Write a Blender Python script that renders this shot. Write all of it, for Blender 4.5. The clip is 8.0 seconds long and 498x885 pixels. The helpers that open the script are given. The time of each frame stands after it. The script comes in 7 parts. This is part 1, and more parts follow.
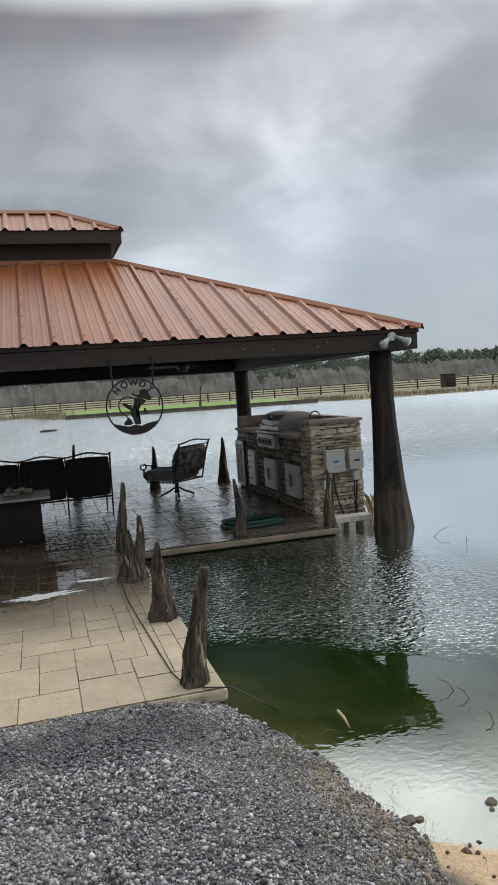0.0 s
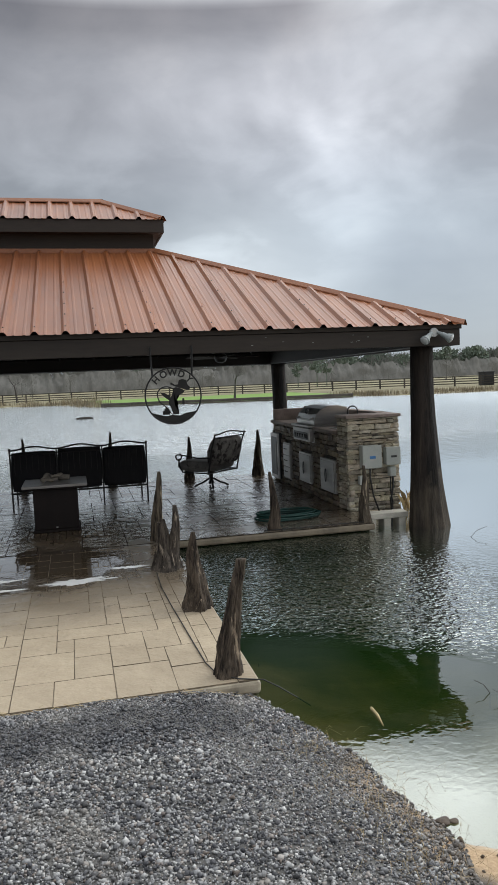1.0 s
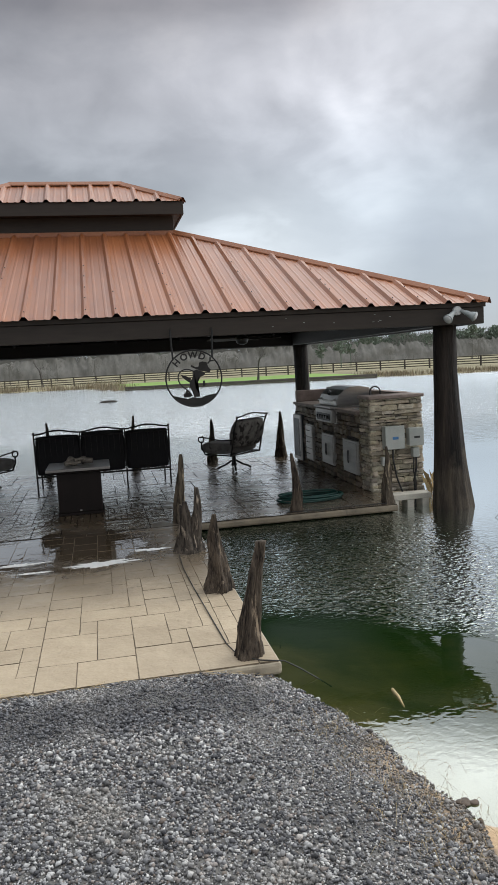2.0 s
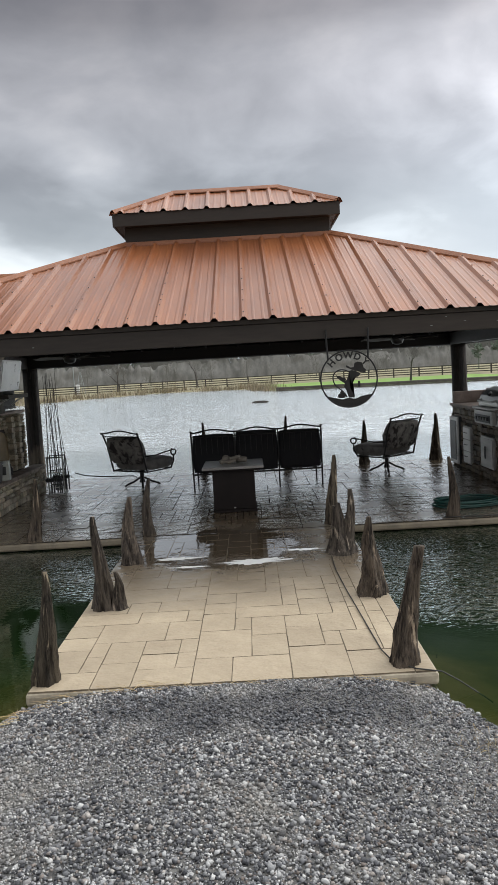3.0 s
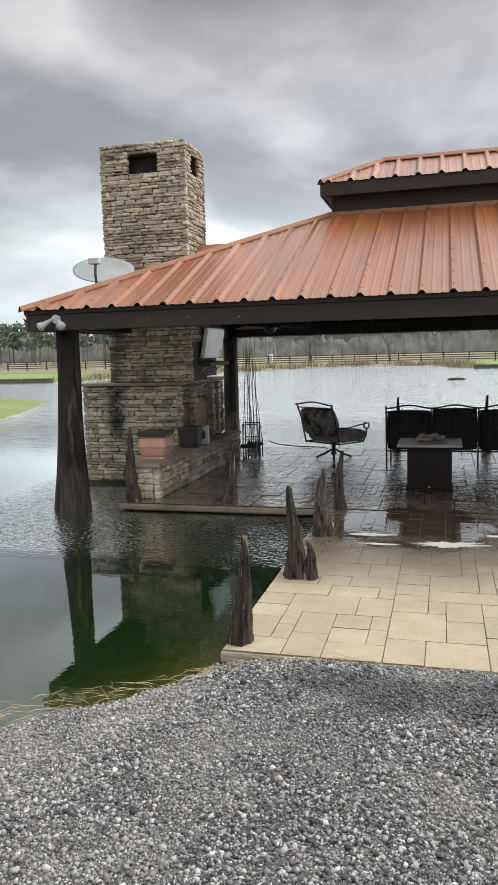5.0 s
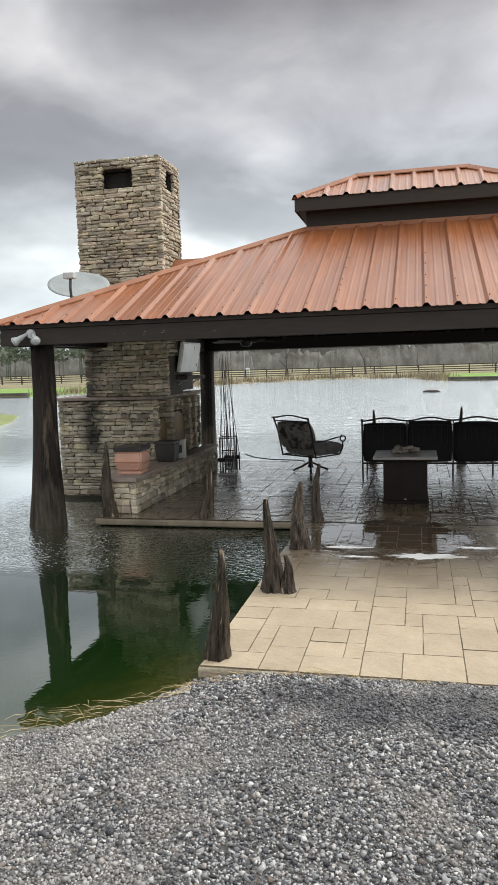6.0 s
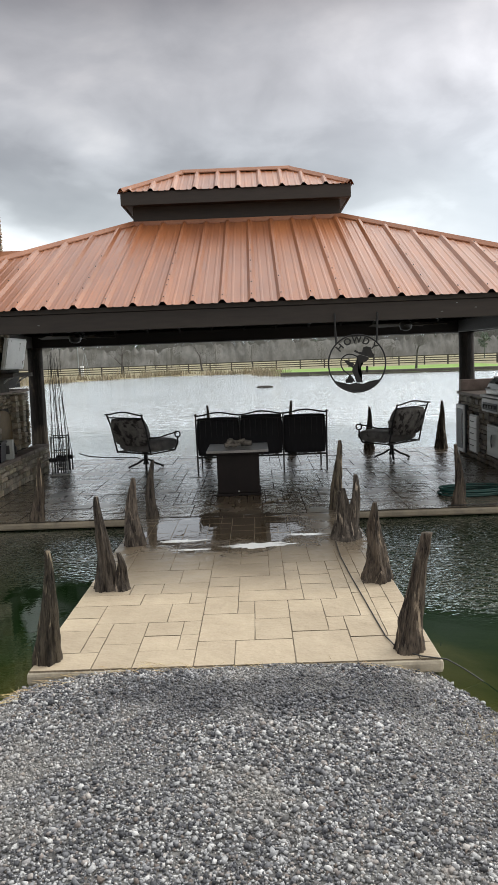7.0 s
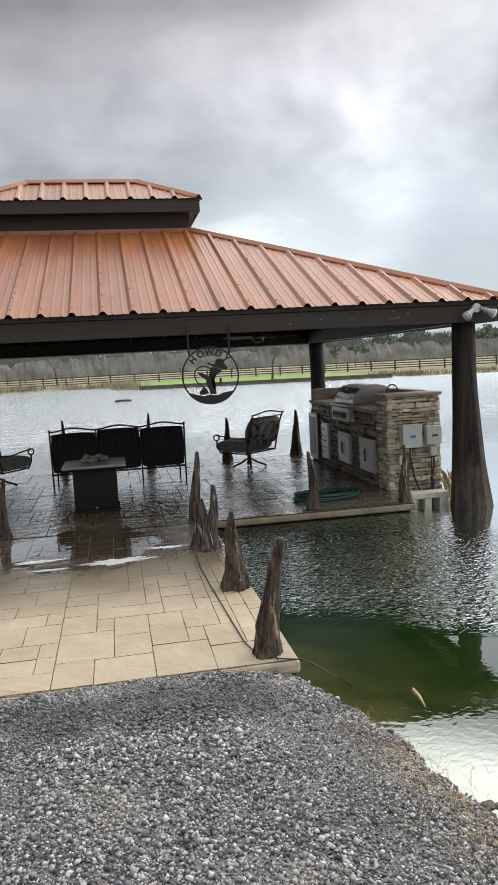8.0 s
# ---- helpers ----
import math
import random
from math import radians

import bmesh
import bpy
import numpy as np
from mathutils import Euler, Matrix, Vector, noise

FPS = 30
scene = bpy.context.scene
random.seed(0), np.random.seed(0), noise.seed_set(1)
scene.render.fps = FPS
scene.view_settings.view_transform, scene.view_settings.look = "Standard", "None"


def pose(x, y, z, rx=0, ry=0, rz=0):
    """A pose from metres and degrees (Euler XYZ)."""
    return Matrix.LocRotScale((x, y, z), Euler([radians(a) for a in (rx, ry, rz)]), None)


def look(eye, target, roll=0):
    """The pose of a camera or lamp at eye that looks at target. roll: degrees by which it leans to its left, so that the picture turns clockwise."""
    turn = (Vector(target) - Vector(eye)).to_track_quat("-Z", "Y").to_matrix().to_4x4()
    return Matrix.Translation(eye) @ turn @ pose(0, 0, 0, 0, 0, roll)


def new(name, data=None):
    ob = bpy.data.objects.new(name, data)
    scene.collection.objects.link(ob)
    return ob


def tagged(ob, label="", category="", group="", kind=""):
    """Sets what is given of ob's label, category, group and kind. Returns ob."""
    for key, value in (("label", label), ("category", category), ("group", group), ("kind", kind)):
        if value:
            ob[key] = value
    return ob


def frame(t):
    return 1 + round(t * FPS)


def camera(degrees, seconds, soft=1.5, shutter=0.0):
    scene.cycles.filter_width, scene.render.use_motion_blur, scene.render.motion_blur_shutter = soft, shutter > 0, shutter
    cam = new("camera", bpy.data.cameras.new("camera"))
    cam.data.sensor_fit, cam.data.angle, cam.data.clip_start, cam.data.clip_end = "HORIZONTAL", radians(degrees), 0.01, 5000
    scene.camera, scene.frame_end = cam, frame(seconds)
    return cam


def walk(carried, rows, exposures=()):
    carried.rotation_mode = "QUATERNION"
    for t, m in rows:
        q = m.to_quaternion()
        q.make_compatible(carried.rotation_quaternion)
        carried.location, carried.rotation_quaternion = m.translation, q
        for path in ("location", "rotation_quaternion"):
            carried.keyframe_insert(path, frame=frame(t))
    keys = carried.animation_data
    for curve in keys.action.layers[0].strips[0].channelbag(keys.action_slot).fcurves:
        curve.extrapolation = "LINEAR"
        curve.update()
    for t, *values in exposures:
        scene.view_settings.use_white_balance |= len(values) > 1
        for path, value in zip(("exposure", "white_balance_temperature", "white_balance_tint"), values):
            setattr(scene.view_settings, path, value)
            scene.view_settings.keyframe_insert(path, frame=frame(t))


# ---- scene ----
cam = camera(37.51, 8.0, 1.0)
# seconds, x, y, z, turn, pitch, lean
PATH = [
    (0, 0.258, -4.153, 1.784, -15.86, -4.46, -3.89),
    (0.5, 0.231, -4.158, 1.785, -15.74, -6.21, -2.89),
    (1, 0.219, -4.125, 1.784, -13.26, -4.90, -2.42),
    (1.2, 0.220, -4.121, 1.780, -13.14, -4.90, -2.65),
    (2.3, 0.261, -4.114, 1.784, -9.00, -6.48, -3.49),
    (2.5, 0.243, -4.122, 1.787, -6.43, -5.81, -3.48),
    (3, 0.206, -4.094, 1.783, 0.35, -5.52, -3.34),
    (3.5, 0.176, -4.084, 1.781, 6.17, -5.65, -2.93),
    (4, 0.133, -4.055, 1.772, 11.63, -6.22, -1.97),
    (4.2, 0.130, -4.084, 1.788, 13.76, -5.46, -1.76),
    (5.3, 0.090, -4.034, 1.781, 15.04, -7.39, -1.50),
    (5.5, 0.093, -4.055, 1.794, 14.93, -6.70, -1.45),
    (6, 0.106, -4.044, 1.788, 13.20, -6.06, -1.71),
    (6.5, 0.145, -4.024, 1.764, 5.57, -6.84, -2.20),
    (7, 0.178, -4.035, 1.759, 0.64, -6.67, -2.18),
    (7.5, 0.212, -4.054, 1.762, -4.07, -6.54, -2.80),
    (8, 0.230, -4.067, 1.757, -10.22, -6.19, -3.06),
]
walk(cam, [(t, pose(x, y, z, 90 + pitch, 0, yaw) @ pose(0, 0, 0, 0, 0, roll)) for t, x, y, z, yaw, pitch, roll in PATH],
     [(0.0, -0.32, 6450, 7), (1.2, -0.25, 6480, 7), (2.3, -0.10, 6550, 8), (4.2, 0.08, 6680, 8), (5.5, 0.24, 6800, 7), (6.5, 0.20, 6780, 8), (8.0, 0.12, 6700, 8)])

# ---------------------------------------------------------------- light
W = bpy.data.worlds.new("overcast")
scene.world = W
W.use_nodes = True


class Nodes:
    """Short hand for building a node tree."""

    def __init__(self, tree, clear=True):
        self.t = tree
        if clear:
            tree.nodes.clear()

    def n(self, kind, inputs=None, operation=None, use_clamp=None, data_type=None, blend_type=None):
        nd = self.t.nodes.new(kind)
        if operation:
            nd.operation = operation
        if use_clamp:
            nd.use_clamp = True
        if data_type:
            nd.data_type = data_type
        if blend_type:
            nd.blend_type = blend_type
        for k, v in (inputs or {}).items():
            self.put(nd.inputs[k], v)
        return nd

    def put(self, sock, v):
        if isinstance(v, bpy.types.NodeSocket):
            self.t.links.new(v, sock)
        elif isinstance(v, bpy.types.Node):
            self.t.links.new(v.outputs[0], sock)
        else:
            sock.default_value = v

    def math(self, op, a, b=0.0, c=0.0, clamp=False):
        nd = self.n("ShaderNodeMath", operation=op, use_clamp=clamp)
        for i, v in enumerate((a, b, c)):
            self.put(nd.inputs[i], v)
        return nd.outputs[0]

    def ramp(self, fac, stops, interp="LINEAR"):
        nd = self.n("ShaderNodeValToRGB", {"Fac": fac})
        cr = nd.color_ramp
        cr.interpolation = interp
        while len(cr.elements) < len(stops):
            cr.elements.new(0.5)
        for e, (p, c) in zip(cr.elements, stops):
            e.position = p
            e.color = (*c, 1) if isinstance(c, tuple) else (c, c, c, 1)
        return nd.outputs[0]

    def noise(self, vec, scale, detail=4, rough=0.55, distortion=0.0):
        nd = self.n("ShaderNodeTexNoise", {"Vector": vec, "Scale": scale, "Detail": detail, "Roughness": rough, "Distortion": distortion})
        return nd.outputs["Fac"]

    def mix(self, fac, a, b, blend="MIX"):
        nd = self.n("ShaderNodeMix", data_type="RGBA", blend_type=blend)
        self.put(nd.inputs[0], fac)
        for i, v in ((6, a), (7, b)):
            self.put(nd.inputs[i], (*v, 1) if isinstance(v, tuple) and len(v) == 3 else v)
        return nd.outputs[2]

    def scale(self, vec, s):
        nd = self.n("ShaderNodeVectorMath", operation="MULTIPLY")
        self.put(nd.inputs[0], vec)
        nd.inputs[1].default_value = s
        return nd.outputs[0]


SUN_UP, SUN_ROUND = radians(38), radians(62)
w = Nodes(W.node_tree)
way = w.n("ShaderNodeTexCoord").outputs["Generated"]
sep = w.n("ShaderNodeSeparateXYZ", {0: way})
up = w.math("MAXIMUM", sep.outputs[2], 0.0)
flat = w.math("ADD", up, 0.34)
px, py = w.math("DIVIDE", sep.outputs[0], flat), w.math("DIVIDE", sep.outputs[1], flat)
deck = w.n("ShaderNodeCombineXYZ", {0: px, 1: py, 2: 0.3})
big = w.noise(deck, 1.25, 4, 0.5, 0.5)
fine = w.noise(deck, 4.2, 6, 0.55, 0.3)
cover = w.math("ADD", w.math("MULTIPLY", big, 0.78), w.math("MULTIPLY", fine, 0.22))
cloud = w.ramp(cover, [(0.30, (0.27, 0.28, 0.30)), (0.44, (0.39, 0.40, 0.42)), (0.53, (0.60, 0.615, 0.64)), (0.66, (1.0, 1.0, 1.0))])
# the layer evens out towards the horizon
cloud = w.mix(w.ramp(up, [(0.05, 0.65), (0.24, 0.0)]), cloud, (0.70, 0.71, 0.73))
# cloud base: low rain haze at the horizon, bright gap above it, then a dark band fitted to the top edge of the camera's
# view, and brighter unseen sky above to light the water
tone = w.ramp(up, [(0.0, (0.92, 1.06, 1.16)), (0.06, (1.12, 1.24, 1.31)), (0.13, (1.16, 1.22, 1.25)), (0.19, (0.95, 1.0, 1.03)), (0.26, (0.82, 0.83, 0.86)), (0.33, (0.74, 0.725, 0.745)), (0.385, (0.59, 0.572, 0.587)), (0.415, (0.39, 0.37, 0.38)), (0.435, (0.34, 0.32, 0.33)), (0.455, (0.9, 0.89, 0.90)), (0.48, (2.2, 2.2, 2.2)), (0.60, (3.4, 3.4, 3.4)), (0.92, (2.9, 2.9, 2.9))])
# east and west of the pond the dark band is left out, so the water mirrors brighter sky
bandless = w.ramp(up, [(0.0, (0.92, 1.06, 1.16)), (0.06, (1.12, 1.24, 1.31)), (0.13, (1.16, 1.22, 1.25)), (0.19, (0.95, 1.0, 1.03)), (0.26, (0.80, 0.81, 0.84)), (0.34, (0.76, 0.75, 0.77)), (0.42, (0.82, 0.81, 0.83)), (0.455, (1.4, 1.4, 1.4)), (0.50, (3.1, 3.1, 3.1)), (0.60, (3.5, 3.5, 3.5)), (0.92, (2.9, 2.9, 2.9))])
tone = w.mix(w.ramp(w.math("ABSOLUTE", sep.outputs[0]), [(0.28, 0.0), (0.42, 1.0)]), tone, bandless)
# the dark band stands over the pond; the unseen rest of the sky is even and kept brighter
even = w.ramp(up, [(0.0, (0.7, 0.72, 0.75)), (0.12, (1.1, 1.1, 1.12)), (0.5, (1.6, 1.6, 1.6)), (0.92, (3.2, 3.2, 3.2))])
tone = w.mix(w.ramp(w.math("ADD", w.math("MULTIPLY", sep.outputs[1], 0.5), 0.5), [(0.36, 1.0), (0.64, 0.0)]), tone, even)
cloud = w.mix(1.0, cloud, tone, "MULTIPLY")
# the veiled sun brightens the cloud round it
near_sun = w.n("ShaderNodeVectorMath", {0: way}, operation="DOT_PRODUCT")
near_sun.inputs[1].default_value = (math.sin(SUN_ROUND) * math.cos(SUN_UP), math.cos(SUN_ROUND) * math.cos(SUN_UP), math.sin(SUN_UP))
glow = w.math("POWER", w.math("MAXIMUM", near_sun.outputs["Value"], 0.0), 7.0)
cloud = w.mix(1.0, cloud, w.n("ShaderNodeCombineXYZ", {0: w.math("ADD", w.math("MULTIPLY", glow, 0.8), 1.02), 1: w.math("ADD", w.math("MULTIPLY", glow, 0.8), 1.02), 2: w.math("ADD", w.math("MULTIPLY", glow, 0.78), 1.04)}), "MULTIPLY")
# a rain bank low in the north east
bank = w.math("MULTIPLY", w.ramp(sep.outputs[0], [(0.23, 0.0), (0.42, 0.85)]), w.ramp(up, [(0.14, 1.0), (0.30, 0.0)]))
cloud = w.mix(bank, cloud, (0.34, 0.38, 0.45))
# thin cloud low over the east shore
gap = w.n("ShaderNodeVectorMath", {0: way}, operation="DOT_PRODUCT")
gap.inputs[1].default_value = (0.26, 0.92, 0.292)
pale = w.math("ADD", w.math("MULTIPLY", w.math("POWER", w.math("MAXIMUM", gap.outputs["Value"], 0.0), 60.0), 0.7), 1.0)
cloud = w.mix(1.0, cloud, w.n("ShaderNodeCombineXYZ", {0: pale, 1: pale, 2: pale}), "MULTIPLY")
sky = w.n("ShaderNodeTexSky")
sky.sky_type, sky.sun_disc, sky.sun_elevation, sky.sun_rotation = "NISHITA", False, SUN_UP, SUN_ROUND
thin = w.scale(sky.outputs[0], (0.08, 0.08, 0.08))
col = w.mix(0.88, thin, cloud)
# the light comes from the east, the west stays dull
side = w.ramp(w.math("ADD", w.math("MULTIPLY", sep.outputs[0], 0.5), 0.5), [(0.0, 0.4), (0.2, 0.85), (0.35, 1.0), (0.62, 1.0), (0.76, 1.12), (1.0, 1.4)])
bg = w.n("ShaderNodeBackground", {"Color": col, "Strength": w.math("MULTIPLY", side, 1.13)})
w.n("ShaderNodeOutputWorld", {"Surface": bg})

sun = new("sun", bpy.data.lights.new("sun", "SUN"))
sun.data.energy, sun.data.angle, sun.data.color = 1.15, radians(35), (1.0, 0.97, 0.92)
sun.matrix_basis = look((20 * math.sin(SUN_ROUND), 20 * math.cos(SUN_ROUND), 20 * math.tan(SUN_UP)), (0, 0, 0))

# ---------------------------------------------------------------- materials


def mat(name, c1, c2, rough=(0.6, 0.8), metal=0.0, scale=3.0, fine=60.0, bump=0.3, dist=0.01, rnd=0.0, island=0.0, stretch=(1, 1, 1),
        stain=None, stain_scale=1.2, stain_at=(0.5, 0.7), spec=0.5, coat=0.0, span=(0.36, 0.64)):
    """Two tones mixed by grain at two scales, with relief; rnd and island vary it from piece to piece; stain is a third tone in patches."""
    m = bpy.data.materials.new(name)
    m.use_nodes = True
    k = Nodes(m.node_tree)
    pos = k.scale(k.n("ShaderNodeNewGeometry").outputs["Position"], stretch)
    info = k.n("ShaderNodeObjectInfo").outputs["Random"]
    if rnd:
        shift = k.n("ShaderNodeVectorMath", {0: pos}, operation="ADD")
        k.put(shift.inputs[1], k.n("ShaderNodeCombineXYZ", {0: k.math("MULTIPLY", info, 31.0), 1: k.math("MULTIPLY", info, 17.0), 2: info}))
        pos = shift.outputs[0]
    a, b = k.noise(pos, scale, 5, 0.6), k.noise(pos, fine, 4, 0.6)
    f = k.math("ADD", k.math("MULTIPLY", a, 0.65), k.math("MULTIPLY", b, 0.35))
    col = k.ramp(f, [(span[0], c1), (span[1], c2)])
    if stain:
        col = k.mix(k.ramp(k.noise(pos, stain_scale, 6, 0.65, 0.5), [(stain_at[0], 0.0), (stain_at[1], 1.0)]), col, stain)
    for amount, src in ((rnd, info), (island, k.n("ShaderNodeNewGeometry").outputs["Random Per Island"])):
        if amount:
            hsv = k.n("ShaderNodeHueSaturation", {"Color": col, "Value": k.math("ADD", k.math("MULTIPLY", src, 2 * amount), 1 - amount),
                                                  "Hue": k.math("ADD", k.math("MULTIPLY", k.math("FRACT", k.math("MULTIPLY", src, 7.3)), 0.04 * min(1, amount * 2)), 0.5 - 0.02 * min(1, amount * 2)),
                                                  "Saturation": k.math("ADD", k.math("MULTIPLY", k.math("FRACT", k.math("MULTIPLY", src, 13.7)), amount), 1 - amount / 2)})
            col = hsv.outputs[0]
    r = k.math("ADD", k.math("MULTIPLY", b, rough[1] - rough[0]), rough[0])
    p = k.n("ShaderNodeBsdfPrincipled", {"Base Color": col, "Roughness": r, "Metallic": metal, "Specular IOR Level": spec, "Coat Weight": coat})
    if bump:
        k.put(p.inputs["Normal"], k.n("ShaderNodeBump", {"Strength": bump, "Distance": dist, "Height": f}))
    k.n("ShaderNodeOutputMaterial", {"Surface": p})
    return m


COPPER = mat("copper_painted_steel", (0.175, 0.057, 0.021), (0.295, 0.104, 0.038), (0.32, 0.48), 0.0, 3.0, 25, 0.05, 0.003, stretch=(1, 0.16, 0.16), stain=(0.16, 0.056, 0.025), stain_scale=1.6, stain_at=(0.48, 0.72), spec=0.24)
COPPER_TRIM = mat("copper_trim", (0.22, 0.08, 0.035), (0.32, 0.13, 0.06), (0.42, 0.55), 0.0, 2, 30, 0.05, 0.003)
DARK_WOOD = mat("dark_stained_timber", (0.006, 0.0045, 0.004), (0.014, 0.010, 0.0085), (0.55, 0.8), 0, 2.0, 40, 0.3, 0.004, stretch=(0.15, 1, 1), spec=0.25)
FASCIA = mat("painted_fascia", (0.019, 0.0145, 0.0118), (0.042, 0.033, 0.027), (0.45, 0.7), 0, 1.5, 30, 0.15, 0.003, stretch=(0.15, 1, 1), spec=0.3)
CEILING = mat("ceiling_boards", (0.010, 0.008, 0.007), (0.026, 0.021, 0.017), (0.22, 0.42), 0, 2, 30, 0.3, 0.004, stretch=(0.2, 1, 1), spec=0.5)
BARK = mat("stained_trunk", (0.005, 0.004, 0.0035), (0.030, 0.023, 0.019), (0.6, 0.85), 0, 7, 60, 1.0, 0.03, stretch=(1, 1, 0.12), stain=(0.11, 0.085, 0.06), stain_scale=5, stain_at=(0.58, 0.70), spec=0.2, span=(0.40, 0.62))


def worn_foot(base, top, tone, scale):
    """Bark bleached and worn by the water up to about a height."""
    k = Nodes(base.node_tree, False)
    shader = next(n for n in k.t.nodes if n.type == "BSDF_PRINCIPLED")
    old = shader.inputs["Base Color"].links[0].from_socket
    pos = k.n("ShaderNodeNewGeometry").outputs["Position"]
    z = k.n("ShaderNodeSeparateXYZ", {0: pos}).outputs[2]
    edge = k.math("ADD", z, k.math("MULTIPLY", k.math("SUBTRACT", k.noise(k.scale(pos, (1, 1, 0.4)), 5, 4, 0.6), 0.5), 0.9))
    foot = k.ramp(k.math("DIVIDE", edge, top), [(0.75, 1.0), (1.0, 0.0)])
    streak = k.ramp(k.noise(k.scale(pos, (1, 1, 0.15)), scale, 5, 0.65), [(0.38, 0.10), (0.66, 0.7)])
    k.put(shader.inputs["Base Color"], k.mix(k.math("MULTIPLY", foot, streak), old, tone))
    return base


BARK = worn_foot(BARK, 0.55, (0.10, 0.080, 0.058), 13)
KNEE = mat("weathered_knee_wood", (0.013, 0.010, 0.008), (0.112, 0.090, 0.067), (0.6, 0.9), 0, 26, 120, 1.0, 0.03, rnd=0.25, stretch=(1, 1, 0.12), stain=(0.36, 0.29, 0.21), stain_scale=18, stain_at=(0.59, 0.645), span=(0.40, 0.60), spec=0.2)
def stone_material(base):
    """The ledge stone with a black run of rain and algae down one corner of the chimney breast."""
    k = Nodes(base.node_tree, False)
    shader = next(n for n in k.t.nodes if n.type == "BSDF_PRINCIPLED")
    tone = shader.inputs["Base Color"].links[0].from_socket
    pos = k.n("ShaderNodeNewGeometry").outputs["Position"]
    xyz = k.n("ShaderNodeSeparateXYZ", {0: pos})
    off = k.math("ABSOLUTE", k.math("ADD", k.math("SUBTRACT", xyz.outputs[0], STREAK_X), k.math("MULTIPLY", k.math("SUBTRACT", k.noise(pos, 2.6, 4, 0.6), 0.5), 0.22)))
    run = k.math("MULTIPLY", k.ramp(off, [(0.06, 1.0), (0.24, 0.0)]), k.math("LESS_THAN", xyz.outputs[1], 6.05))
    run = k.math("MULTIPLY", run, k.ramp(k.math("MULTIPLY", xyz.outputs[2], 0.4), [(0.1, 0.35), (0.3, 1.0), (0.85, 0.8), (0.95, 0.0)]))
    run = k.math("MULTIPLY", run, k.ramp(k.noise(pos, 7, 5, 0.65), [(0.35, 0.55), (0.6, 1.0)]))
    k.put(shader.inputs["Base Color"], k.mix(run, tone, (0.022, 0.02, 0.016)))
    return base


STREAK_X = -4.62
STONE = mat("ledge_stone", (0.25, 0.21, 0.152), (0.52, 0.46, 0.352), (0.7, 0.9), 0, 9, 70, 0.9, 0.012, rnd=0.40, stain=(0.075, 0.066, 0.052), stain_scale=2.2, stain_at=(0.56, 0.70))
STONE = stone_material(STONE)
# darker brown copy of the ledge stone; the counter front's shade is in its colour
SHADED_STONE = mat("shaded_ledge_stone", (0.085, 0.066, 0.046), (0.21, 0.165, 0.115), (0.6, 0.85), 0, 9, 70, 0.9, 0.012, rnd=0.35, stain=(0.045, 0.037, 0.028), stain_scale=2.2, stain_at=(0.52, 0.70))
CAPSTONE = mat("flagstone_cap", (0.16, 0.12, 0.10), (0.30, 0.235, 0.20), (0.6, 0.85), 0, 5, 60, 0.6, 0.01, rnd=0.15)
NEAR_BLACK_FOOTING = mat("near_black_footing", (0.008, 0.010, 0.006), (0.026, 0.026, 0.016), (0.5, 0.8), 0, 4, 50, 0.5, 0.01, spec=0.2)
# the shade between the stones is put into this mortar's dark tone
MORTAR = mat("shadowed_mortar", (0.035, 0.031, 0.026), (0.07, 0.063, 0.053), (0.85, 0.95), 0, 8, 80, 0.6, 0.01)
WET_JOINT = mat("soaked_joint", (0.012, 0.010, 0.008), (0.03, 0.025, 0.02), (0.8, 0.95), 0, 6, 60, 0.3, 0.004, spec=0.1)
JOINT = mat("dirty_joint", (0.07, 0.052, 0.034), (0.27, 0.215, 0.148), (0.8, 0.95), 0, 6, 60, 0.3, 0.004)
WET_EDGE = mat("soaked_concrete_edge", (0.11, 0.088, 0.058), (0.20, 0.16, 0.108), (0.35, 0.6), 0, 4, 60, 0.5, 0.008, stain=(0.045, 0.038, 0.028), stain_scale=2.5, stain_at=(0.5, 0.75))
CONCRETE = mat("concrete_edge", (0.26, 0.22, 0.16), (0.42, 0.36, 0.265), (0.6, 0.85), 0, 3, 60, 0.5, 0.008, stain=(0.10, 0.085, 0.06), stain_scale=2.5, stain_at=(0.5, 0.75))
BLOCK = mat("concrete_block", (0.34, 0.32, 0.27), (0.5, 0.47, 0.4), (0.8, 0.95), 0, 6, 120, 0.5, 0.006)
IRON = mat("wrought_iron", (0.010, 0.009, 0.009), (0.022, 0.020, 0.018), (0.35, 0.55), 0.3, 8, 90, 0.2, 0.002)
SIGN_IRON = mat("sign_steel", (0.008, 0.008, 0.008), (0.018, 0.017, 0.017), (0.4, 0.6), 0.4, 8, 90, 0.2, 0.002)
BLACK_CLOTH = mat("black_cushion_cloth", (0.003, 0.003, 0.004), (0.008, 0.0075, 0.009), (0.8, 0.95), 0, 6, 250, 0.4, 0.003, stretch=(6, 1, 1))
FLORAL = mat("floral_cushion_cloth", (0.10, 0.092, 0.084), (0.25, 0.232, 0.21), (0.8, 0.95), 0, 9, 150, 0.4, 0.003, stain=(0.030, 0.024, 0.022), stain_scale=8, stain_at=(0.50, 0.58))
SEAT_CLOTH = mat("worn_grey_cushion_cloth", (0.13, 0.122, 0.115), (0.24, 0.228, 0.212), (0.8, 0.95), 0, 7, 150, 0.4, 0.003, stain=(0.06, 0.05, 0.046), stain_scale=6, stain_at=(0.56, 0.68))
TABLE_TOP = mat("slate_table_top", (0.15, 0.14, 0.13), (0.25, 0.235, 0.22), (0.25, 0.4), 0, 5, 70, 0.1, 0.003)
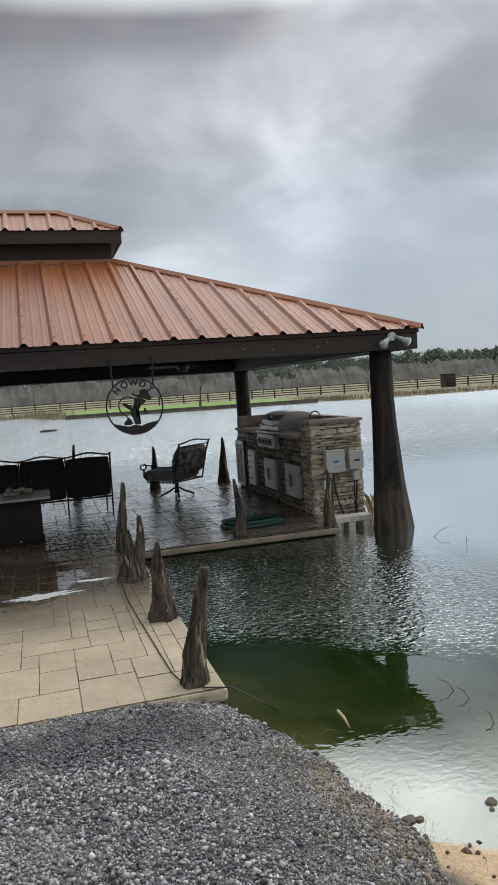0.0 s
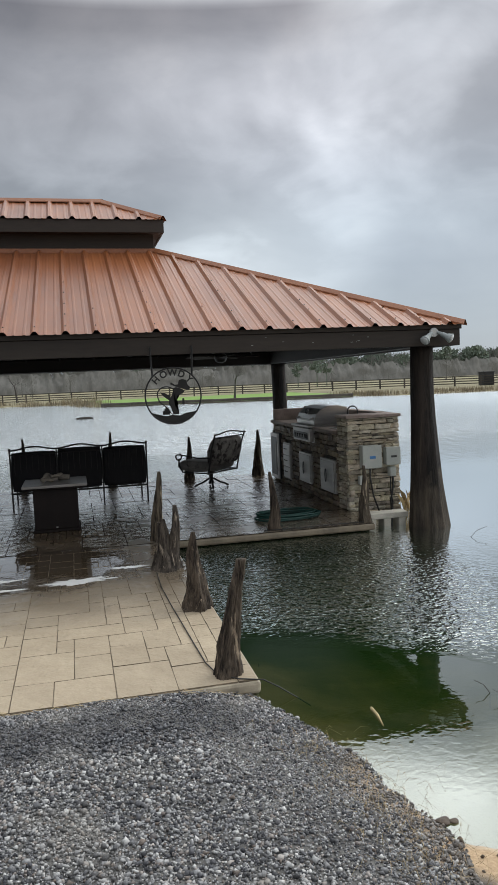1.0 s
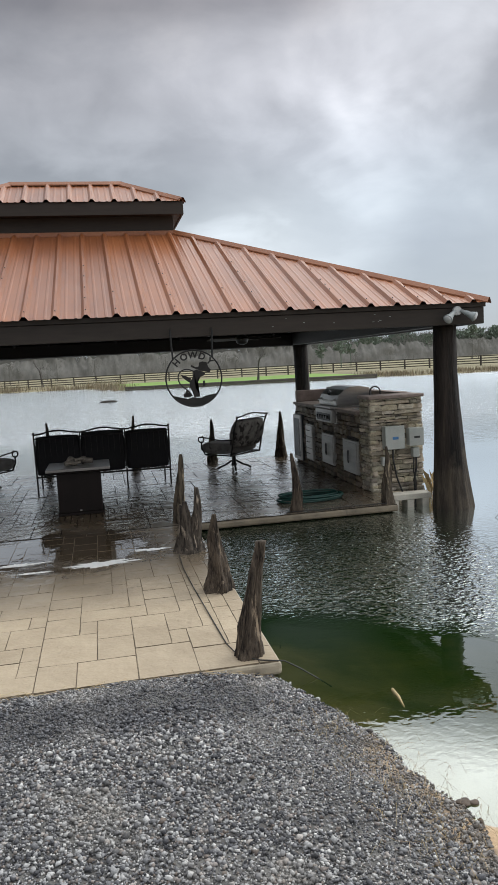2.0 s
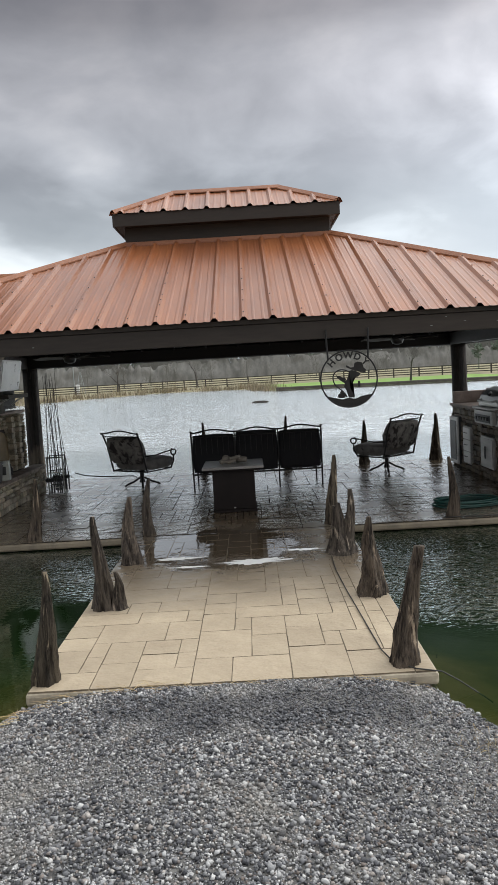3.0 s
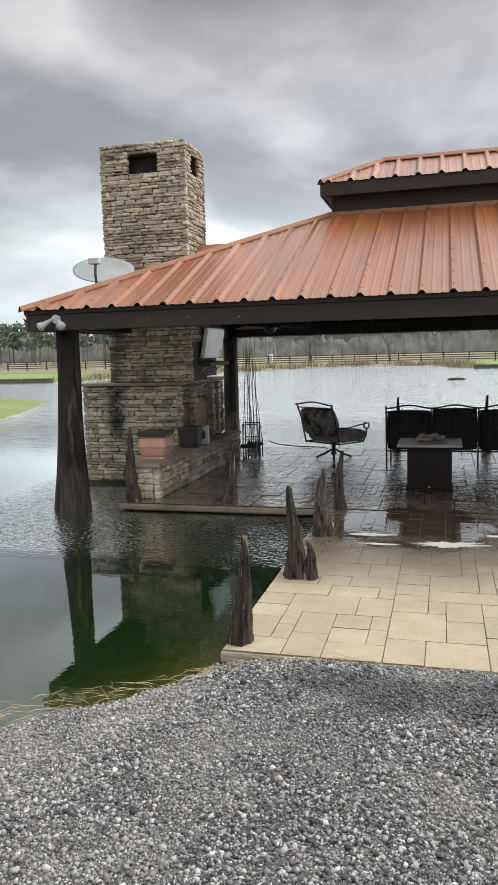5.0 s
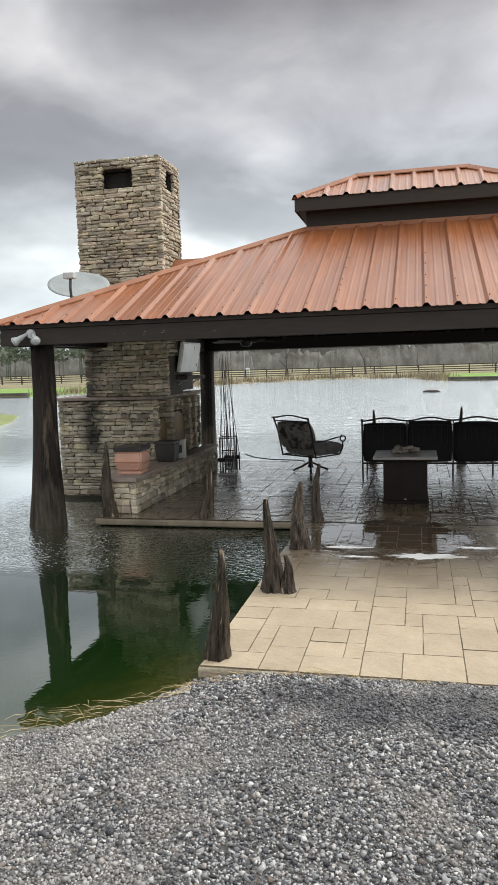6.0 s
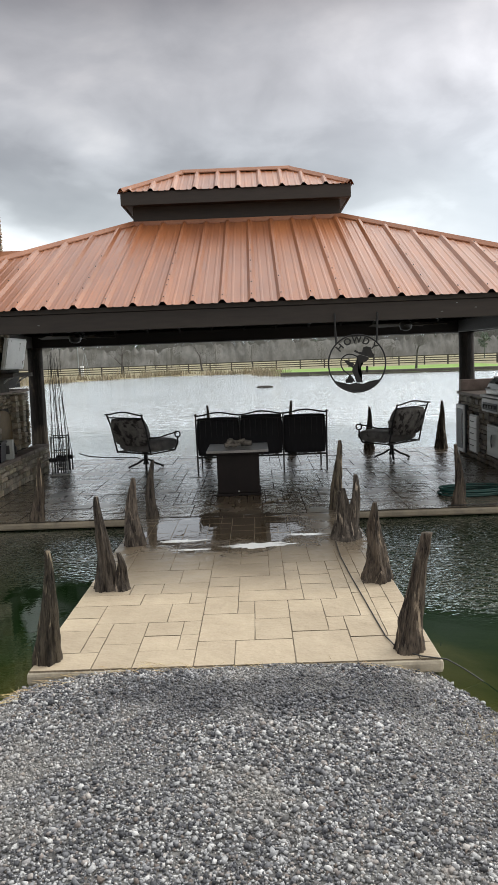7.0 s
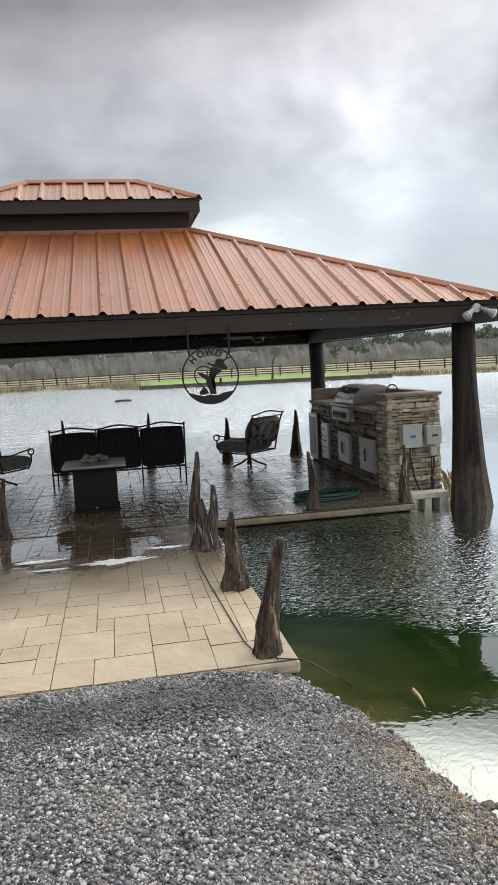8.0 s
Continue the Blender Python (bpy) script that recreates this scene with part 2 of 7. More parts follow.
TABLE_BASE = mat("bronze_table_base", (0.006, 0.004, 0.0035), (0.012, 0.008, 0.007), (0.55, 0.7), 0.0, 4, 60, 0.1, 0.003, spec=0.2)
DRIFT = mat("driftwood_ceramic", (0.06, 0.053, 0.045), (0.24, 0.21, 0.17), (0.75, 0.9), 0, 8, 60, 0.8, 0.01, stretch=(0.3, 1, 1))
STEEL = mat("stainless_steel", (0.32, 0.312, 0.295), (0.45, 0.44, 0.415), (0.35, 0.55), 0.7, 2, 90, 0.05, 0.002, stretch=(1, 1, 8))
GRILL_STEEL = mat("smoked_grill_steel", (0.30, 0.29, 0.28), (0.46, 0.45, 0.435), (0.22, 0.38), 0.95, 2, 90, 0.05, 0.002, stretch=(1, 1, 8))
DARK_STEEL = mat("dark_steel", (0.05, 0.05, 0.05), (0.09, 0.09, 0.09), (0.3, 0.5), 0.6, 4, 60, 0.05, 0.002)
BLACK_PLASTIC = mat("black_plastic", (0.010, 0.010, 0.011), (0.022, 0.022, 0.023), (0.35, 0.55), 0, 5, 60, 0.1, 0.002)
GREY_PLASTIC = mat("grey_plastic", (0.36, 0.37, 0.34), (0.46, 0.47, 0.43), (0.45, 0.6), 0, 3, 50, 0.06, 0.002, stain=(0.26, 0.25, 0.2), stain_scale=5, stain_at=(0.6, 0.85))
TV_SHELL = mat("pale_weathered_shell", (0.62, 0.64, 0.66), (0.78, 0.79, 0.80), (0.4, 0.6), 0, 3, 50, 0.1, 0.003, stain=(0.07, 0.07, 0.075), stain_scale=9, stain_at=(0.63, 0.66))
DISH_GREY = mat("dull_grey_paint", (0.22, 0.245, 0.245), (0.32, 0.345, 0.34), (0.5, 0.7), 0, 3, 50, 0.1, 0.003, stain=(0.15, 0.16, 0.155), stain_scale=4, stain_at=(0.6, 0.76))
LIGHT_GREY = mat("light_grey_paint", (0.40, 0.41, 0.41), (0.55, 0.56, 0.56), (0.4, 0.6), 0, 3, 50, 0.1, 0.003, stain=(0.2, 0.2, 0.2), stain_scale=4, stain_at=(0.66, 0.76))
WHITE_PAINT = mat("white_paint", (0.62, 0.62, 0.60), (0.76, 0.76, 0.74), (0.4, 0.6), 0, 4, 60, 0.06, 0.002)
LABEL_BLUE = mat("blue_label", (0.05, 0.16, 0.36), (0.08, 0.22, 0.45), (0.4, 0.6), 0, 9, 80, 0.0)
TERRACOTTA = mat("terracotta", (0.42, 0.215, 0.15), (0.54, 0.315, 0.235), (0.65, 0.85), 0, 4, 70, 0.3, 0.006)
DARK_GLAZE = mat("dark_glaze", (0.022, 0.018, 0.018), (0.045, 0.038, 0.036), (0.4, 0.65), 0, 5, 60, 0.2, 0.004)
OCHRE = mat("ochre_fire_panel", (0.15, 0.10, 0.043), (0.23, 0.155, 0.068), (0.6, 0.8), 0, 5, 50, 0.2, 0.004)
DARK_RECESS = mat("dark_recess_brick", (0.012, 0.011, 0.010), (0.03, 0.027, 0.024), (0.85, 0.95), 0, 6, 60, 0.4, 0.008)
HOSE = mat("green_hose", (0.005, 0.030, 0.024), (0.010, 0.055, 0.045), (0.35, 0.5), 0, 5, 60, 0.05, 0.002)
CABLE = mat("black_cable", (0.012, 0.011, 0.010), (0.025, 0.023, 0.02), (0.5, 0.7), 0, 5, 60, 0.05, 0.002)
ROPE_TAN = mat("dry_straw", (0.30, 0.22, 0.11), (0.48, 0.37, 0.21), (0.7, 0.9), 0, 9, 90, 0.1, 0.002, island=0.3)
LUMP = mat("wet_clod", (0.05, 0.035, 0.025), (0.11, 0.08, 0.055), (0.6, 0.9), 0, 8, 70, 0.6, 0.01)
RAIL_WOOD = mat("fence_wood", (0.03, 0.026, 0.022), (0.07, 0.06, 0.05), (0.7, 0.9), 0, 1, 20, 0.2, 0.01)
WALL_WOOD = mat("bulkhead_timber", (0.06, 0.05, 0.04), (0.13, 0.11, 0.09), (0.7, 0.9), 0, 0.8, 9, 0.3, 0.02)
REEDS = mat("dry_reeds", (0.16, 0.13, 0.078), (0.27, 0.22, 0.14), (0.7, 0.9), 0, 0.4, 9, 0.0, island=0.3)
TWIG = mat("bare_branches", (0.045, 0.04, 0.036), (0.09, 0.08, 0.07), (0.8, 0.95), 0, 0.2, 5, 0.0, island=0.3)
# both far tree colours are paled and greyed to hold the distant haze
HAZY_SCRUB = mat("winter_woods", (0.125, 0.123, 0.112), (0.205, 0.199, 0.182), (0.9, 0.98), 0, 0.35, 2.2, 0.0, island=0.05, stretch=(1, 1, 0.3), spec=0.1)
HAZY_PINE = mat("hazy_pine_needles", (0.10, 0.128, 0.10), (0.17, 0.20, 0.155), (0.9, 0.98), 0, 0.05, 3, 0.0, island=0.25, spec=0.1)


def paver_material():
    """Stamped concrete: buff and dry near the bank, soaked and dark further in, with a film of water."""
    m = bpy.data.materials.new("stamped_concrete")
    m.use_nodes = True
    k = Nodes(m.node_tree)
    pos = k.n("ShaderNodeNewGeometry").outputs["Position"]
    xyz = k.n("ShaderNodeSeparateXYZ", {0: pos})
    a, b = k.noise(pos, 2.2, 5, 0.6), k.noise(pos, 70, 4, 0.6)
    f = k.math("ADD", k.math("MULTIPLY", a, 0.6), k.math("MULTIPLY", b, 0.4))
    col = k.ramp(f, [(0.34, (0.285, 0.226, 0.154)), (0.66, (0.41, 0.336, 0.235))])
    col = k.mix(k.ramp(k.noise(pos, 6, 6, 0.7), [(0.60, 0.0), (0.78, 0.5)]), col, (0.24, 0.19, 0.12))
    # damp still drying out
    col = k.mix(k.ramp(k.noise(pos, 1.3, 5, 0.6, 0.3), [(0.46, 0.0), (0.64, 0.42)]), col, (0.27, 0.215, 0.145))
    info = k.n("ShaderNodeObjectInfo").outputs["Random"]
    col = k.n("ShaderNodeHueSaturation", {"Color": col, "Value": k.math("ADD", k.math("MULTIPLY", info, 0.12), 0.94)}).outputs[0]
    # rain soaked part
    edge = k.math("ADD", xyz.outputs[1], k.math("MULTIPLY", k.math("SUBTRACT", k.noise(pos, 1.6, 5, 0.6), 0.5), 1.1))
    wet = k.ramp(k.math("MULTIPLY", edge, 0.1), [(0.12, 0.0), (0.19, 0.45), (0.26, 0.88), (0.33, 1.0)])
    col = k.mix(k.math("MULTIPLY", wet, 0.86), col, (0.105, 0.083, 0.060))
    warm = k.ramp(k.noise(pos, 0.9, 3, 0.5), [(0.45, 0.0), (0.62, 0.5)])
    # silt washed round the table
    mx, my = k.math("MULTIPLY", k.math("SUBTRACT", xyz.outputs[0], 0.1), 0.8), k.math("SUBTRACT", xyz.outputs[1], 4.9)
    silt = k.ramp(k.math("ADD", k.math("SQRT", k.math("ADD", k.math("MULTIPLY", mx, mx), k.math("MULTIPLY", my, my))), k.noise(pos, 2.5, 4, 0.6)), [(0.95, 0.8), (1.9, 0.0)])
    col = k.mix(k.math("MULTIPLY", wet, k.math("MAXIMUM", warm, silt)), col, (0.125, 0.085, 0.045))
    # standing film beside the table; its index is raised above water's to mirror brightly
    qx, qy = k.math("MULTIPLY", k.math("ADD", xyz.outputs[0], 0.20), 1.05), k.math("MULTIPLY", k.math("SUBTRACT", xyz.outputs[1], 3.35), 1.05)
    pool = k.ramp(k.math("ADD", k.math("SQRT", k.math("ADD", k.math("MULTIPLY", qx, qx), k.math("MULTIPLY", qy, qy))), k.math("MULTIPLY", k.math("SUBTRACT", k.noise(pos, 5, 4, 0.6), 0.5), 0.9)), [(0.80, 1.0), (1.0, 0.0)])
    film = k.math("MULTIPLY", k.ramp(k.noise(pos, 1.9, 5, 0.65, 0.4), [(0.36, 0.34), (0.60, 0.15)]), k.math("SUBTRACT", 1.0, k.math("MULTIPLY", pool, 0.9)))
    # the table's dark reflection is put into the base colour here
    col = k.mix(k.math("MULTIPLY", pool, 0.65), col, (0.045, 0.030, 0.016))
    dry_r = k.math("ADD", k.math("MULTIPLY", b, 0.2), 0.55)
    r = k.math("ADD", k.math("MULTIPLY", wet, film), k.math("MULTIPLY", k.math("SUBTRACT", 1.0, wet), dry_r))
    height = k.math("ADD", k.math("ADD", k.noise(pos, 7, 3, 0.5), k.math("MULTIPLY", k.noise(pos, 24, 3, 0.5), 0.22)), k.math("MULTIPLY", b, 0.05))
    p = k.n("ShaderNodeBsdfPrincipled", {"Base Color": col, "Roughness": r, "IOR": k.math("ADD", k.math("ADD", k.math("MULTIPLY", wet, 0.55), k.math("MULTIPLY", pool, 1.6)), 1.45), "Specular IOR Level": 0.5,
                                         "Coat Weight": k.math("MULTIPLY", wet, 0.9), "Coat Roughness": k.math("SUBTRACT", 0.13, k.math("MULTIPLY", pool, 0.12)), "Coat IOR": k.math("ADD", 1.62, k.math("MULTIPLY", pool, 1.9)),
                                         "Coat Normal": k.n("ShaderNodeBump", {"Strength": k.math("SUBTRACT", 1.0, k.math("MULTIPLY", pool, 0.95)), "Distance": 0.020, "Height": height}),
                                         "Normal": k.n("ShaderNodeBump", {"Strength": k.math("SUBTRACT", 1.0, k.math("MULTIPLY", pool, 0.93)), "Distance": 0.020, "Height": height})})
    k.n("ShaderNodeOutputMaterial", {"Surface": p})
    return m


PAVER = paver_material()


def water_material(name, tint, body, amount, ripple, shine=1.0):
    """Clear surface over the bed, a little clouded by silt, mirroring more than water does; ripples ruffled by wind in
    patches.
    """
    m = bpy.data.materials.new(name)
    m.use_nodes = True
    k = Nodes(m.node_tree)
    pos = k.n("ShaderNodeNewGeometry").outputs["Position"]
    xyz = k.n("ShaderNodeSeparateXYZ", {0: pos})
    nrm = None
    if ripple:
        wind = k.ramp(k.noise(pos, 0.16, 3, 0.5), [(0.34, 0.45), (0.56, 1.0)])
        calm = k.ramp(k.math("ADD", k.math("MULTIPLY", xyz.outputs[0], 0.05), 0.5), [(0.20, 0.03), (0.28, 0.42), (0.385, 0.42), (0.425, 0.95), (0.64, 0.95), (0.71, 0.04)])
        near = k.noise(k.scale(pos, (0.8, 1.1, 1)), 20.0, 1.5, 0.5, 0.5)
        small = k.noise(k.scale(pos, (0.8, 1.2, 1)), 33, 1.5, 0.5)
        swell = k.noise(k.scale(pos, (0.5, 1.4, 1)), 1.1, 3, 0.5)
        h = k.math("ADD", k.math("ADD", k.math("MULTIPLY", near, 2.1), k.math("MULTIPLY", small, 0.3)), k.math("MULTIPLY", swell, 1.2))
        east = k.math("MULTIPLY", k.math("MAXIMUM", k.math("SUBTRACT", xyz.outputs[0], 1.3), 0.0), 0.06)
        west = k.math("SUBTRACT", k.math("ADD", k.math("MULTIPLY", k.math("LESS_THAN", xyz.outputs[0], 0.0), -0.10), east), 0.02)
        lee = k.ramp(k.math("ADD", k.math("ADD", west, k.math("MULTIPLY", xyz.outputs[1], 0.1)), k.math("MULTIPLY", k.noise(pos, 1.3, 3, 0.5), 0.08)), [(0.11, 0.015), (0.20, 1.0)])
        h = k.math("MULTIPLY", k.math("MULTIPLY", h, lee), k.math("MULTIPLY", wind, calm))
        far = k.ramp(k.math("MULTIPLY", xyz.outputs[1], 0.01), [(0.08, 0.0), (0.16, 1.0)])
        still = k.ramp(k.math("ADD", k.math("MULTIPLY", k.math("SUBTRACT", xyz.outputs[0], k.math("MULTIPLY", xyz.outputs[1], 0.33)), 0.02), 0.5), [(0.44, 1.0), (0.80, 0.25)])
        chop = k.noise(k.scale(pos, (0.5, 1.3, 1)), 2.3, 3, 0.6, 0.4)
        gust = k.noise(k.scale(pos, (2.3, 0.5, 1)), 1.5, 3, 0.6, 0.3)
        rough_water = k.math("ADD", k.math("ADD", k.math("MULTIPLY", chop, 3.8), k.math("MULTIPLY", small, 0.85)), k.math("MULTIPLY", gust, 3.0))
        h = k.math("ADD", k.math("MULTIPLY", h, k.math("SUBTRACT", 1.0, far)), k.math("MULTIPLY", k.math("MULTIPLY", far, still), rough_water))
        nrm = k.n("ShaderNodeBump", {"Strength": 1.0, "Distance": ripple, "Height": h}).outputs[0]
    fres = k.n("ShaderNodeFresnel", {"IOR": 1.333})
    # reflection lifted above the Fresnel share so mirrored sky stays bright
    sheen = k.ramp(fres.outputs[0], [(0.02, 0.04 * shine), (0.06, 0.22 * shine), (0.11, 0.30 * shine), (0.18, 0.55 * shine), (0.28, 0.97 * shine)])
    if ripple:
        # far water is made almost fully mirroring by its position alone
        sheen = k.math("MAXIMUM", sheen, k.ramp(k.math("MULTIPLY", xyz.outputs[1], 0.01), [(0.10, 0.0), (0.17, 0.92)]))
    gloss = k.n("ShaderNodeBsdfGlossy", {"Color": (0.95, 0.99, 1.0, 1), "Roughness": k.math("MULTIPLY", k.ramp(k.math("MULTIPLY", xyz.outputs[1], 0.01), [(0.07, 0.03), (0.12, 0.20), (0.4, 0.25)]), k.math("SUBTRACT", 1.1, k.math("MULTIPLY", still, 0.66))) if ripple else 0.02})
    if nrm:
        k.put(fres.inputs["Normal"], nrm)
        k.put(gloss.inputs["Normal"], nrm)
    clear = k.n("ShaderNodeBsdfTransparent", {"Color": (*tint, 1)})
    silt = k.n("ShaderNodeBsdfDiffuse", {"Color": (*body, 1)})
    under = k.n("ShaderNodeMixShader", {0: amount, 1: clear.outputs[0], 2: silt.outputs[0]})
    top = k.n("ShaderNodeMixShader", {0: sheen, 1: under.outputs[0], 2: gloss.outputs[0]})
    k.n("ShaderNodeOutputMaterial", {"Surface": top})
    return m


WATER = water_material("pond_water", (0.80, 0.83, 0.66), (0.010, 0.038, 0.006), 0.34, 0.017)
# white body colour paints the bright sky reflection onto the puddles
GLINT_PUDDLE = water_material("glint_puddle", (0.9, 0.9, 0.88), (0.86, 0.86, 0.84), 0.8, 0.0, 0.3)


def ground_material():
    """Bank and fields by where they lie: crushed stone dirt, sand, pond bed painted darker with depth, mown lawn,
    winter grass.
    """
    m = bpy.data.materials.new("ground_earth")
    m.use_nodes = True
    k = Nodes(m.node_tree)
    pos = k.n("ShaderNodeNewGeometry").outputs["Position"]
    xyz = k.n("ShaderNodeSeparateXYZ", {0: pos})
    x, y = xyz.outputs[0], xyz.outputs[1]
    z = k.math("SUBTRACT", xyz.outputs[2], 0.10)
    b = k.noise(pos, 45, 4, 0.65)
    col = k.ramp(k.noise(pos, 3, 5, 0.6), [(0.35, (0.075, 0.072, 0.07)), (0.65, (0.16, 0.155, 0.145))])
    back = k.math("MULTIPLY", k.math("MINIMUM", k.math("ADD", y, 1.7), 0.0), 0.03)
    wander = k.math("MULTIPLY", k.math("MULTIPLY", k.math("SUBTRACT", k.noise(pos, 0.7, 3, 0.5), 0.5), k.math("MINIMUM", k.math("ADD", y, 1.6), 0.0)), 0.1)
    sandy = k.ramp(k.math("ADD", k.math("ADD", k.math("ADD", back, wander), k.math("MULTIPLY", x, 0.1)), k.math("MULTIPLY", k.noise(pos, 3, 4, 0.6), 0.06)), [(0.166, 0.0), (0.184, 1.0)])
    col = k.mix(sandy, col, k.ramp(b, [(0.35, (0.36, 0.25, 0.15)), (0.65, (0.48, 0.35, 0.22))]))
    grass = k.ramp(k.noise(pos, 0.25, 5, 0.65), [(0.35, (0.14, 0.13, 0.075)), (0.65, (0.26, 0.225, 0.14))])
    lawn = k.ramp(k.noise(pos, 0.6, 5, 0.65), [(0.35, (0.13, 0.23, 0.045)), (0.65, (0.20, 0.31, 0.08))])
    dist = k.math("ADD", y, k.math("MULTIPLY", k.math("ABSOLUTE", x), 1.0))
    field = k.ramp(k.math("MULTIPLY", dist, 0.01), [(0.10, 0.0), (0.16, 1.0)])
    isle = k.math("MULTIPLY", k.math("MULTIPLY", k.math("GREATER_THAN", x, 2.0), k.math("LESS_THAN", x, 25.0)), k.math("LESS_THAN", k.math("ADD", y, k.math("MULTIPLY", x, 0.2)), 84.0))
    west = k.math("MULTIPLY", k.math("MULTIPLY", k.math("LESS_THAN", x, -11.0), k.math("LESS_THAN", y, 62.0)), k.math("ADD", k.math("MULTIPLY", k.math("GREATER_THAN", y, 38.0), 0.6), 0.4))
    mown = k.math("MAXIMUM", isle, west)
    col = k.mix(field, col, k.mix(mown, grass, lawn))
    # bed: sand at the brink; the water's dimming with depth is painted dark green
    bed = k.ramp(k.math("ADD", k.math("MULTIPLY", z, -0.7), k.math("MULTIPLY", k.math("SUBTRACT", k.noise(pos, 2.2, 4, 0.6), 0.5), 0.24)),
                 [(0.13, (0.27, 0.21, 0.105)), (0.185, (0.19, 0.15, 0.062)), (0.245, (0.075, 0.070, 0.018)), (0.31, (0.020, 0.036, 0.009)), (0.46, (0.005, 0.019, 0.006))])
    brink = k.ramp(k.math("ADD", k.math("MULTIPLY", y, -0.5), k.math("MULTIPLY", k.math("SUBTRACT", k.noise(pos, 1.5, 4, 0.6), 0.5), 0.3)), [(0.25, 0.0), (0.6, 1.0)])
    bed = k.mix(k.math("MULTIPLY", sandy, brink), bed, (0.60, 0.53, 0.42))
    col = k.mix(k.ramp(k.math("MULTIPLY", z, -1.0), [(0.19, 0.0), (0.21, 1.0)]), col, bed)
    p = k.n("ShaderNodeBsdfPrincipled", {"Base Color": col, "Roughness": 0.9, "Specular IOR Level": 0.2,
                                         "Normal": k.n("ShaderNodeBump", {"Strength": 0.6, "Distance": 0.02, "Height": b})})
    k.n("ShaderNodeOutputMaterial", {"Surface": p})
    return m


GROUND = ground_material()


def gravel_material():
    """Crushed limestone: every stone its own grey, soaked darker in a patch before the slab."""
    m = bpy.data.materials.new("crushed_stone")
    m.use_nodes = True
    k = Nodes(m.node_tree)
    geo = k.n("ShaderNodeNewGeometry")
    pos, isl = geo.outputs["Position"], geo.outputs["Random Per Island"]
    xyz = k.n("ShaderNodeSeparateXYZ", {0: pos})
    col = k.ramp(isl, [(0.0, (0.016, 0.017, 0.021)), (0.32, (0.075, 0.076, 0.085)), (0.60, (0.235, 0.235, 0.24)), (0.86, (0.40, 0.397, 0.39)), (1.0, (0.60, 0.59, 0.57))])
    warm = k.math("FRACT", k.math("MULTIPLY", isl, 37.7))
    col = k.mix(k.ramp(warm, [(0.80, 0.0), (0.9, 0.4)]), col, (0.30, 0.22, 0.16))
    # dust in patches, brown earth working in towards the sand
    col = k.mix(k.ramp(k.math("SUBTRACT", k.noise(pos, 1.4, 5, 0.65), k.math("MULTIPLY", xyz.outputs[0], 0.07)), [(0.50, 0.0), (0.66, 0.55)]), col, (0.37, 0.345, 0.305))
    soil = k.math("ADD", k.math("MULTIPLY", xyz.outputs[0], 0.5), k.math("MULTIPLY", k.noise(pos, 4, 5, 0.65), 0.5))
    col = k.mix(k.ramp(soil, [(0.95, 0.0), (1.15, 0.5)]), col, (0.15, 0.12, 0.085))
    col = k.mix(k.ramp(k.noise(pos, 130, 4, 0.6), [(0.4, 0.0), (0.65, 0.3)]), col, (0.13, 0.13, 0.13))
    dx, dy = k.math("MULTIPLY", k.math("SUBTRACT", xyz.outputs[0], 0.25), 0.85), k.math("MULTIPLY", k.math("ADD", xyz.outputs[1], 0.42), 2.6)
    ring = k.math("SQRT", k.math("ADD", k.math("MULTIPLY", dx, dx), k.math("MULTIPLY", dy, dy)))
    ring = k.math("ADD", ring, k.math("MULTIPLY", k.math("SUBTRACT", k.noise(pos, 2.4, 5, 0.65), 0.5), 1.7))
    damp = k.ramp(ring, [(0.50, 0.85), (1.25, 0.0)])
    col = k.mix(damp, col, (0.30, 0.31, 0.35), "MULTIPLY")
    rough = k.math("SUBTRACT", 0.8, k.math("MULTIPLY", damp, 0.35))
    p = k.n("ShaderNodeBsdfPrincipled", {"Base Color": col, "Roughness": rough, "Specular IOR Level": 0.5,
                                         "Normal": k.n("ShaderNodeBump", {"Strength": 0.7, "Distance": 0.005, "Height": k.noise(pos, 120, 4, 0.65)})})
    k.n("ShaderNodeOutputMaterial", {"Surface": p})
    return m


GRAVEL = gravel_material()

# ---------------------------------------------------------------- mesh helpers


def thing(name, at, label, category, turn=0.0, group="", kind=""):
    """An Empty at a thing's base, which holds its parts."""
    ob = new(name)
    ob.empty_display_size = 0.1
    ob.matrix_basis = pose(*at, 0, 0, turn)
    return tagged(ob, label, category, group, kind)


def mesh_of(name, bm, material, smooth=False):
    me = bpy.data.meshes.new(name)
    bmesh.ops.recalc_face_normals(bm, faces=bm.faces)
    bm.to_mesh(me)
    bm.free()
    me.materials.append(material)
    if smooth:
        me.shade_smooth()
    return me


def part(name, bm, material, parent, label="", smooth=False):
    ob = new(name, mesh_of(name, bm, material, smooth))
    ob.parent = parent
    return tagged(ob, label)


def single(name, bm, material, label, category, at=(0, 0, 0), turn=0.0, group="", kind="", smooth=False):
    ob = new(name, mesh_of(name, bm, material, smooth))
    ob.matrix_basis = pose(*at, 0, 0, turn)
    return tagged(ob, label, category, group, kind)


def raw(name, verts, faces, material, smooth=False):
    me = bpy.data.meshes.new(name)
    me.from_pydata(verts, [], faces)
    me.materials.append(material)
    if smooth:
        me.shade_smooth()
    return me


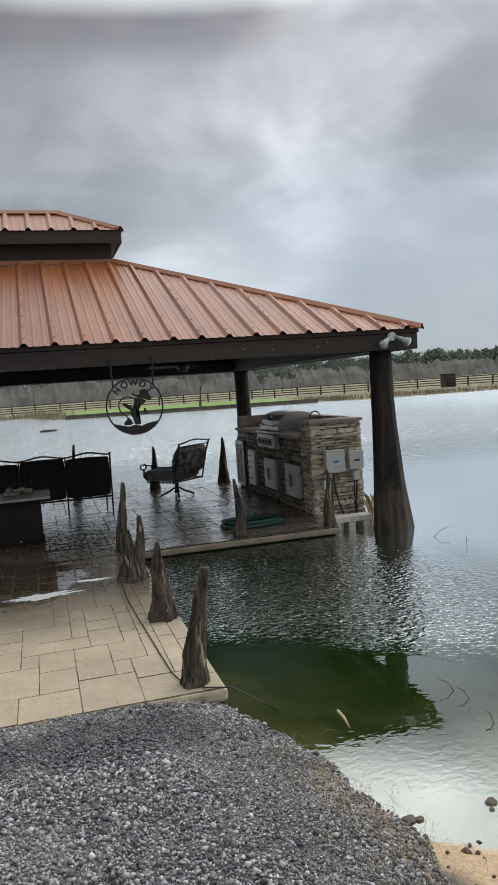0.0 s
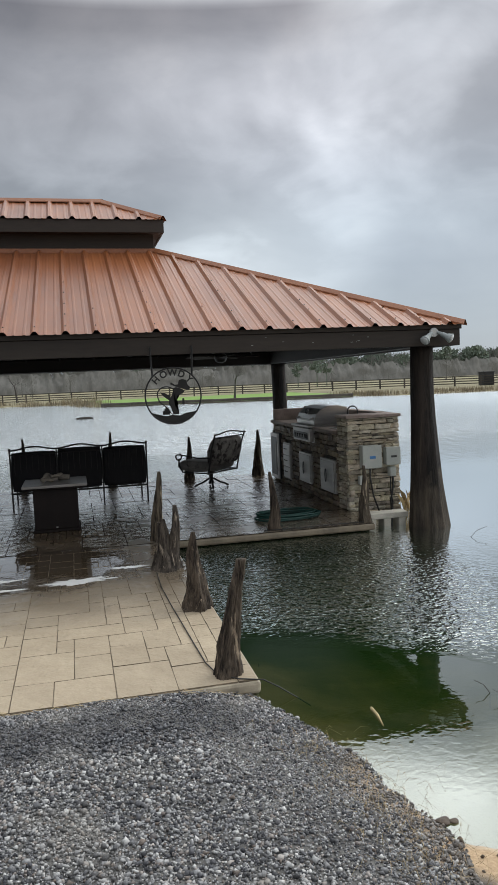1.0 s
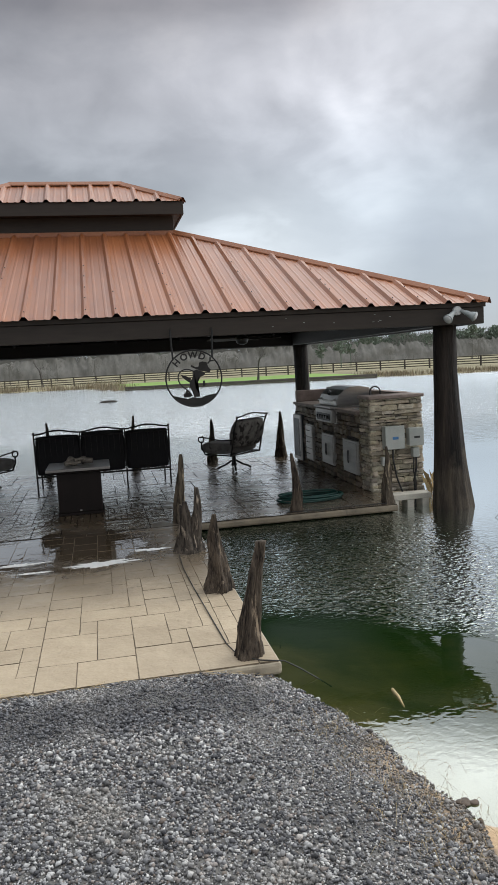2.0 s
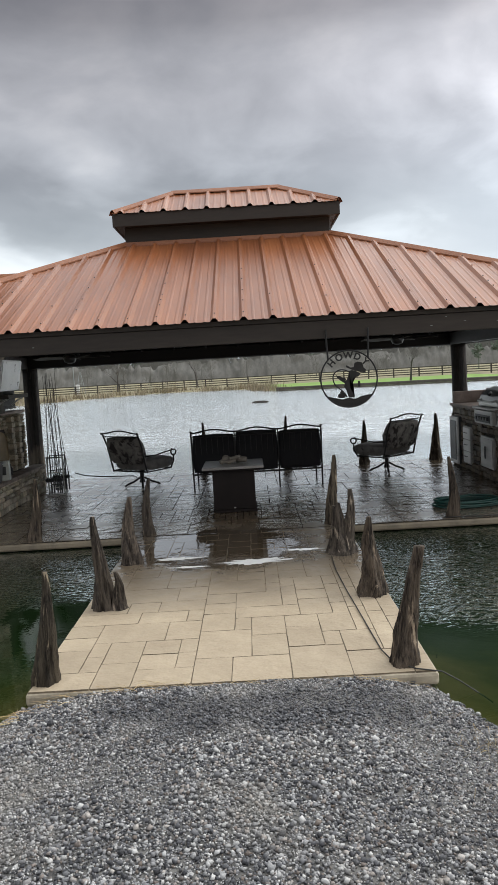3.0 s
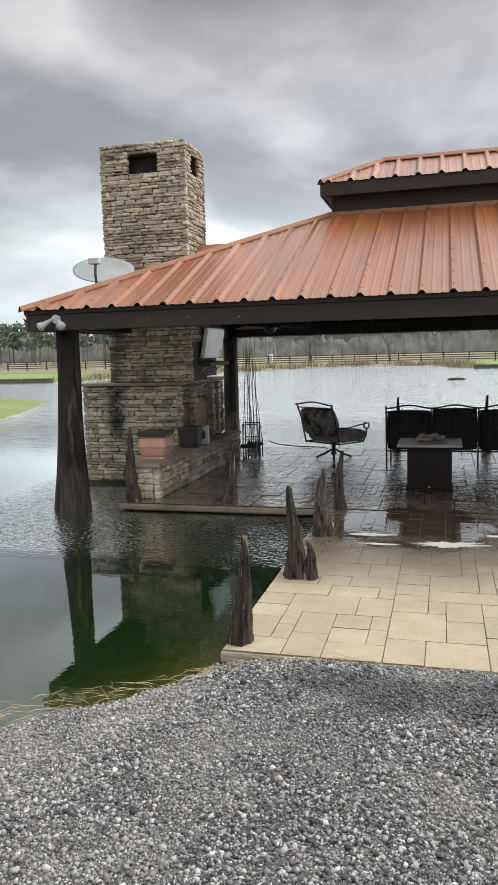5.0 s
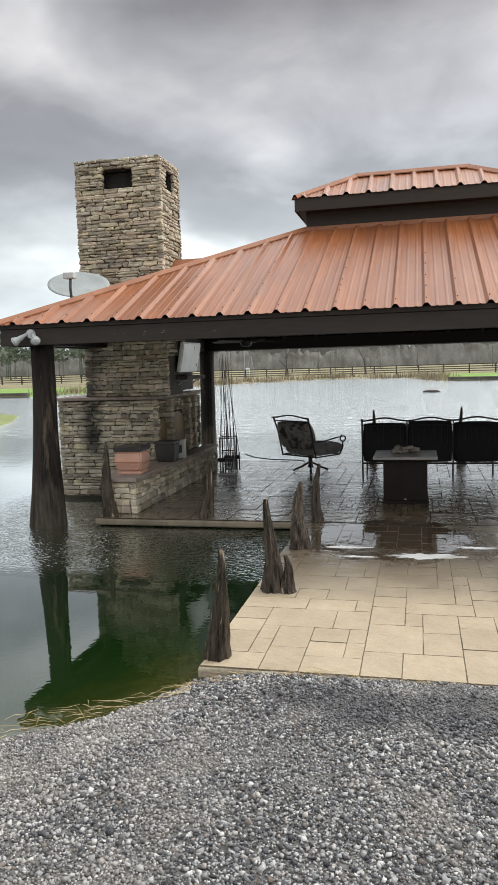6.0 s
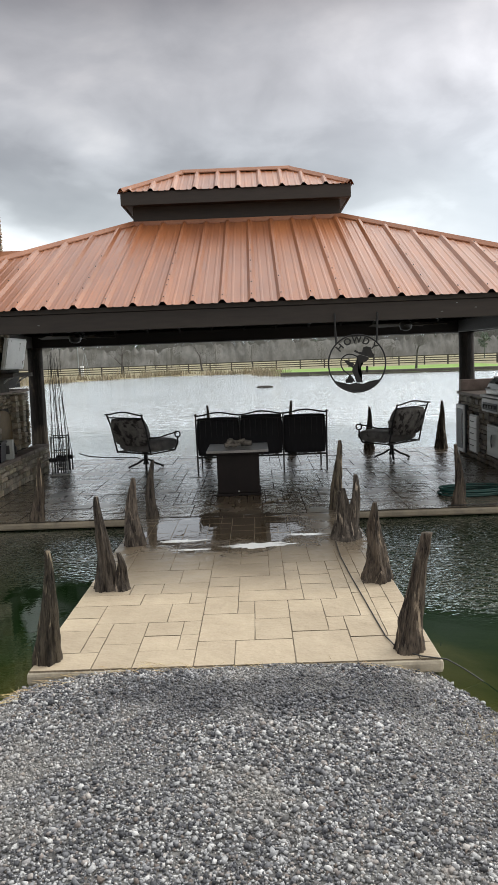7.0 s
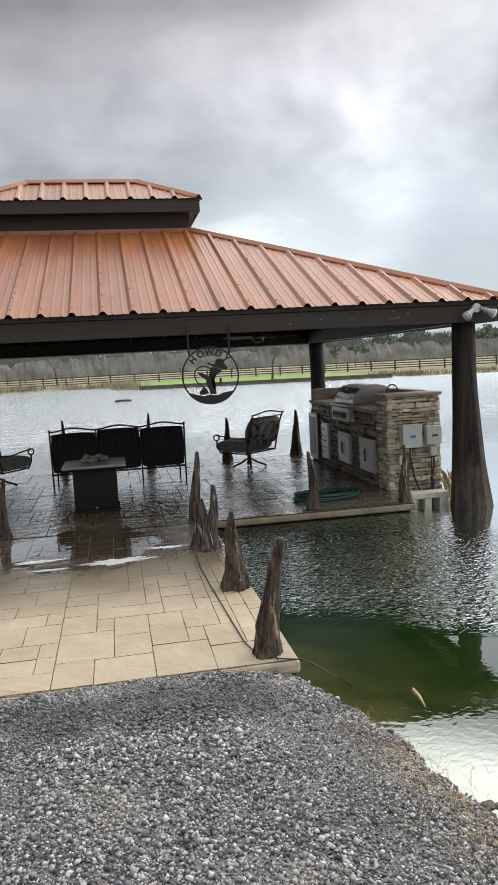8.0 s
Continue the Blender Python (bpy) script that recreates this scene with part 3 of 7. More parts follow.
def box(bm, x0, x1, y0, y1, z0, z1, bevel=0.0, m=None):
    """A bevelled box between two corners."""
    got = bmesh.ops.create_cube(bm, size=1.0)["verts"]
    bmesh.ops.scale(bm, vec=(x1 - x0, y1 - y0, z1 - z0), verts=got)
    bmesh.ops.translate(bm, vec=((x0 + x1) / 2, (y0 + y1) / 2, (z0 + z1) / 2), verts=got)
    if bevel:
        edges = list({e for v in got for e in v.link_edges})
        out = bmesh.ops.bevel(bm, geom=edges, offset=bevel, segments=2, affect="EDGES", profile=0.5)
        got = list({v for f in out["faces"] for v in f.verts} | {v for v in got if v.is_valid})
    if m is not None:
        bmesh.ops.transform(bm, matrix=m, verts=got)
    return bm


def B(x0, x1, y0, y1, z0, z1, bevel=0.0, m=None):
    return box(bmesh.new(), x0, x1, y0, y1, z0, z1, bevel, m)


def sweep(bm, pts, r, n=8, close=False):
    """A round bar along points; r is a radius or one for each point."""
    pts = [Vector(p) for p in pts]
    rs = r if isinstance(r, (list, tuple)) else [r] * len(pts)
    rings, side = [], None
    for i, p in enumerate(pts):
        if close:
            d = pts[(i + 1) % len(pts)] - pts[i - 1]
        else:
            d = pts[min(i + 1, len(pts) - 1)] - pts[max(i - 1, 0)]
        d.normalize()
        if side is None:
            side = d.orthogonal().normalized()
        side = (side - d * side.dot(d)).normalized()
        other = d.cross(side)
        rings.append([bm.verts.new(p + rs[i] * (math.cos(6.2832 * j / n) * side + math.sin(6.2832 * j / n) * other)) for j in range(n)])
    last = len(rings) if close else len(rings) - 1
    for i in range(last):
        a, b = rings[i], rings[(i + 1) % len(rings)]
        for j in range(n):
            bm.faces.new((a[j], a[(j + 1) % n], b[(j + 1) % n], b[j]))
    if not close:
        bm.faces.new(rings[0][::-1])
        bm.faces.new(rings[-1])
    return bm


def S(pts, r, n=8, close=False):
    return sweep(bmesh.new(), pts, r, n, close)


def lathe(bm, profile, n=20, at=(0, 0, 0)):
    """A turned body from pairs of radius and height."""
    rings = [[bm.verts.new((at[0] + r * math.cos(6.2832 * j / n), at[1] + r * math.sin(6.2832 * j / n), at[2] + z)) for j in range(n)] for r, z in profile]
    for a, b in zip(rings, rings[1:]):
        for j in range(n):
            bm.faces.new((a[j], a[(j + 1) % n], b[(j + 1) % n], b[j]))
    bm.faces.new(rings[0][::-1])
    bm.faces.new(rings[-1])
    return bm


def pillow(bm, x0, x1, y0, y1, z0, z1, puff=0.25, n=8):
    """A stuffed cushion: a rounded, slightly bulging box."""
    got = bmesh.ops.create_cube(bm, size=2.0)["verts"]
    bmesh.ops.subdivide_edges(bm, edges=list({e for v in got for e in v.link_edges}), cuts=n, use_grid_fill=True)
    hx, hy, hz = (x1 - x0) / 2, (y1 - y0) / 2, (z1 - z0) / 2
    for v in bm.verts:
        x, y, z = v.co
        k = 1 - puff * 0.5 * (abs(x * y) ** 2 + abs(y * z) ** 2 + abs(x * z) ** 2) / 1.5
        v.co = (x0 + hx + hx * x * k, y0 + hy + hy * y * k, z0 + hz + hz * z * k)
    return bm


# ---------------------------------------------------------------- ground and water
NEAR = [(-400, -60), (-60, -16), (-20, -6.5), (-5.7, -2.29), (-3.04, -1.29), (-2.09, -0.94), (-1.99, -0.8), (-1.78, -0.65), (-1.57, -0.52), (-1.41, -0.35), (-1.24, 0.01),
        (-1, 0.35), (1.1, 0.35), (1.17, -0.05), (1.26, -0.26), (1.37, -0.55), (1.46, -0.85), (1.52, -1.15), (1.57, -1.42), (1.61, -1.57), (1.72, -1.63), (1.88, -1.71), (2.86, -2.0), (5.73, -2.67), (20, -7), (400, -60)]
FAR = [(-400, 30), (-60, 44), (-28, 44.5), (-24, 54), (-18, 69), (-9.6, 79), (0, 74), (2.6, 61.6), (23.6, 55.8), (24.6, 59), (27, 54), (36, 52.4), (55, 54), (400, 45)]
SPIT = [(-12.2, 13.0), (-13.3, 16.3), (-14.6, 20.5), (-16.8, 25.0), (-22, 27), (-60, 26), (-60, 6), (-22, 8)]
BAR = [(20.5, 27.0), (26, 29), (60, 32), (60, 24), (26, 25.5)]


def reach(px, py, line, closed=False):
    """Distance of points to a polyline."""
    best = np.full(px.shape, 1e9)
    pairs = list(zip(line, line[1:])) + ([(line[-1], line[0])] if closed else [])
    for (ax, ay), (bx, by) in pairs:
        dx, dy = bx - ax, by - ay
        u = np.clip(((px - ax) * dx + (py - ay) * dy) / (dx * dx + dy * dy), 0, 1)
        best = np.minimum(best, np.hypot(px - ax - u * dx, py - ay - u * dy))
    return best


def inside(px, py, poly):
    hit = np.zeros(px.shape, bool)
    for (ax, ay), (bx, by) in zip(poly, poly[1:] + poly[:1]):
        cross = ((ay > py) != (by > py)) & (px < (bx - ax) * (py - ay) / (by - ay + 1e-12) + ax)
        hit ^= cross
    return hit


LEVEL = -0.10


def ground_height(px, py):
    near_x, near_y = [p[0] for p in NEAR], [p[1] for p in NEAR]
    far_x, far_y = [p[0] for p in FAR], [p[1] for p in FAR]
    d = np.where(py < np.interp(px, near_x, near_y), 1, -1) * reach(px, py, NEAR)
    f = np.where(py > np.interp(px, far_x, far_y), 1, -1) * reach(px, py, FAR)
    s = np.where(inside(px, py, SPIT), 1, -1) * reach(px, py, SPIT, True)
    b = np.where(inside(px, py, BAR), 1, -1) * reach(px, py, BAR, True)
    bank = 0.14 * (1 - np.exp(-np.maximum(d, 0) / 0.55)) + 0.03 * np.minimum(np.maximum(d, 0), 6)
    # sand flat beside the stone
    flat = np.clip((px - 1.60) / 0.2, 0, 1) * np.clip((-py - 1.2) / 0.3, 0, 1)
    bank = bank * (1 - flat) + (0.10 * np.maximum(d, 0)) * flat
    bank = bank + 0.015 * np.clip(1.15 - np.abs(px), 0, 0.5) * 2 * np.exp(-((py + 0.05) / 0.45) ** 2) * (d > 0)
    field = 0.16 * (1 - np.exp(-np.maximum(f, 0) / 0.8)) + 0.001 * np.maximum(f, 0)
    spit = 0.22 * (1 - np.exp(-np.maximum(s, 0) / 1.5))
    bar = 0.12 * (1 - np.exp(-np.maximum(b, 0) / 1.5))
    land = np.maximum.reduce([d, f, s, b])
    shoal = np.clip((px - 1.65) / 0.9, 0, 1) * np.clip((3.0 - py) / 4.0, 0, 1) * np.clip((9 - px) / 4, 0, 1)
    deep = np.minimum(1.9, (1 - 0.88 * shoal) * (0.25 * np.maximum(-land, 0) + 0.012 * np.maximum(-land, 0) ** 2))
    return LEVEL + np.where(land > 0, np.maximum.reduce([bank, field, spit, bar]), -deep)


def spread(a, b, step, out, ratio):
    core = list(np.arange(a, b, step))
    lo, hi, s = a, core[-1], step
    left, right = [], []
    while hi < out:
        s *= ratio
        lo, hi = lo - s, hi + s
        left.append(lo)
        right.append(hi)
    return np.array(left[::-1] + core + right)


gx, gy = spread(-3.5, 3.5, 0.06, 900, 1.06), spread(-4.6, 0.9, 0.06, 900, 1.055)
GX, GY = np.meshgrid(gx, gy)
GZ = ground_height(GX, GY)
bumpy = np.array([noise.noise((x * 1.9, y * 1.9, 3.0)) * 0.018 + noise.noise((x * 6, y * 6, 9.0)) * 0.006 if abs(x) < 6 and -8 < y < 3 else 0.0 for x, y in zip(GX.ravel(), GY.ravel())])
GZ = GZ + np.where(GZ > LEVEL - 0.02, bumpy.reshape(GX.shape), 0)
nx, ny = len(gx), len(gy)
idx = np.arange(nx * ny).reshape(ny, nx)
quads = np.stack([idx[:-1, :-1], idx[:-1, 1:], idx[1:, 1:], idx[1:, :-1]], -1).reshape(-1, 4)
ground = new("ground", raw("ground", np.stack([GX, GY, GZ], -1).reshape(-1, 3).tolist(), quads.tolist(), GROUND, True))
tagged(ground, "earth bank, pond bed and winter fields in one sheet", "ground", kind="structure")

water = single("water", bmesh.new(), WATER, "rippled green pond water reflecting the grey sky", "pond", kind="structure")
bm = bmesh.new()
vs = [bm.verts.new(p) for p in ((-420, -70, LEVEL), (420, -70, LEVEL), (420, 130, LEVEL), (-420, 130, LEVEL))]
bm.faces.new(vs)
bm.to_mesh(water.data)
bm.free()

# ---------------------------------------------------------------- paving
rng = random.Random(11)


def slab(name, x0, x1, y0, y1, label, edge, edge_label, joint):
    """A cast slab with a rounded arris; its stamped stones are laid on it as pieces."""
    ob = new(name)
    tagged(ob, label, "paving", kind="structure")
    part("slab_edge", B(x0, x1, y0, y1, -0.088, -0.010, 0.02), edge, ob, edge_label)
    part("joint_bed", B(x0 + 0.028, x1 - 0.028, y0 + 0.028, y1 - 0.005, -0.03, -0.0068), joint, ob, "dirt filled joints")
    # the dark gap under the slab is painted as a near-black footing
    part("footing", B(x0 + 0.06, x1 - 0.06, y0 + 0.06, y1 - 0.1, -1.4, -0.086), NEAR_BLACK_FOOTING, ob, "near-black footing, the shade under the slab put into its colour")
    return ob


walkway = slab("walkway", -1.205, 1.205, 0.0, 4.03, "buff stamped concrete walkway, dry near the bank and wet further in", CONCRETE, "buff concrete edge, stained near the water", JOINT)
patio = slab("patio", -3.74, 3.67, 4.03, 9.30, "wet dark stamped concrete patio under the pavilion", WET_EDGE, "soaked brown concrete edge", WET_JOINT)


def ashlar(x0, x1, y0, y1, cell, seed):
    """Rectangles of mixed size that fill an area without gaps; joints are staggered, so that few run on past one stone."""
    r = random.Random(seed)
    nx, ny = round((x1 - x0) / cell), round((y1 - y0) / cell)
    cx, cy = (x1 - x0) / nx, (y1 - y0) / ny
    owner = [[-1] * nx for _ in range(ny)]
    out = []
    sizes = [(3, 4), (4, 3), (3, 3), (3, 2), (2, 3), (2, 2), (3, 2), (4, 2), (2, 1), (1, 2)]

    def clash(i, j, a, b):
        """How far its sides would carry on a joint that already runs there."""
        bad = 0
        for edge in (i, i + a):
            if j and 0 < edge < nx and owner[j - 1][edge - 1] != owner[j - 1][edge]:
                bad += 2
        for edge in (j, j + b):
            if i and 0 < edge < ny and owner[edge - 1][i - 1] != owner[edge][i - 1] and owner[edge][i - 1] >= 0:
                bad += 2
        return bad

    for j in range(ny):
        for i in range(nx):
            if owner[j][i] >= 0:
                continue
            fits = [(a, b) for a, b in sizes + [(1, 1)] if i + a <= nx and j + b <= ny and all(owner[j + q][i + p] < 0 for q in range(b) for p in range(a))]
            a, b = min(fits, key=lambda f: clash(i, j, *f) + 9 * (f == (1, 1)) + 4.0 * (min(f) == 1) + r.uniform(0, 2.2))
            for q in range(b):
                for p in range(a):
                    owner[j + q][i + p] = len(out)
            out.append((x0 + i * cx, x0 + (i + a) * cx, y0 + j * cy, y0 + (j + b) * cy))
    return out


def basket(x0, y0, nx, ny, cell):
    """A band of small bricks, three to a square, turned square by square."""
    out = []
    for i in range(nx):
        for j in range(ny):
            x, y, c = x0 + i * cell, y0 + j * cell, cell / 3
            for k in range(3):
                out.append((x + k * c, x + (k + 1) * c, y, y + cell) if (i + j) % 2 else (x, x + cell, y + k * c, y + (k + 1) * c))
    return out


TILES = {}


def paver_mesh(w, h, g, e, joint):
    """One stamped stone, top at its origin, with worn edges."""
    key = (round(w, 3), round(h, 3), g)
    if key not in TILES:
        bm = bmesh.new()
        w2, h2 = w / 2 - g, h / 2 - g
        q = random.Random(int(w * 1000) * 31 + int(h * 1000))
        ring = []
        for (ax, ay), (bx, by) in zip(((-1, -1), (1, -1), (1, 1), (-1, 1)), ((1, -1), (1, 1), (-1, 1), (-1, -1))):
            for t in (0.0, 0.36, 0.7):
                x, y = (ax + (bx - ax) * t) * w2, (ay + (by - ay) * t) * h2
                ring.append((x - math.copysign(q.uniform(0, 0.0032), x), y - math.copysign(q.uniform(0, 0.0032), y)))
        n = len(ring)
        top = [bm.verts.new((x * (1 - e / w2), y * (1 - e / h2), q.uniform(-0.0012, 0.0))) for x, y in ring]
        mid = [bm.verts.new((x, y, -0.0028)) for x, y in ring]
        low = [bm.verts.new((x, y, -0.012)) for x, y in ring]
        bm.faces.new(top)
        for a, b in ((top, mid), (mid, low)):
            for i in range(n):
                bm.faces.new((b[i], b[(i + 1) % n], a[(i + 1) % n], a[i]))
        for f in list(bm.faces)[1:]:
            f.material_index = 1
        TILES[key] = mesh_of("paver", bm, PAVER)
        TILES[key].materials.append(joint)
    return TILES[key]


def pave(owner, rects, keep, joint, tilt, g, e):
    """The nearest pieces as objects of their own, the rest in one mesh."""
    rest = bmesh.new()
    for n, (x0, x1, y0, y1) in enumerate(sorted(rects, key=lambda q: q[2])):
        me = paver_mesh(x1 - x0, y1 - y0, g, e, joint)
        m = pose((x0 + x1) / 2, (y0 + y1) / 2, rng.uniform(-0.0015, 0.0015), rng.uniform(-tilt, tilt), rng.uniform(-tilt, tilt), 0)
        if n < keep:
            ob = new("paver", me)
            ob.parent = owner
            ob.matrix_basis = m
        else:
            k = len(rest.verts)
            rest.from_mesh(me)
            rest.verts.ensure_lookup_table()
            bmesh.ops.transform(rest, matrix=m, verts=rest.verts[k:])
    if len(rest.verts):
        tagged(part("paving_field", rest, PAVER, owner), kind="stuff").data.materials.append(joint)
    else:
        rest.free()


# ---------------------------------------------------------------- pavilion
EX, EY0, EY1, EZ, PITCH, RUN = 4.68, 3.74, 11.28, 2.345, 0.435, 3.17
MID_Y = (EY0 + EY1) / 2
pavilion = thing("pavilion", (0, 0, 0), "open hip roofed lakeside pavilion with copper coloured ribbed steel roof", "pavilion")


def rib_profile(half, pitch, shift=0.0):
    """Across the sheet: position and height of every fold, from minus half to plus half."""
    out = [(-half, 0.0)]
    n = int(half / pitch) + 1
    for i in range(-n, n + 1):
        c = shift + i * pitch
        for dx, h in ((-0.046, 0), (-0.015, 0.036), (0.015, 0.036), (0.046, 0)):
            out.append((c + dx, h))
        for q in (1 / 3, 2 / 3):
            for dx, h in ((-0.019, 0), (-0.007, 0.0045), (0.007, 0.0045), (0.019, 0)):
                out.append((c + pitch * q + dx, h))
    return [p for p in out if -half <= p[0] <= half] + [(half, 0.0)]


def roof_slope(half, run, z0, m, slope=PITCH, pitch=0.31, eave=0.05, shift=0.178):
    """A ribbed sheet cut along both hips: built over x = across, y = up the slope, then laid by m."""
    bm = bmesh.new()
    lo, hi = [], []
    for x, h in rib_profile(half, pitch, shift):
        up_run = max(0.0, min(run, half - abs(x)))
        lo.append(bm.verts.new((x, -eave, z0 + h - eave * slope)))
        hi.append(bm.verts.new((x, up_run, z0 + h + up_run * slope)))
    for i in range(len(lo) - 1):
        bm.faces.new((lo[i], lo[i + 1], hi[i + 1], hi[i]))
    bmesh.ops.transform(bm, matrix=m, verts=bm.verts)
    return bm


def screws(half, run, z0, m, slope, pitch=0.31, shift=0.178):
    """Hex screw heads on the ribs near the eave and on every third rib."""
    bm = bmesh.new()
    n = int(half / pitch)
    for i in range(-n, n + 1):
        x = shift + i * pitch
        ups = [0.09] + ([0.45, 0.8, 1.2, 1.6] if i % 3 == 0 else []) + ([0.62] if i % 4 == 1 else [])
        for u in ups:
            if u < min(run, half - abs(x)) - 0.1:
                bmesh.ops.create_cone(bm, cap_ends=True, segments=6, radius1=0.0085, radius2=0.006, depth=0.014, matrix=m @ Matrix.Translation((x, u, z0 + 0.038 + u * slope)))
    return bm


FRONT, BACK = Matrix.Translation((0, EY0, 0)), Matrix.Translation((0, EY1, 0)) @ pose(0, 0, 0, 0, 0, 180)
LEFT, RIGHT = Matrix.Translation((-EX, MID_Y, 0)) @ pose(0, 0, 0, 0, 0, -90), Matrix.Translation((EX, MID_Y, 0)) @ pose(0, 0, 0, 0, 0, 90)
DEEP = (EY1 - EY0) / 2
for nm, m, half in (("front_roof", FRONT, EX), ("back_roof", BACK, EX), ("left_roof", LEFT, DEEP), ("right_roof", RIGHT, DEEP)):
    sheet = part(nm, roof_slope(half, RUN, EZ, m), COPPER, pavilion, "copper coloured ribbed steel roofing")
    tagged(part("roof_screws", screws(half, RUN, EZ, m, PITCH), DARK_STEEL, sheet, "small dark screw heads"), kind="stuff")


def hip_cap(a, b, width, lift):
    """A bent cap over a hip or ridge."""
    a, b = Vector(a), Vector(b)
    d = (b - a).normalized()
    side = d.cross(Vector((0, 0, 1))).normalized()
    bm = bmesh.new()
    rows = []
    for p in (a, b):
        rows.append([bm.verts.new(p + side * s + Vector((0, 0, z + lift))) for s, z in ((-width, -0.055), (-width, -0.040), (-0.02, 0.012), (0.02, 0.012), (width, -0.040), (width, -0.055))])
    for i in range(5):
        bm.faces.new((rows[0][i], rows[0][i + 1], rows[1][i + 1], rows[1][i]))
    return bm


TOPZ = EZ + RUN * PITCH
for sx in (-1, 1):
    for ye, yr in ((EY0 - 0.04, EY0 + RUN), (EY1 + 0.04, EY1 - RUN)):
        part("hip_cap", hip_cap((sx * (EX + 0.04), ye, EZ - 0.02), (sx * (EX - RUN), yr, TOPZ), 0.07, 0.040), COPPER_TRIM, pavilion)

# fascia, beams and what carries the roof
FB, FT = 2.085, 2.325
for nm, b in (("front_fascia", (-EX - 0.0, EX + 0.0, EY0 + 0.02, EY0 + 0.065)), ("back_fascia", (-EX, EX, EY1 - 0.065, EY1 - 0.02)),
              ("left_fascia", (-EX + 0.002, -EX + 0.045, EY0 + 0.067, EY1 - 0.067)), ("right_fascia", (EX - 0.045, EX - 0.002, EY0 + 0.067, EY1 - 0.067))):
    part(nm, B(*b, FB, FT - 0.05, 0.006), FASCIA, pavilion, "dark brown painted fascia board")
    grow = 0.016
    part("drip_board", B(b[0] - grow, b[1] + grow, b[2] - grow, b[3] + grow, FT - 0.048, FT + 0.004, 0.004), FASCIA, pavilion)
for nm, b in (("front_beam", (-4.5, 4.5, 3.83, 4.0)), ("back_beam", (-4.5, 4.5, 11.02, 11.19)), ("left_beam", (-4.48, -4.32, 4.02, 11.0)), ("right_beam", (4.32, 4.48, 4.02, 11.0))):
    part(nm, B(*b, 2.095, 2.33, 0.01), DARK_WOOD, pavilion, "dark stained timber beam")


# added strips, unseen, that keep sky from leaking in under the ribs
for nm, b in (("front", (-4.5, 4.5, EY0 + 0.09, EY0 + 0.13)), ("back", (-4.5, 4.5, EY1 - 0.13, EY1 - 0.09)), ("left", (-EX + 0.09, -EX + 0.13, 4.0, 11.0)), ("right", (EX - 0.13, EX - 0.09, 4.0, 11.0))):
    part("eave_closure", B(*b, 2.30, 2.372), DARK_WOOD, pavilion, "unseen dark strip added to close sky gaps under the roof ribs")


# small pale chips where the fascia paint has flaked
q = random.Random(12)
chips = bmesh.new()
for i in range(16):
    x, z, w2 = q.choice((q.gauss(2.75, 0.3), q.gauss(3.25, 0.2), q.gauss(-2.9, 0.4))), q.uniform(2.15, 2.24), q.uniform(0.003, 0.013)
    box(chips, x - w2, x + w2, EY0 + 0.0185, EY0 + 0.021, z - 0.0022, z + 0.0022)
tagged(part("paint_chips", chips, DISH_GREY, pavilion, "small pale chips in the fascia paint"), kind="stuff")


def under_slope(half, run, z0, m, drop):
    bm = bmesh.new()
    vs = [bm.verts.new(p) for p in ((-half + 0.1, 0.1, z0 - drop + 0.1 * PITCH), (half - 0.1, 0.1, z0 - drop + 0.1 * PITCH), (half - run, run, z0 - drop + run * PITCH), (-half + run, run, z0 - drop + run * PITCH))]
    f = bm.faces.new(vs)
    out = bmesh.ops.extrude_face_region(bm, geom=[f])
    bmesh.ops.translate(bm, vec=(0, 0, -0.02), verts=[v for v in out["geom"] if isinstance(v, bmesh.types.BMVert)])
    bmesh.ops.transform(bm, matrix=m, verts=bm.verts)
    return bm


ceiling_bm = bmesh.new()
for m, half in ((FRONT, EX), (BACK, EX), (LEFT, DEEP), (RIGHT, DEEP)):
    tmp = under_slope(half, RUN, EZ, m, 0.03)
    me = bpy.data.meshes.new("slope")
    tmp.to_mesh(me)
    tmp.free()
    ceiling_bm.from_mesh(me)
    bpy.data.meshes.remove(me)
box(ceiling_bm, -EX + RUN - 0.05, EX - RUN + 0.05, EY0 + RUN - 0.05, EY1 - RUN + 0.05, TOPZ + 0.30, TOPZ + 0.33)
single("ceiling", ceiling_bm, CEILING, "dark boarded underside of the pavilion roof", "ceiling", kind="structure")
# rafters under the boards
for i in range(13):
    x = -3.9 + i * 0.65
    for m, half in ((FRONT, EX), (BACK, EX)):
        ur = min(RUN, half - abs(x)) - 0.1
        if ur > 0.5:
            bm = bmesh.new()
            n = Vector((0, -PITCH, 1)).normalized()
            a, b = Vector((x, 0.28, EZ - 0.055 + 0.28 * PITCH)), Vector((x, ur, EZ - 0.055 + ur * PITCH))
            vs = [bm.verts.new(p + Vector((sx, 0, 0)) + n * h) for p in (a, b) for sx, h in ((-0.02, 0), (0.02, 0), (0.02, -0.12), (-0.02, -0.12))]
            for q in ((0, 1, 2, 3), (7, 6, 5, 4), (0, 4, 5, 1), (1, 5, 6, 2), (2, 6, 7, 3), (3, 7, 4, 0)):
                bm.faces.new([vs[j] for j in q])
            bmesh.ops.transform(bm, matrix=m, verts=bm.verts)
            part("rafter", bm, DARK_WOOD, pavilion)

# cupola
CX0, CY0, CY1, CZ = 1.5, EY0 + RUN, EY1 - RUN, TOPZ
cupola = part("cupola", B(-CX0, CX0, CY0, CY1, CZ - 0.05, 4.06, 0.004), FASCIA, pavilion, "dark brown cupola wall")
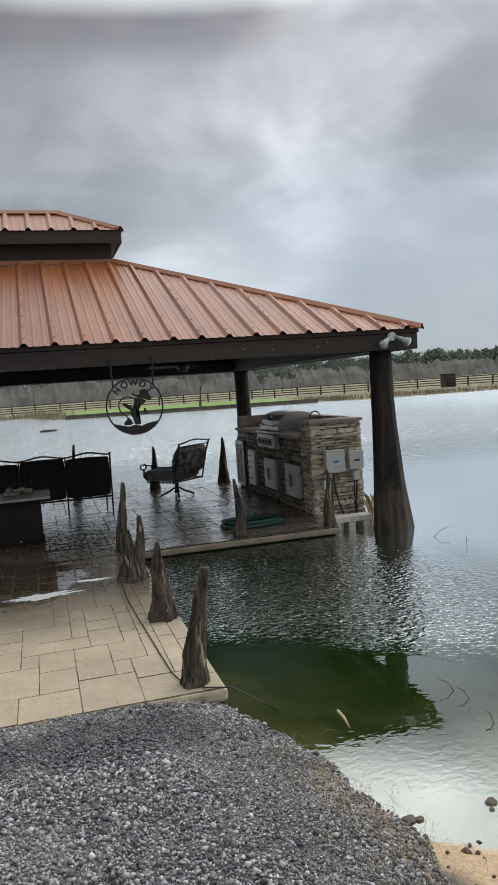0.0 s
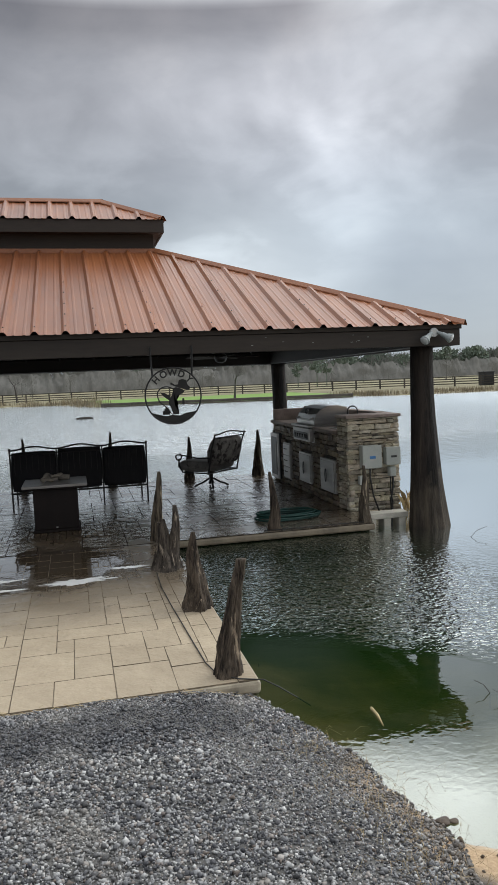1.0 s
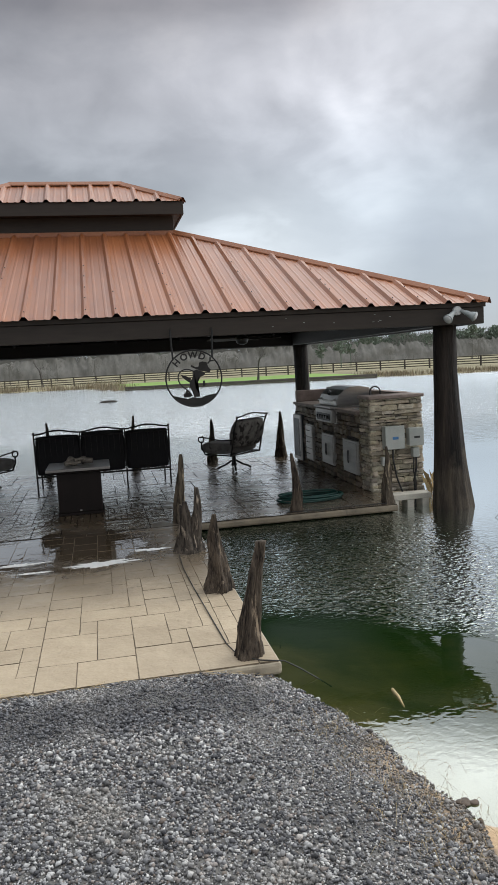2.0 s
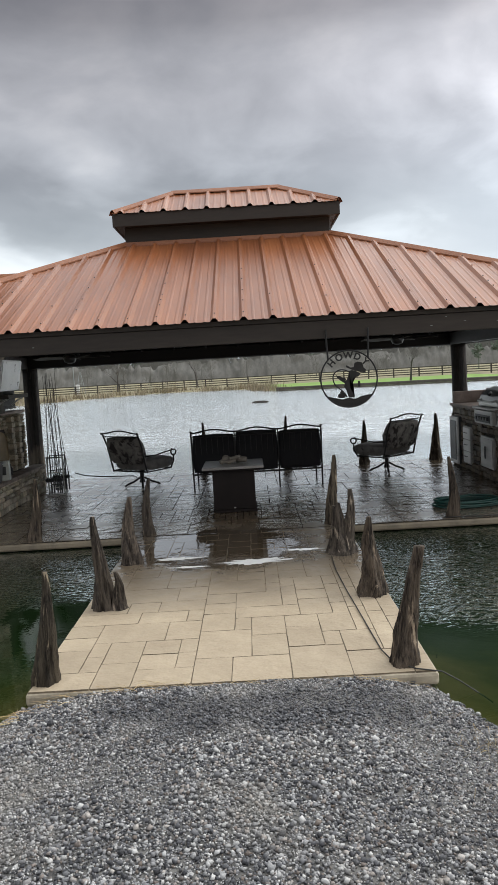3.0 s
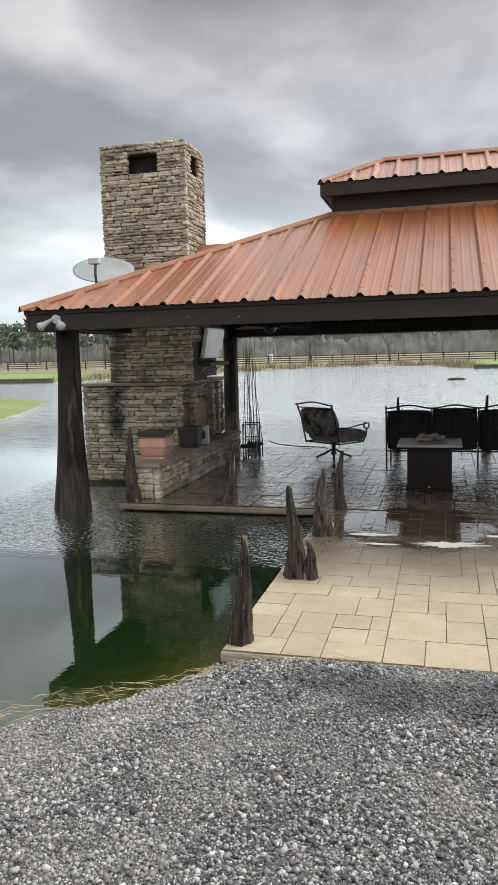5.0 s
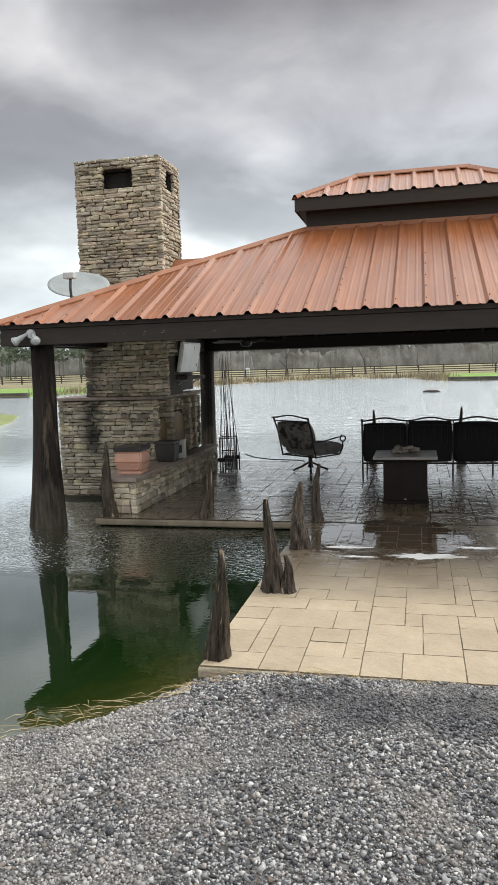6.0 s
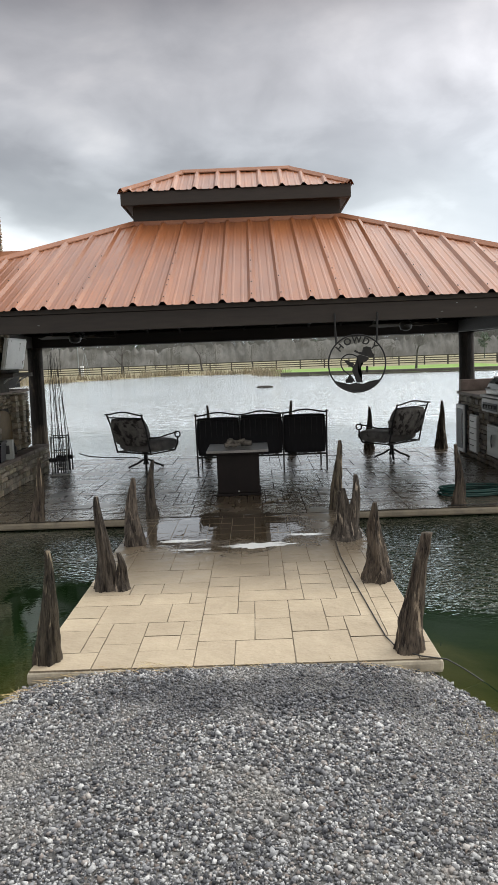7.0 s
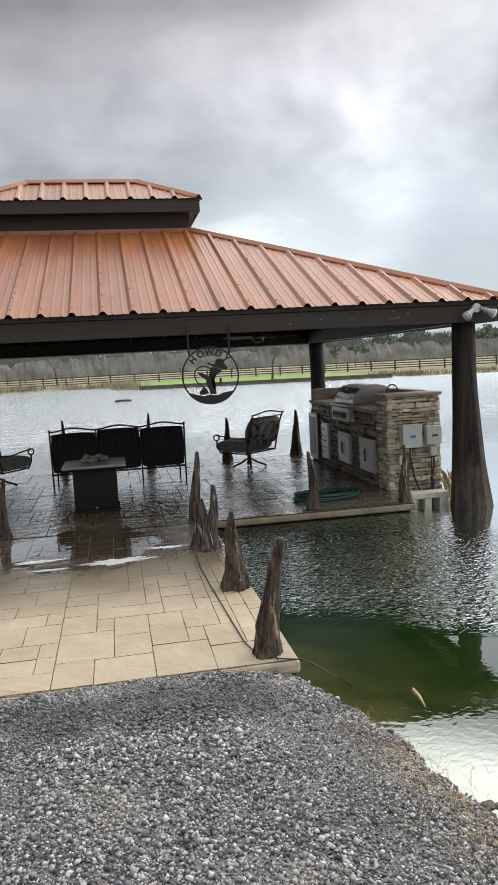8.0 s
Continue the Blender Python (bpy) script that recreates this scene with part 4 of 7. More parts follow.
CEX, CEY0, CEY1, CEZ = 1.635, 6.69, 8.33, 4.15
part("soffit", B(-CEX + 0.02, CEX - 0.02, CEY0 + 0.02, CEY1 - 0.02, 3.965, 3.985), FASCIA, cupola)
for b in ((-CEX, CEX, CEY0, CEY0 + 0.03), (-CEX, CEX, CEY1 - 0.03, CEY1), (-CEX, -CEX + 0.03, CEY0 + 0.032, CEY1 - 0.032), (CEX - 0.03, CEX, CEY0 + 0.032, CEY1 - 0.032)):
    part("cupola_fascia", B(*b, 3.955, CEZ - 0.012, 0.005), FASCIA, cupola)
CRUN, CHALF = (CEY1 - CEY0) / 2, (CEY1 - CEY0) / 2
cm = (CEY0 + CEY1) / 2
for m, half in ((Matrix.Translation((0, CEY0, 0)), CEX), (Matrix.Translation((0, CEY1, 0)) @ pose(0, 0, 0, 0, 0, 180), CEX),
                (Matrix.Translation((-CEX, cm, 0)) @ pose(0, 0, 0, 0, 0, -90), CHALF), (Matrix.Translation((CEX, cm, 0)) @ pose(0, 0, 0, 0, 0, 90), CHALF)):
    part("cupola_roof", roof_slope(half, CRUN, CEZ, m, 0.5, 0.31, 0.03, 0.04), COPPER, cupola, "copper coloured ribbed steel roofing")
for sx in (-1, 1):
    for ye in (CEY0, CEY1):
        part("cupola_hip_cap", hip_cap((sx * CEX, ye, CEZ - 0.01), (sx * (CEX - CRUN), cm, CEZ + CRUN * 0.5), 0.07, 0.04), COPPER_TRIM, cupola)
part("cupola_ridge_cap", hip_cap((-CEX + CRUN, cm, CEZ + CRUN * 0.5), (CEX - CRUN, cm, CEZ + CRUN * 0.5), 0.07, 0.04), COPPER_TRIM, cupola)
for b in ((-CX0 - 0.03, CX0 + 0.03, CY0 - 0.06, CY0), (-CX0 - 0.03, CX0 + 0.03, CY1, CY1 + 0.06)):
    part("flashing", B(*b, CZ - 0.045, CZ + 0.035, 0.008), COPPER_TRIM, cupola, "bent copper coloured flashing")


def trunk_post(at, r_top, r_low, height, sink, seed, flutes, bend=0.0):
    """A whole cypress trunk with a buttressed foot."""
    r = random.Random(seed)
    bm = bmesh.new()
    n, rows = 72, 40
    ph = [r.uniform(0, 6.28) for _ in range(4)]
    rings = []
    for i in range(rows + 1):
        u = i / rows
        z = -sink + (height + sink) * u
        base = r_top + (r_low - r_top) * max(0.0, 1 - u / 0.9) ** 1.9
        amp = flutes * max(0.0, 1 - u / 0.8) ** 1.2 + 0.012
        ring = []
        for j in range(n):
            a = 6.2832 * j / n
            f = 1 + amp * (math.sin(5 * a + ph[0]) * 0.6 + math.sin(8 * a + ph[1]) * 0.4) + 0.03 * noise.noise((math.cos(a) * 2, math.sin(a) * 2, z * 1.5 + seed)) + 0.04 * noise.noise((math.cos(a) * 9, math.sin(a) * 9, z * 1.2 + seed)) + 0.02 * noise.noise((math.cos(a) * 20, math.sin(a) * 20, z * 4 + seed))
            lean = bend * min(1.0, u * 1.2) + 0.01 * math.sin(z * 1.3 + ph[2])
            ring.append(bm.verts.new((base * f * math.cos(a) + lean, base * f * math.sin(a), z)))
        rings.append(ring)
    for a, b in zip(rings, rings[1:]):
        for j in range(n):
            bm.faces.new((a[j], a[(j + 1) % n], b[(j + 1) % n], b[j]))
    bm.faces.new(rings[-1])
    bmesh.ops.translate(bm, vec=at, verts=bm.verts)
    return bm


for at, rt, rl, fl, sd, bd in (((-4.41, 4.05, 0), 0.135, 0.36, 0.10, 3, 0.11), ((4.45, 4.06, 0), 0.135, 0.42, 0.14, 5, -0.13), ((-4.32, 11.1, 0), 0.15, 0.2, 0.05, 7, 0.0), ((4.52, 11.1, 0), 0.15, 0.22, 0.05, 9, 0.0)):
    part("trunk_post", trunk_post(at, rt, rl, 2.095, 1.3, sd, fl, bd), BARK, pavilion, "dark stained cypress trunk post with a flared foot", True)

# ---------------------------------------------------------------- stonework
STONES = {}
stone_rng = random.Random(21)


def stone_mesh(lc, hc, variant, tone):
    """A split ledge stone, one unit long, deep and high by class, face to minus y."""
    key = (lc, hc, variant, tone.name)
    if key not in STONES:
        r = random.Random(lc * 97 + hc * 13 + variant)
        bm = bmesh.new()
        L, Hh, D = lc / 100, hc / 1000, 0.07
        xs = [-L / 2, -L / 2 + 0.014, -L / 6 + r.uniform(-0.02, 0.02), L / 6 + r.uniform(-0.02, 0.02), L / 2 - 0.014, L / 2]
        zs = [-Hh / 2, -Hh / 2 + 0.013, r.uniform(-0.008, 0.008), Hh / 2 - 0.013, Hh / 2]
        cut_l, cut_r = r.uniform(-0.012, 0.012), r.uniform(-0.012, 0.012)
        grid = []
        for j, z in enumerate(zs):
            row = []
            for i, x in enumerate(xs):
                side, flat = i in (0, 5), j in (0, 4)
                y = (0.018 if side and flat else 0.010 if side or flat else 0.0) + r.uniform(-0.005, 0.005)
                bow = 0.004 * math.sin(i * 1.3 + variant * 2) if flat else 0.0
                pull = 0.92 if side and flat else 1.0
                slant = (cut_l if i < 2 else cut_r if i > 3 else 0) * z / Hh * 2
                row.append(bm.verts.new((x * (0.97 if side and flat else 1) + slant + r.uniform(-0.006, 0.006), y, z * pull + bow + r.uniform(-0.004, 0.004))))
            grid.append(row)
        for j in range(4):
            for i in range(5):
                bm.faces.new((grid[j][i], grid[j][i + 1], grid[j + 1][i + 1], grid[j + 1][i]))
        ring = grid[0] + [grid[j][5] for j in range(1, 5)] + grid[4][-2::-1] + [grid[j][0] for j in range(3, 0, -1)]
        back = [bm.verts.new((v.co.x, D, v.co.z)) for v in ring]
        for i in range(len(ring)):
            bm.faces.new((ring[i], back[i], back[(i + 1) % len(ring)], ring[(i + 1) % len(ring)]))
        STONES[key] = mesh_of("ledge_stone", bm, tone)
    return STONES[key]


def lay_stones(owner, m, width, z0, z1, holes=(), singly=True, course=(36, 44, 52, 62, 76), tone=STONE):
    """Courses of split stone on a wall face: m takes x = along, -y = outwards, z = up into the owner's space."""
    rest = None if singly else bmesh.new()
    z = z0
    while z < z1 - 0.02:
        hc = stone_rng.choice(course)
        h = hc / 1000
        if z + h > z1:
            h = z1 - z
        x = 0.0
        cut = sorted({e for a, b, c, d in holes if c < z + h / 2 < d for e in (a, b)} | {width})
        while x < width - 0.01:
            lc = stone_rng.choice((9, 13, 17, 22, 28, 34, 22, 17, 13))
            x_a, stop = x, next(e for e in cut if e > x + 0.005)
            x_b = x + lc / 100
            x = x_b = stop if stop - x_b < 0.07 else x_b
            l = x_b - x_a
            if l < 0.012 or any(a < (x_a + x_b) / 2 < b and c < z + h / 2 < d for a, b, c, d in holes):
                continue
            me = stone_mesh(lc, hc, stone_rng.randrange(3), tone)
            jut = stone_rng.uniform(-0.016, 0.010)
            place = m @ Matrix.Translation(((x_a + x_b) / 2, -0.022 + jut, z + h / 2)) @ pose(0, 0, 0, stone_rng.uniform(-4, 4), stone_rng.uniform(-1.2, 1.2), stone_rng.uniform(-2.5, 2.5)) @ Matrix.Diagonal(((l - 0.006) / (lc / 100), 1, (h - 0.006) / (hc / 1000), 1))
            if singly:
                ob = new("ledge_stone", me)
                ob.parent = owner
                ob.matrix_basis = place
            else:
                k = len(rest.verts)
                rest.from_mesh(me)
                rest.verts.ensure_lookup_table()
                for v in rest.verts[k:]:
                    v.co = place @ v.co
        z += h
    if not singly:
        tagged(part("stone_facing", rest, STONE_FIELD, owner), kind="stuff")


STONE_FIELD = mat("ledge_stone_field", (0.20, 0.17, 0.125), (0.43, 0.38, 0.29), (0.7, 0.9), 0, 9, 70, 0.9, 0.012, island=0.34, stain=(0.09, 0.08, 0.065), stain_scale=1.6, stain_at=(0.58, 0.72))


def face_front(x, y):
    return Matrix.Translation((x, y, 0))


def face_right(x, y):
    return Matrix.Translation((x, y, 0)) @ pose(0, 0, 0, 0, 0, 90)


def face_left(x, y):
    return Matrix.Translation((x, y, 0)) @ pose(0, 0, 0, 0, 0, -90)


def face_back(x, y):
    return Matrix.Translation((x, y, 0)) @ pose(0, 0, 0, 0, 0, 180)


# fireplace and chimney
fireplace = thing("fireplace", (0, 0, 0), "outdoor fireplace and tall chimney of stacked tan ledge stone", "fireplace")
FX0, FX1, FY0, FY1 = -5.16, -3.58, 5.97, 8.10
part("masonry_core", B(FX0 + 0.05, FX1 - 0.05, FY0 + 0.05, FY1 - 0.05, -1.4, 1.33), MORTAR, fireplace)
part("ledge_cap", B(FX0 - 0.03, FX1 + 0.01, FY0 - 0.04, FY1 + 0.02, 1.33, 1.375, 0.01), CAPSTONE, fireplace, "thin flagstone ledge")
UX0, UX1, UY0, UY1 = -4.70, -3.41, 5.98, 6.86
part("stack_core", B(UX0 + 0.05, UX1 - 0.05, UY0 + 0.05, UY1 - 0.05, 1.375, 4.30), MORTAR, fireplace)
for a, b in ((UX0 + 0.05, -4.30), (-3.85, UX1 - 0.05)):
    for c, d in ((UY0 + 0.05, UY0 + 0.27), (UY1 - 0.27, UY1 - 0.05)):
        part("chimney_pier", B(a, b, c, d, 4.30, 4.60), DARK_RECESS, fireplace)
part("chimney_lid", B(UX0 + 0.03, UX1 - 0.03, UY0 + 0.03, UY1 - 0.03, 4.60, 4.72, 0.01), MORTAR, fireplace)
# block made large enough to close the see-through chimney openings
part("chimney_liner", B(UX0 + 0.24, UX1 - 0.24, UY0 + 0.2, UY1 - 0.2, 4.30, 4.58), DARK_RECESS, fireplace)
HOLE = (UX0 - UX0 + 0.42, 0.87, 4.31, 4.58)
lay_stones(fireplace, face_front(FX0, FY0 + 0.03), FX1 - FX0, -0.34, 1.33)
lay_stones(fireplace, face_front(UX0, UY0 + 0.03), UX1 - UX0, 1.38, 4.74, (HOLE,))
lay_stones(fireplace, face_right(UX1 - 0.03, UY0), UY1 - UY0, 1.95, 4.74, ((0.30, 0.62, 4.31, 4.58),), singly=False)
lay_stones(fireplace, face_left(UX0 + 0.03, UY1), UY1 - UY0, 2.3, 4.74, ((0.30, 0.62, 4.31, 4.58),), singly=False)
lay_stones(fireplace, face_back(UX1, UY1 - 0.03), UX1 - UX0, 2.3, 4.74, (HOLE,), singly=False)
lay_stones(fireplace, face_right(FX1 - 0.03, FY0), FY1 - FY0, 0.44, 1.33, ((0.06, 0.38, 0.6, 1.05), (0.52, 1.24, 0.44, 1.12), (1.70, 2.05, 0.44, 1.12)), singly=False)
lay_stones(fireplace, face_left(FX0 + 0.03, FY1), FY1 - FY0, -0.3, 1.33, singly=False)


def arch(y0, y1, z0, z1, x0, x1, n=10):
    """An arched plate standing across x."""
    bm = bmesh.new()
    r = (y1 - y0) / 2
    pts = [(y0, z0), (y1, z0)] + [((y0 + y1) / 2 + r * math.cos(math.pi * i / n), z1 - r * 0.6 + r * 0.6 * math.sin(math.pi * i / n)) for i in range(n + 1)]
    a = [bm.verts.new((x0, y, z)) for y, z in pts]
    b = [bm.verts.new((x1, y, z)) for y, z in pts]
    bm.faces.new(a)
    bm.faces.new(b[::-1])
    for i in range(len(pts)):
        bm.faces.new((a[i], a[(i + 1) % len(pts)], b[(i + 1) % len(pts)], b[i]))
    return bm


part("fire_panel", arch(6.50, 7.20, 0.45, 1.10, FX1 - 0.05, FX1 - 0.012), OCHRE, fireplace, "ochre metal panel closing an arched firebox")
# a dark opening painted as a near-black plate, with no depth behind it
part("wood_niche", arch(7.68, 8.02, 0.45, 1.10, FX1 - 0.05, FX1 - 0.03), DARK_RECESS, fireplace, "flat near-black arched plate, a niche's shade put into its colour")
for y in (6.40, 7.30, 7.60):
    bm = bmesh.new()
    for i in range(10):
        box(bm, FX1 - 0.02 + rng.uniform(-0.01, 0.01), FX1 + 0.07 + rng.uniform(-0.015, 0.015), y - 0.07 + rng.uniform(-0.015, 0.01), y + 0.07 + rng.uniform(-0.01, 0.015), 0.45 + i * 0.085, 0.45 + i * 0.085 + 0.078, 0.01)
    tagged(part("stone_pier", bm, STONE_FIELD, fireplace, "stacked stone pier beside the firebox"), kind="stuff")
# metal saddle where the chimney leaves the roof
bm = bmesh.new()
vs = [bm.verts.new(p) for p in ((UX1 - 0.02, 6.02, 2.86), (UX1 - 0.02, 6.50, 3.36), (-2.30, 6.50, 3.36), (UX1 - 0.02, 6.98, 2.86), (-2.30, 6.46, 3.30), (-2.30, 6.54, 3.30))]
for q in ((0, 4, 2, 1), (1, 2, 5, 3), (0, 1, 3), (4, 5, 2), (0, 3, 5, 4)):
    bm.faces.new([vs[j] for j in q])
part("roof_saddle", bm, COPPER_TRIM, fireplace, "bent steel saddle behind the chimney")

# near-black block set where a dark band lies below the stone
part("footing", B(FX0 - 0.06, -3.80, FY0 - 0.42, FY0 + 0.02, -1.4, LEVEL + 0.012, 0.02), NEAR_BLACK_FOOTING, fireplace, "near-black footing ledge at the waterline")
part("side_niche", arch(6.04, 6.34, 0.60, 1.04, FX1 - 0.05, FX1 - 0.012), OCHRE, fireplace, "small ochre panel in an arched niche")

# hearth bench
hearth = thing("hearth_bench", (0, 0, 0), "low stone hearth bench with flagstone top along the fireplace", "bench")
HX1, HY0, HY1, HZ = -3.29, 4.28, 8.05, 0.45
part("bench_core", B(-3.68, HX1 - 0.05, HY0 + 0.05, FY0 - 0.02, -0.1, 0.39), MORTAR, hearth)
part("bench_core", B(FX1 + 0.03, HX1 - 0.05, FY0 - 0.02, HY1 - 0.05, -0.1, 0.39), MORTAR, hearth)
lay_stones(hearth, face_front(-3.72, HY0 + 0.03), HX1 + 3.72, 0.0, 0.395, course=(60, 72, 88, 100))
lay_stones(hearth, face_right(HX1 - 0.03, HY0), HY1 - HY0, 0.0, 0.395, course=(60, 72, 88, 100))
for a, b in ((HY0 - 0.02, 4.83), (4.835, 5.4), (5.405, 5.93)):
    part("cap_stone", B(-3.73, HX1 + 0.02, a, b, 0.395, HZ, 0.012), CAPSTONE, hearth, "reddish flagstone bench top")
for a, b in ((5.935, 6.55), (6.555, 7.2), (7.205, 7.7), (7.705, HY1)):
    part("cap_stone", B(FX1 + 0.08, HX1 + 0.02, a, b, 0.395, HZ, 0.012), CAPSTONE, hearth, "flagstone bench top")

# outdoor kitchen
kitchen = thing("kitchen_counter", (0, 0, 0), "outdoor kitchen counter faced with stacked stone", "counter")
KX0, KX1, KY0, KY1 = 3.64, 4.38, 5.26, 8.52
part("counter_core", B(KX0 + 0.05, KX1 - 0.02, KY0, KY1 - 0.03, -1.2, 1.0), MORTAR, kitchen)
openings = ((KY1 - 8.50, KY1 - 8.02, 0.05, 0.84), (KY1 - 7.79, KY1 - 7.40, 0.1, 0.72), (KY1 - 6.91, KY1 - 6.31, 0.16, 0.64), (KY1 - 5.90, KY1 - 5.28, 0.16, 0.64), (KY1 - 7.03, KY1 - 6.2, 0.8, 1.05))
lay_stones(kitchen, face_left(KX0 + 0.03, KY1), KY1 - KY0, 0.0, 1.0, openings, course=(60, 72, 88), tone=SHADED_STONE)
for a, b in ((KY0 + 0.01, 6.17), (7.05, KY1)):
    part("worktop", B(KX0 - 0.03, KX1, a, b, 1.0, 1.045, 0.008), CAPSTONE, kitchen, "brown flagstone worktop")
part("splashback", B(4.24, KX1, KY0 + 0.01, KY1, 1.046, 1.27, 0.01), CAPSTONE, kitchen, "raised brown stone splashback")
part("end_splashback", B(3.66, 4.238, KY1 - 0.1, KY1, 1.046, 1.24, 0.01), CAPSTONE, kitchen, "raised brown stone end")

end_wall = thing("end_wall", (0, 0, 0), "raised end wall of stacked ledge stone with a flagstone cap", "wall")
PX0, PX1, PY0, PY1 = 3.65, 4.38, 4.84, 5.25
part("wall_core", B(PX0 + 0.05, PX1 - 0.05, PY0 + 0.05, PY1 - 0.01, -1.2, 1.22), MORTAR, end_wall)
lay_stones(end_wall, face_front(PX0, PY0 + 0.03), PX1 - PX0, -0.26, 1.22)
lay_stones(end_wall, face_left(PX0 + 0.03, PY1), PY1 - PY0, 0.0, 1.22)
lay_stones(end_wall, face_right(PX1 - 0.03, PY0), PY1 - PY0, -0.26, 1.22)
part("cap_stone", B(PX0 - 0.02, PX1 + 0.02, PY0 - 0.02, PY1 + 0.005, 1.22, 1.26, 0.008), CAPSTONE, end_wall, "thin flagstone cap")


def steel_door(y0, y1, z0, z1, handle="oval"):
    """A stainless access door let into the counter, handle on its face."""
    d = thing("access_door", (KX0 - 0.018, (y0 + y1) / 2, z0), "brushed stainless access door in the stone counter", "door", group="counter doors")
    h, w = z1 - z0, y1 - y0
    part("door_surround", B(0, 0.05, -w / 2, w / 2, 0, h, 0.004), STEEL, d)
    leaf = part("door_leaf", B(-0.012, -0.001, -w / 2 + 0.03, w / 2 - 0.03, 0.03, h - 0.03, 0.004), STEEL, d)
    pts = [(-0.03, 0.055 * math.cos(a) * 0.5, h * 0.5 + 0.09 * math.sin(a)) for a in np.linspace(0, 2 * math.pi, 18)[:-1]]
    part("handle", S(pts, 0.007, 6, True), DARK_STEEL, leaf, "oval bar handle")
    return d


steel_door(6.32, 6.90, 0.17, 0.63)
steel_door(5.29, 5.89, 0.17, 0.63)
drawers = thing("drawer_unit", (KX0 - 0.018, 7.595, 0.11), "white fronted three drawer unit in the counter", "drawers")
part("drawer_surround", B(0, 0.05, -0.195, 0.195, 0, 0.60, 0.004), STEEL, drawers)
for i in range(3):
    d = part("drawer_front", B(-0.014, -0.001, -0.175, 0.175, 0.02 + i * 0.19, 0.195 + i * 0.19, 0.004), WHITE_PAINT, drawers)
    part("drawer_pull", S([(-0.014, -0.07, 0.12 + i * 0.19), (-0.035, -0.06, 0.12 + i * 0.19), (-0.035, 0.06, 0.12 + i * 0.19), (-0.014, 0.07, 0.12 + i * 0.19)], 0.006, 6), DARK_STEEL, d)
fridge = thing("refrigerator", (KX0 - 0.02, 8.26, 0.04), "small outdoor refrigerator with glass door and white frame", "refrigerator")
part("cabinet", B(0.0, 0.06, -0.235, 0.235, 0, 0.80, 0.006), DARK_STEEL, fridge)
door = part("fridge_door", B(-0.03, -0.001, -0.23, 0.23, 0.01, 0.79, 0.006), WHITE_PAINT, fridge)
part("glass", B(-0.036, -0.031, -0.17, 0.17, 0.07, 0.73, 0.002), DARK_STEEL, door, "dark glass pane")
part("handle", S([(-0.03, -0.2, 0.15), (-0.06, -0.2, 0.18), (-0.06, -0.2, 0.62), (-0.03, -0.2, 0.65)], 0.008, 8), STEEL, door)

grill = thing("gas_grill", (3.62, 6.61, 0.80), "built in stainless gas grill with a closed domed hood", "grill")
body = part("firebox", B(0.02, 0.60, -0.42, 0.42, 0.0, 0.27, 0.01), GRILL_STEEL, grill)
panel = part("control_panel", B(-0.05, 0.018, -0.40, 0.40, 0.02, 0.22, 0.012), STEEL, grill)
part("panel_plate", B(-0.056, -0.051, -0.33, 0.33, 0.05, 0.16, 0.003), BLACK_PLASTIC, panel)
for i in range(5):
    part("knob", S([(-0.056, -0.24 + 0.12 * i, 0.105), (-0.085, -0.24 + 0.12 * i, 0.105)], 0.026, 12), DARK_STEEL, panel)
bm = bmesh.new()
prof = [(0.03, 0.275), (0.03, 0.34), (0.07, 0.43), (0.15, 0.505), (0.26, 0.545), (0.40, 0.55), (0.54, 0.52), (0.58, 0.45), (0.58, 0.275)]
rows = [[bm.verts.new((x, y, z)) for x, z in prof] for y in (-0.44, 0.44)]
for i in range(len(prof)):
    j = (i + 1) % len(prof)
    bm.faces.new((rows[0][i], rows[0][j], rows[1][j], rows[1][i]))
bm.faces.new(rows[0])
bm.faces.new(rows[1][::-1])
bmesh.ops.bevel(bm, geom=[e for e in bm.edges if abs(e.verts[0].co.y - e.verts[1].co.y) < 1e-6], offset=0.012, segments=2, affect="EDGES")
hood = part("hood", bm, GRILL_STEEL, grill, "domed stainless hood", False)
part("hood_handle", S([(0.05, -0.33, 0.37), (-0.01, -0.33, 0.35), (-0.01, 0.33, 0.35), (0.05, 0.33, 0.37)], 0.013, 8), STEEL, hood)
part("thermometer", S([(0.075, 0.0, 0.45), (0.045, 0.0, 0.47)], 0.035, 14), BLACK_PLASTIC, hood, "round dial")
part("front_shelf", B(-0.07, 0.02, -0.43, 0.43, 0.235, 0.27, 0.01), STEEL, grill)

sink = thing("sink", (3.92, 5.62, 1.045), "drop in stainless bar sink with gooseneck faucet", "sink")
bm = bmesh.new()
box(bm, -0.17, 0.17, -0.2, 0.2, 0.0, 0.012, 0.004)
part("rim", bm, STEEL, sink)
part("basin", B(-0.14, 0.14, -0.16, 0.16, 0.0125, 0.016), DARK_STEEL, sink)
part("faucet", S([(0.12, -0.18, 0.012), (0.12, -0.18, 0.24)] + [(0.12 - 0.075 + 0.075 * math.cos(a), -0.18, 0.24 + 0.075 * math.sin(a)) for a in np.linspace(0.2, 2.9, 9)] + [(-0.03, -0.18, 0.20)], 0.010, 8), DARK_STEEL, sink, "curved dark faucet")


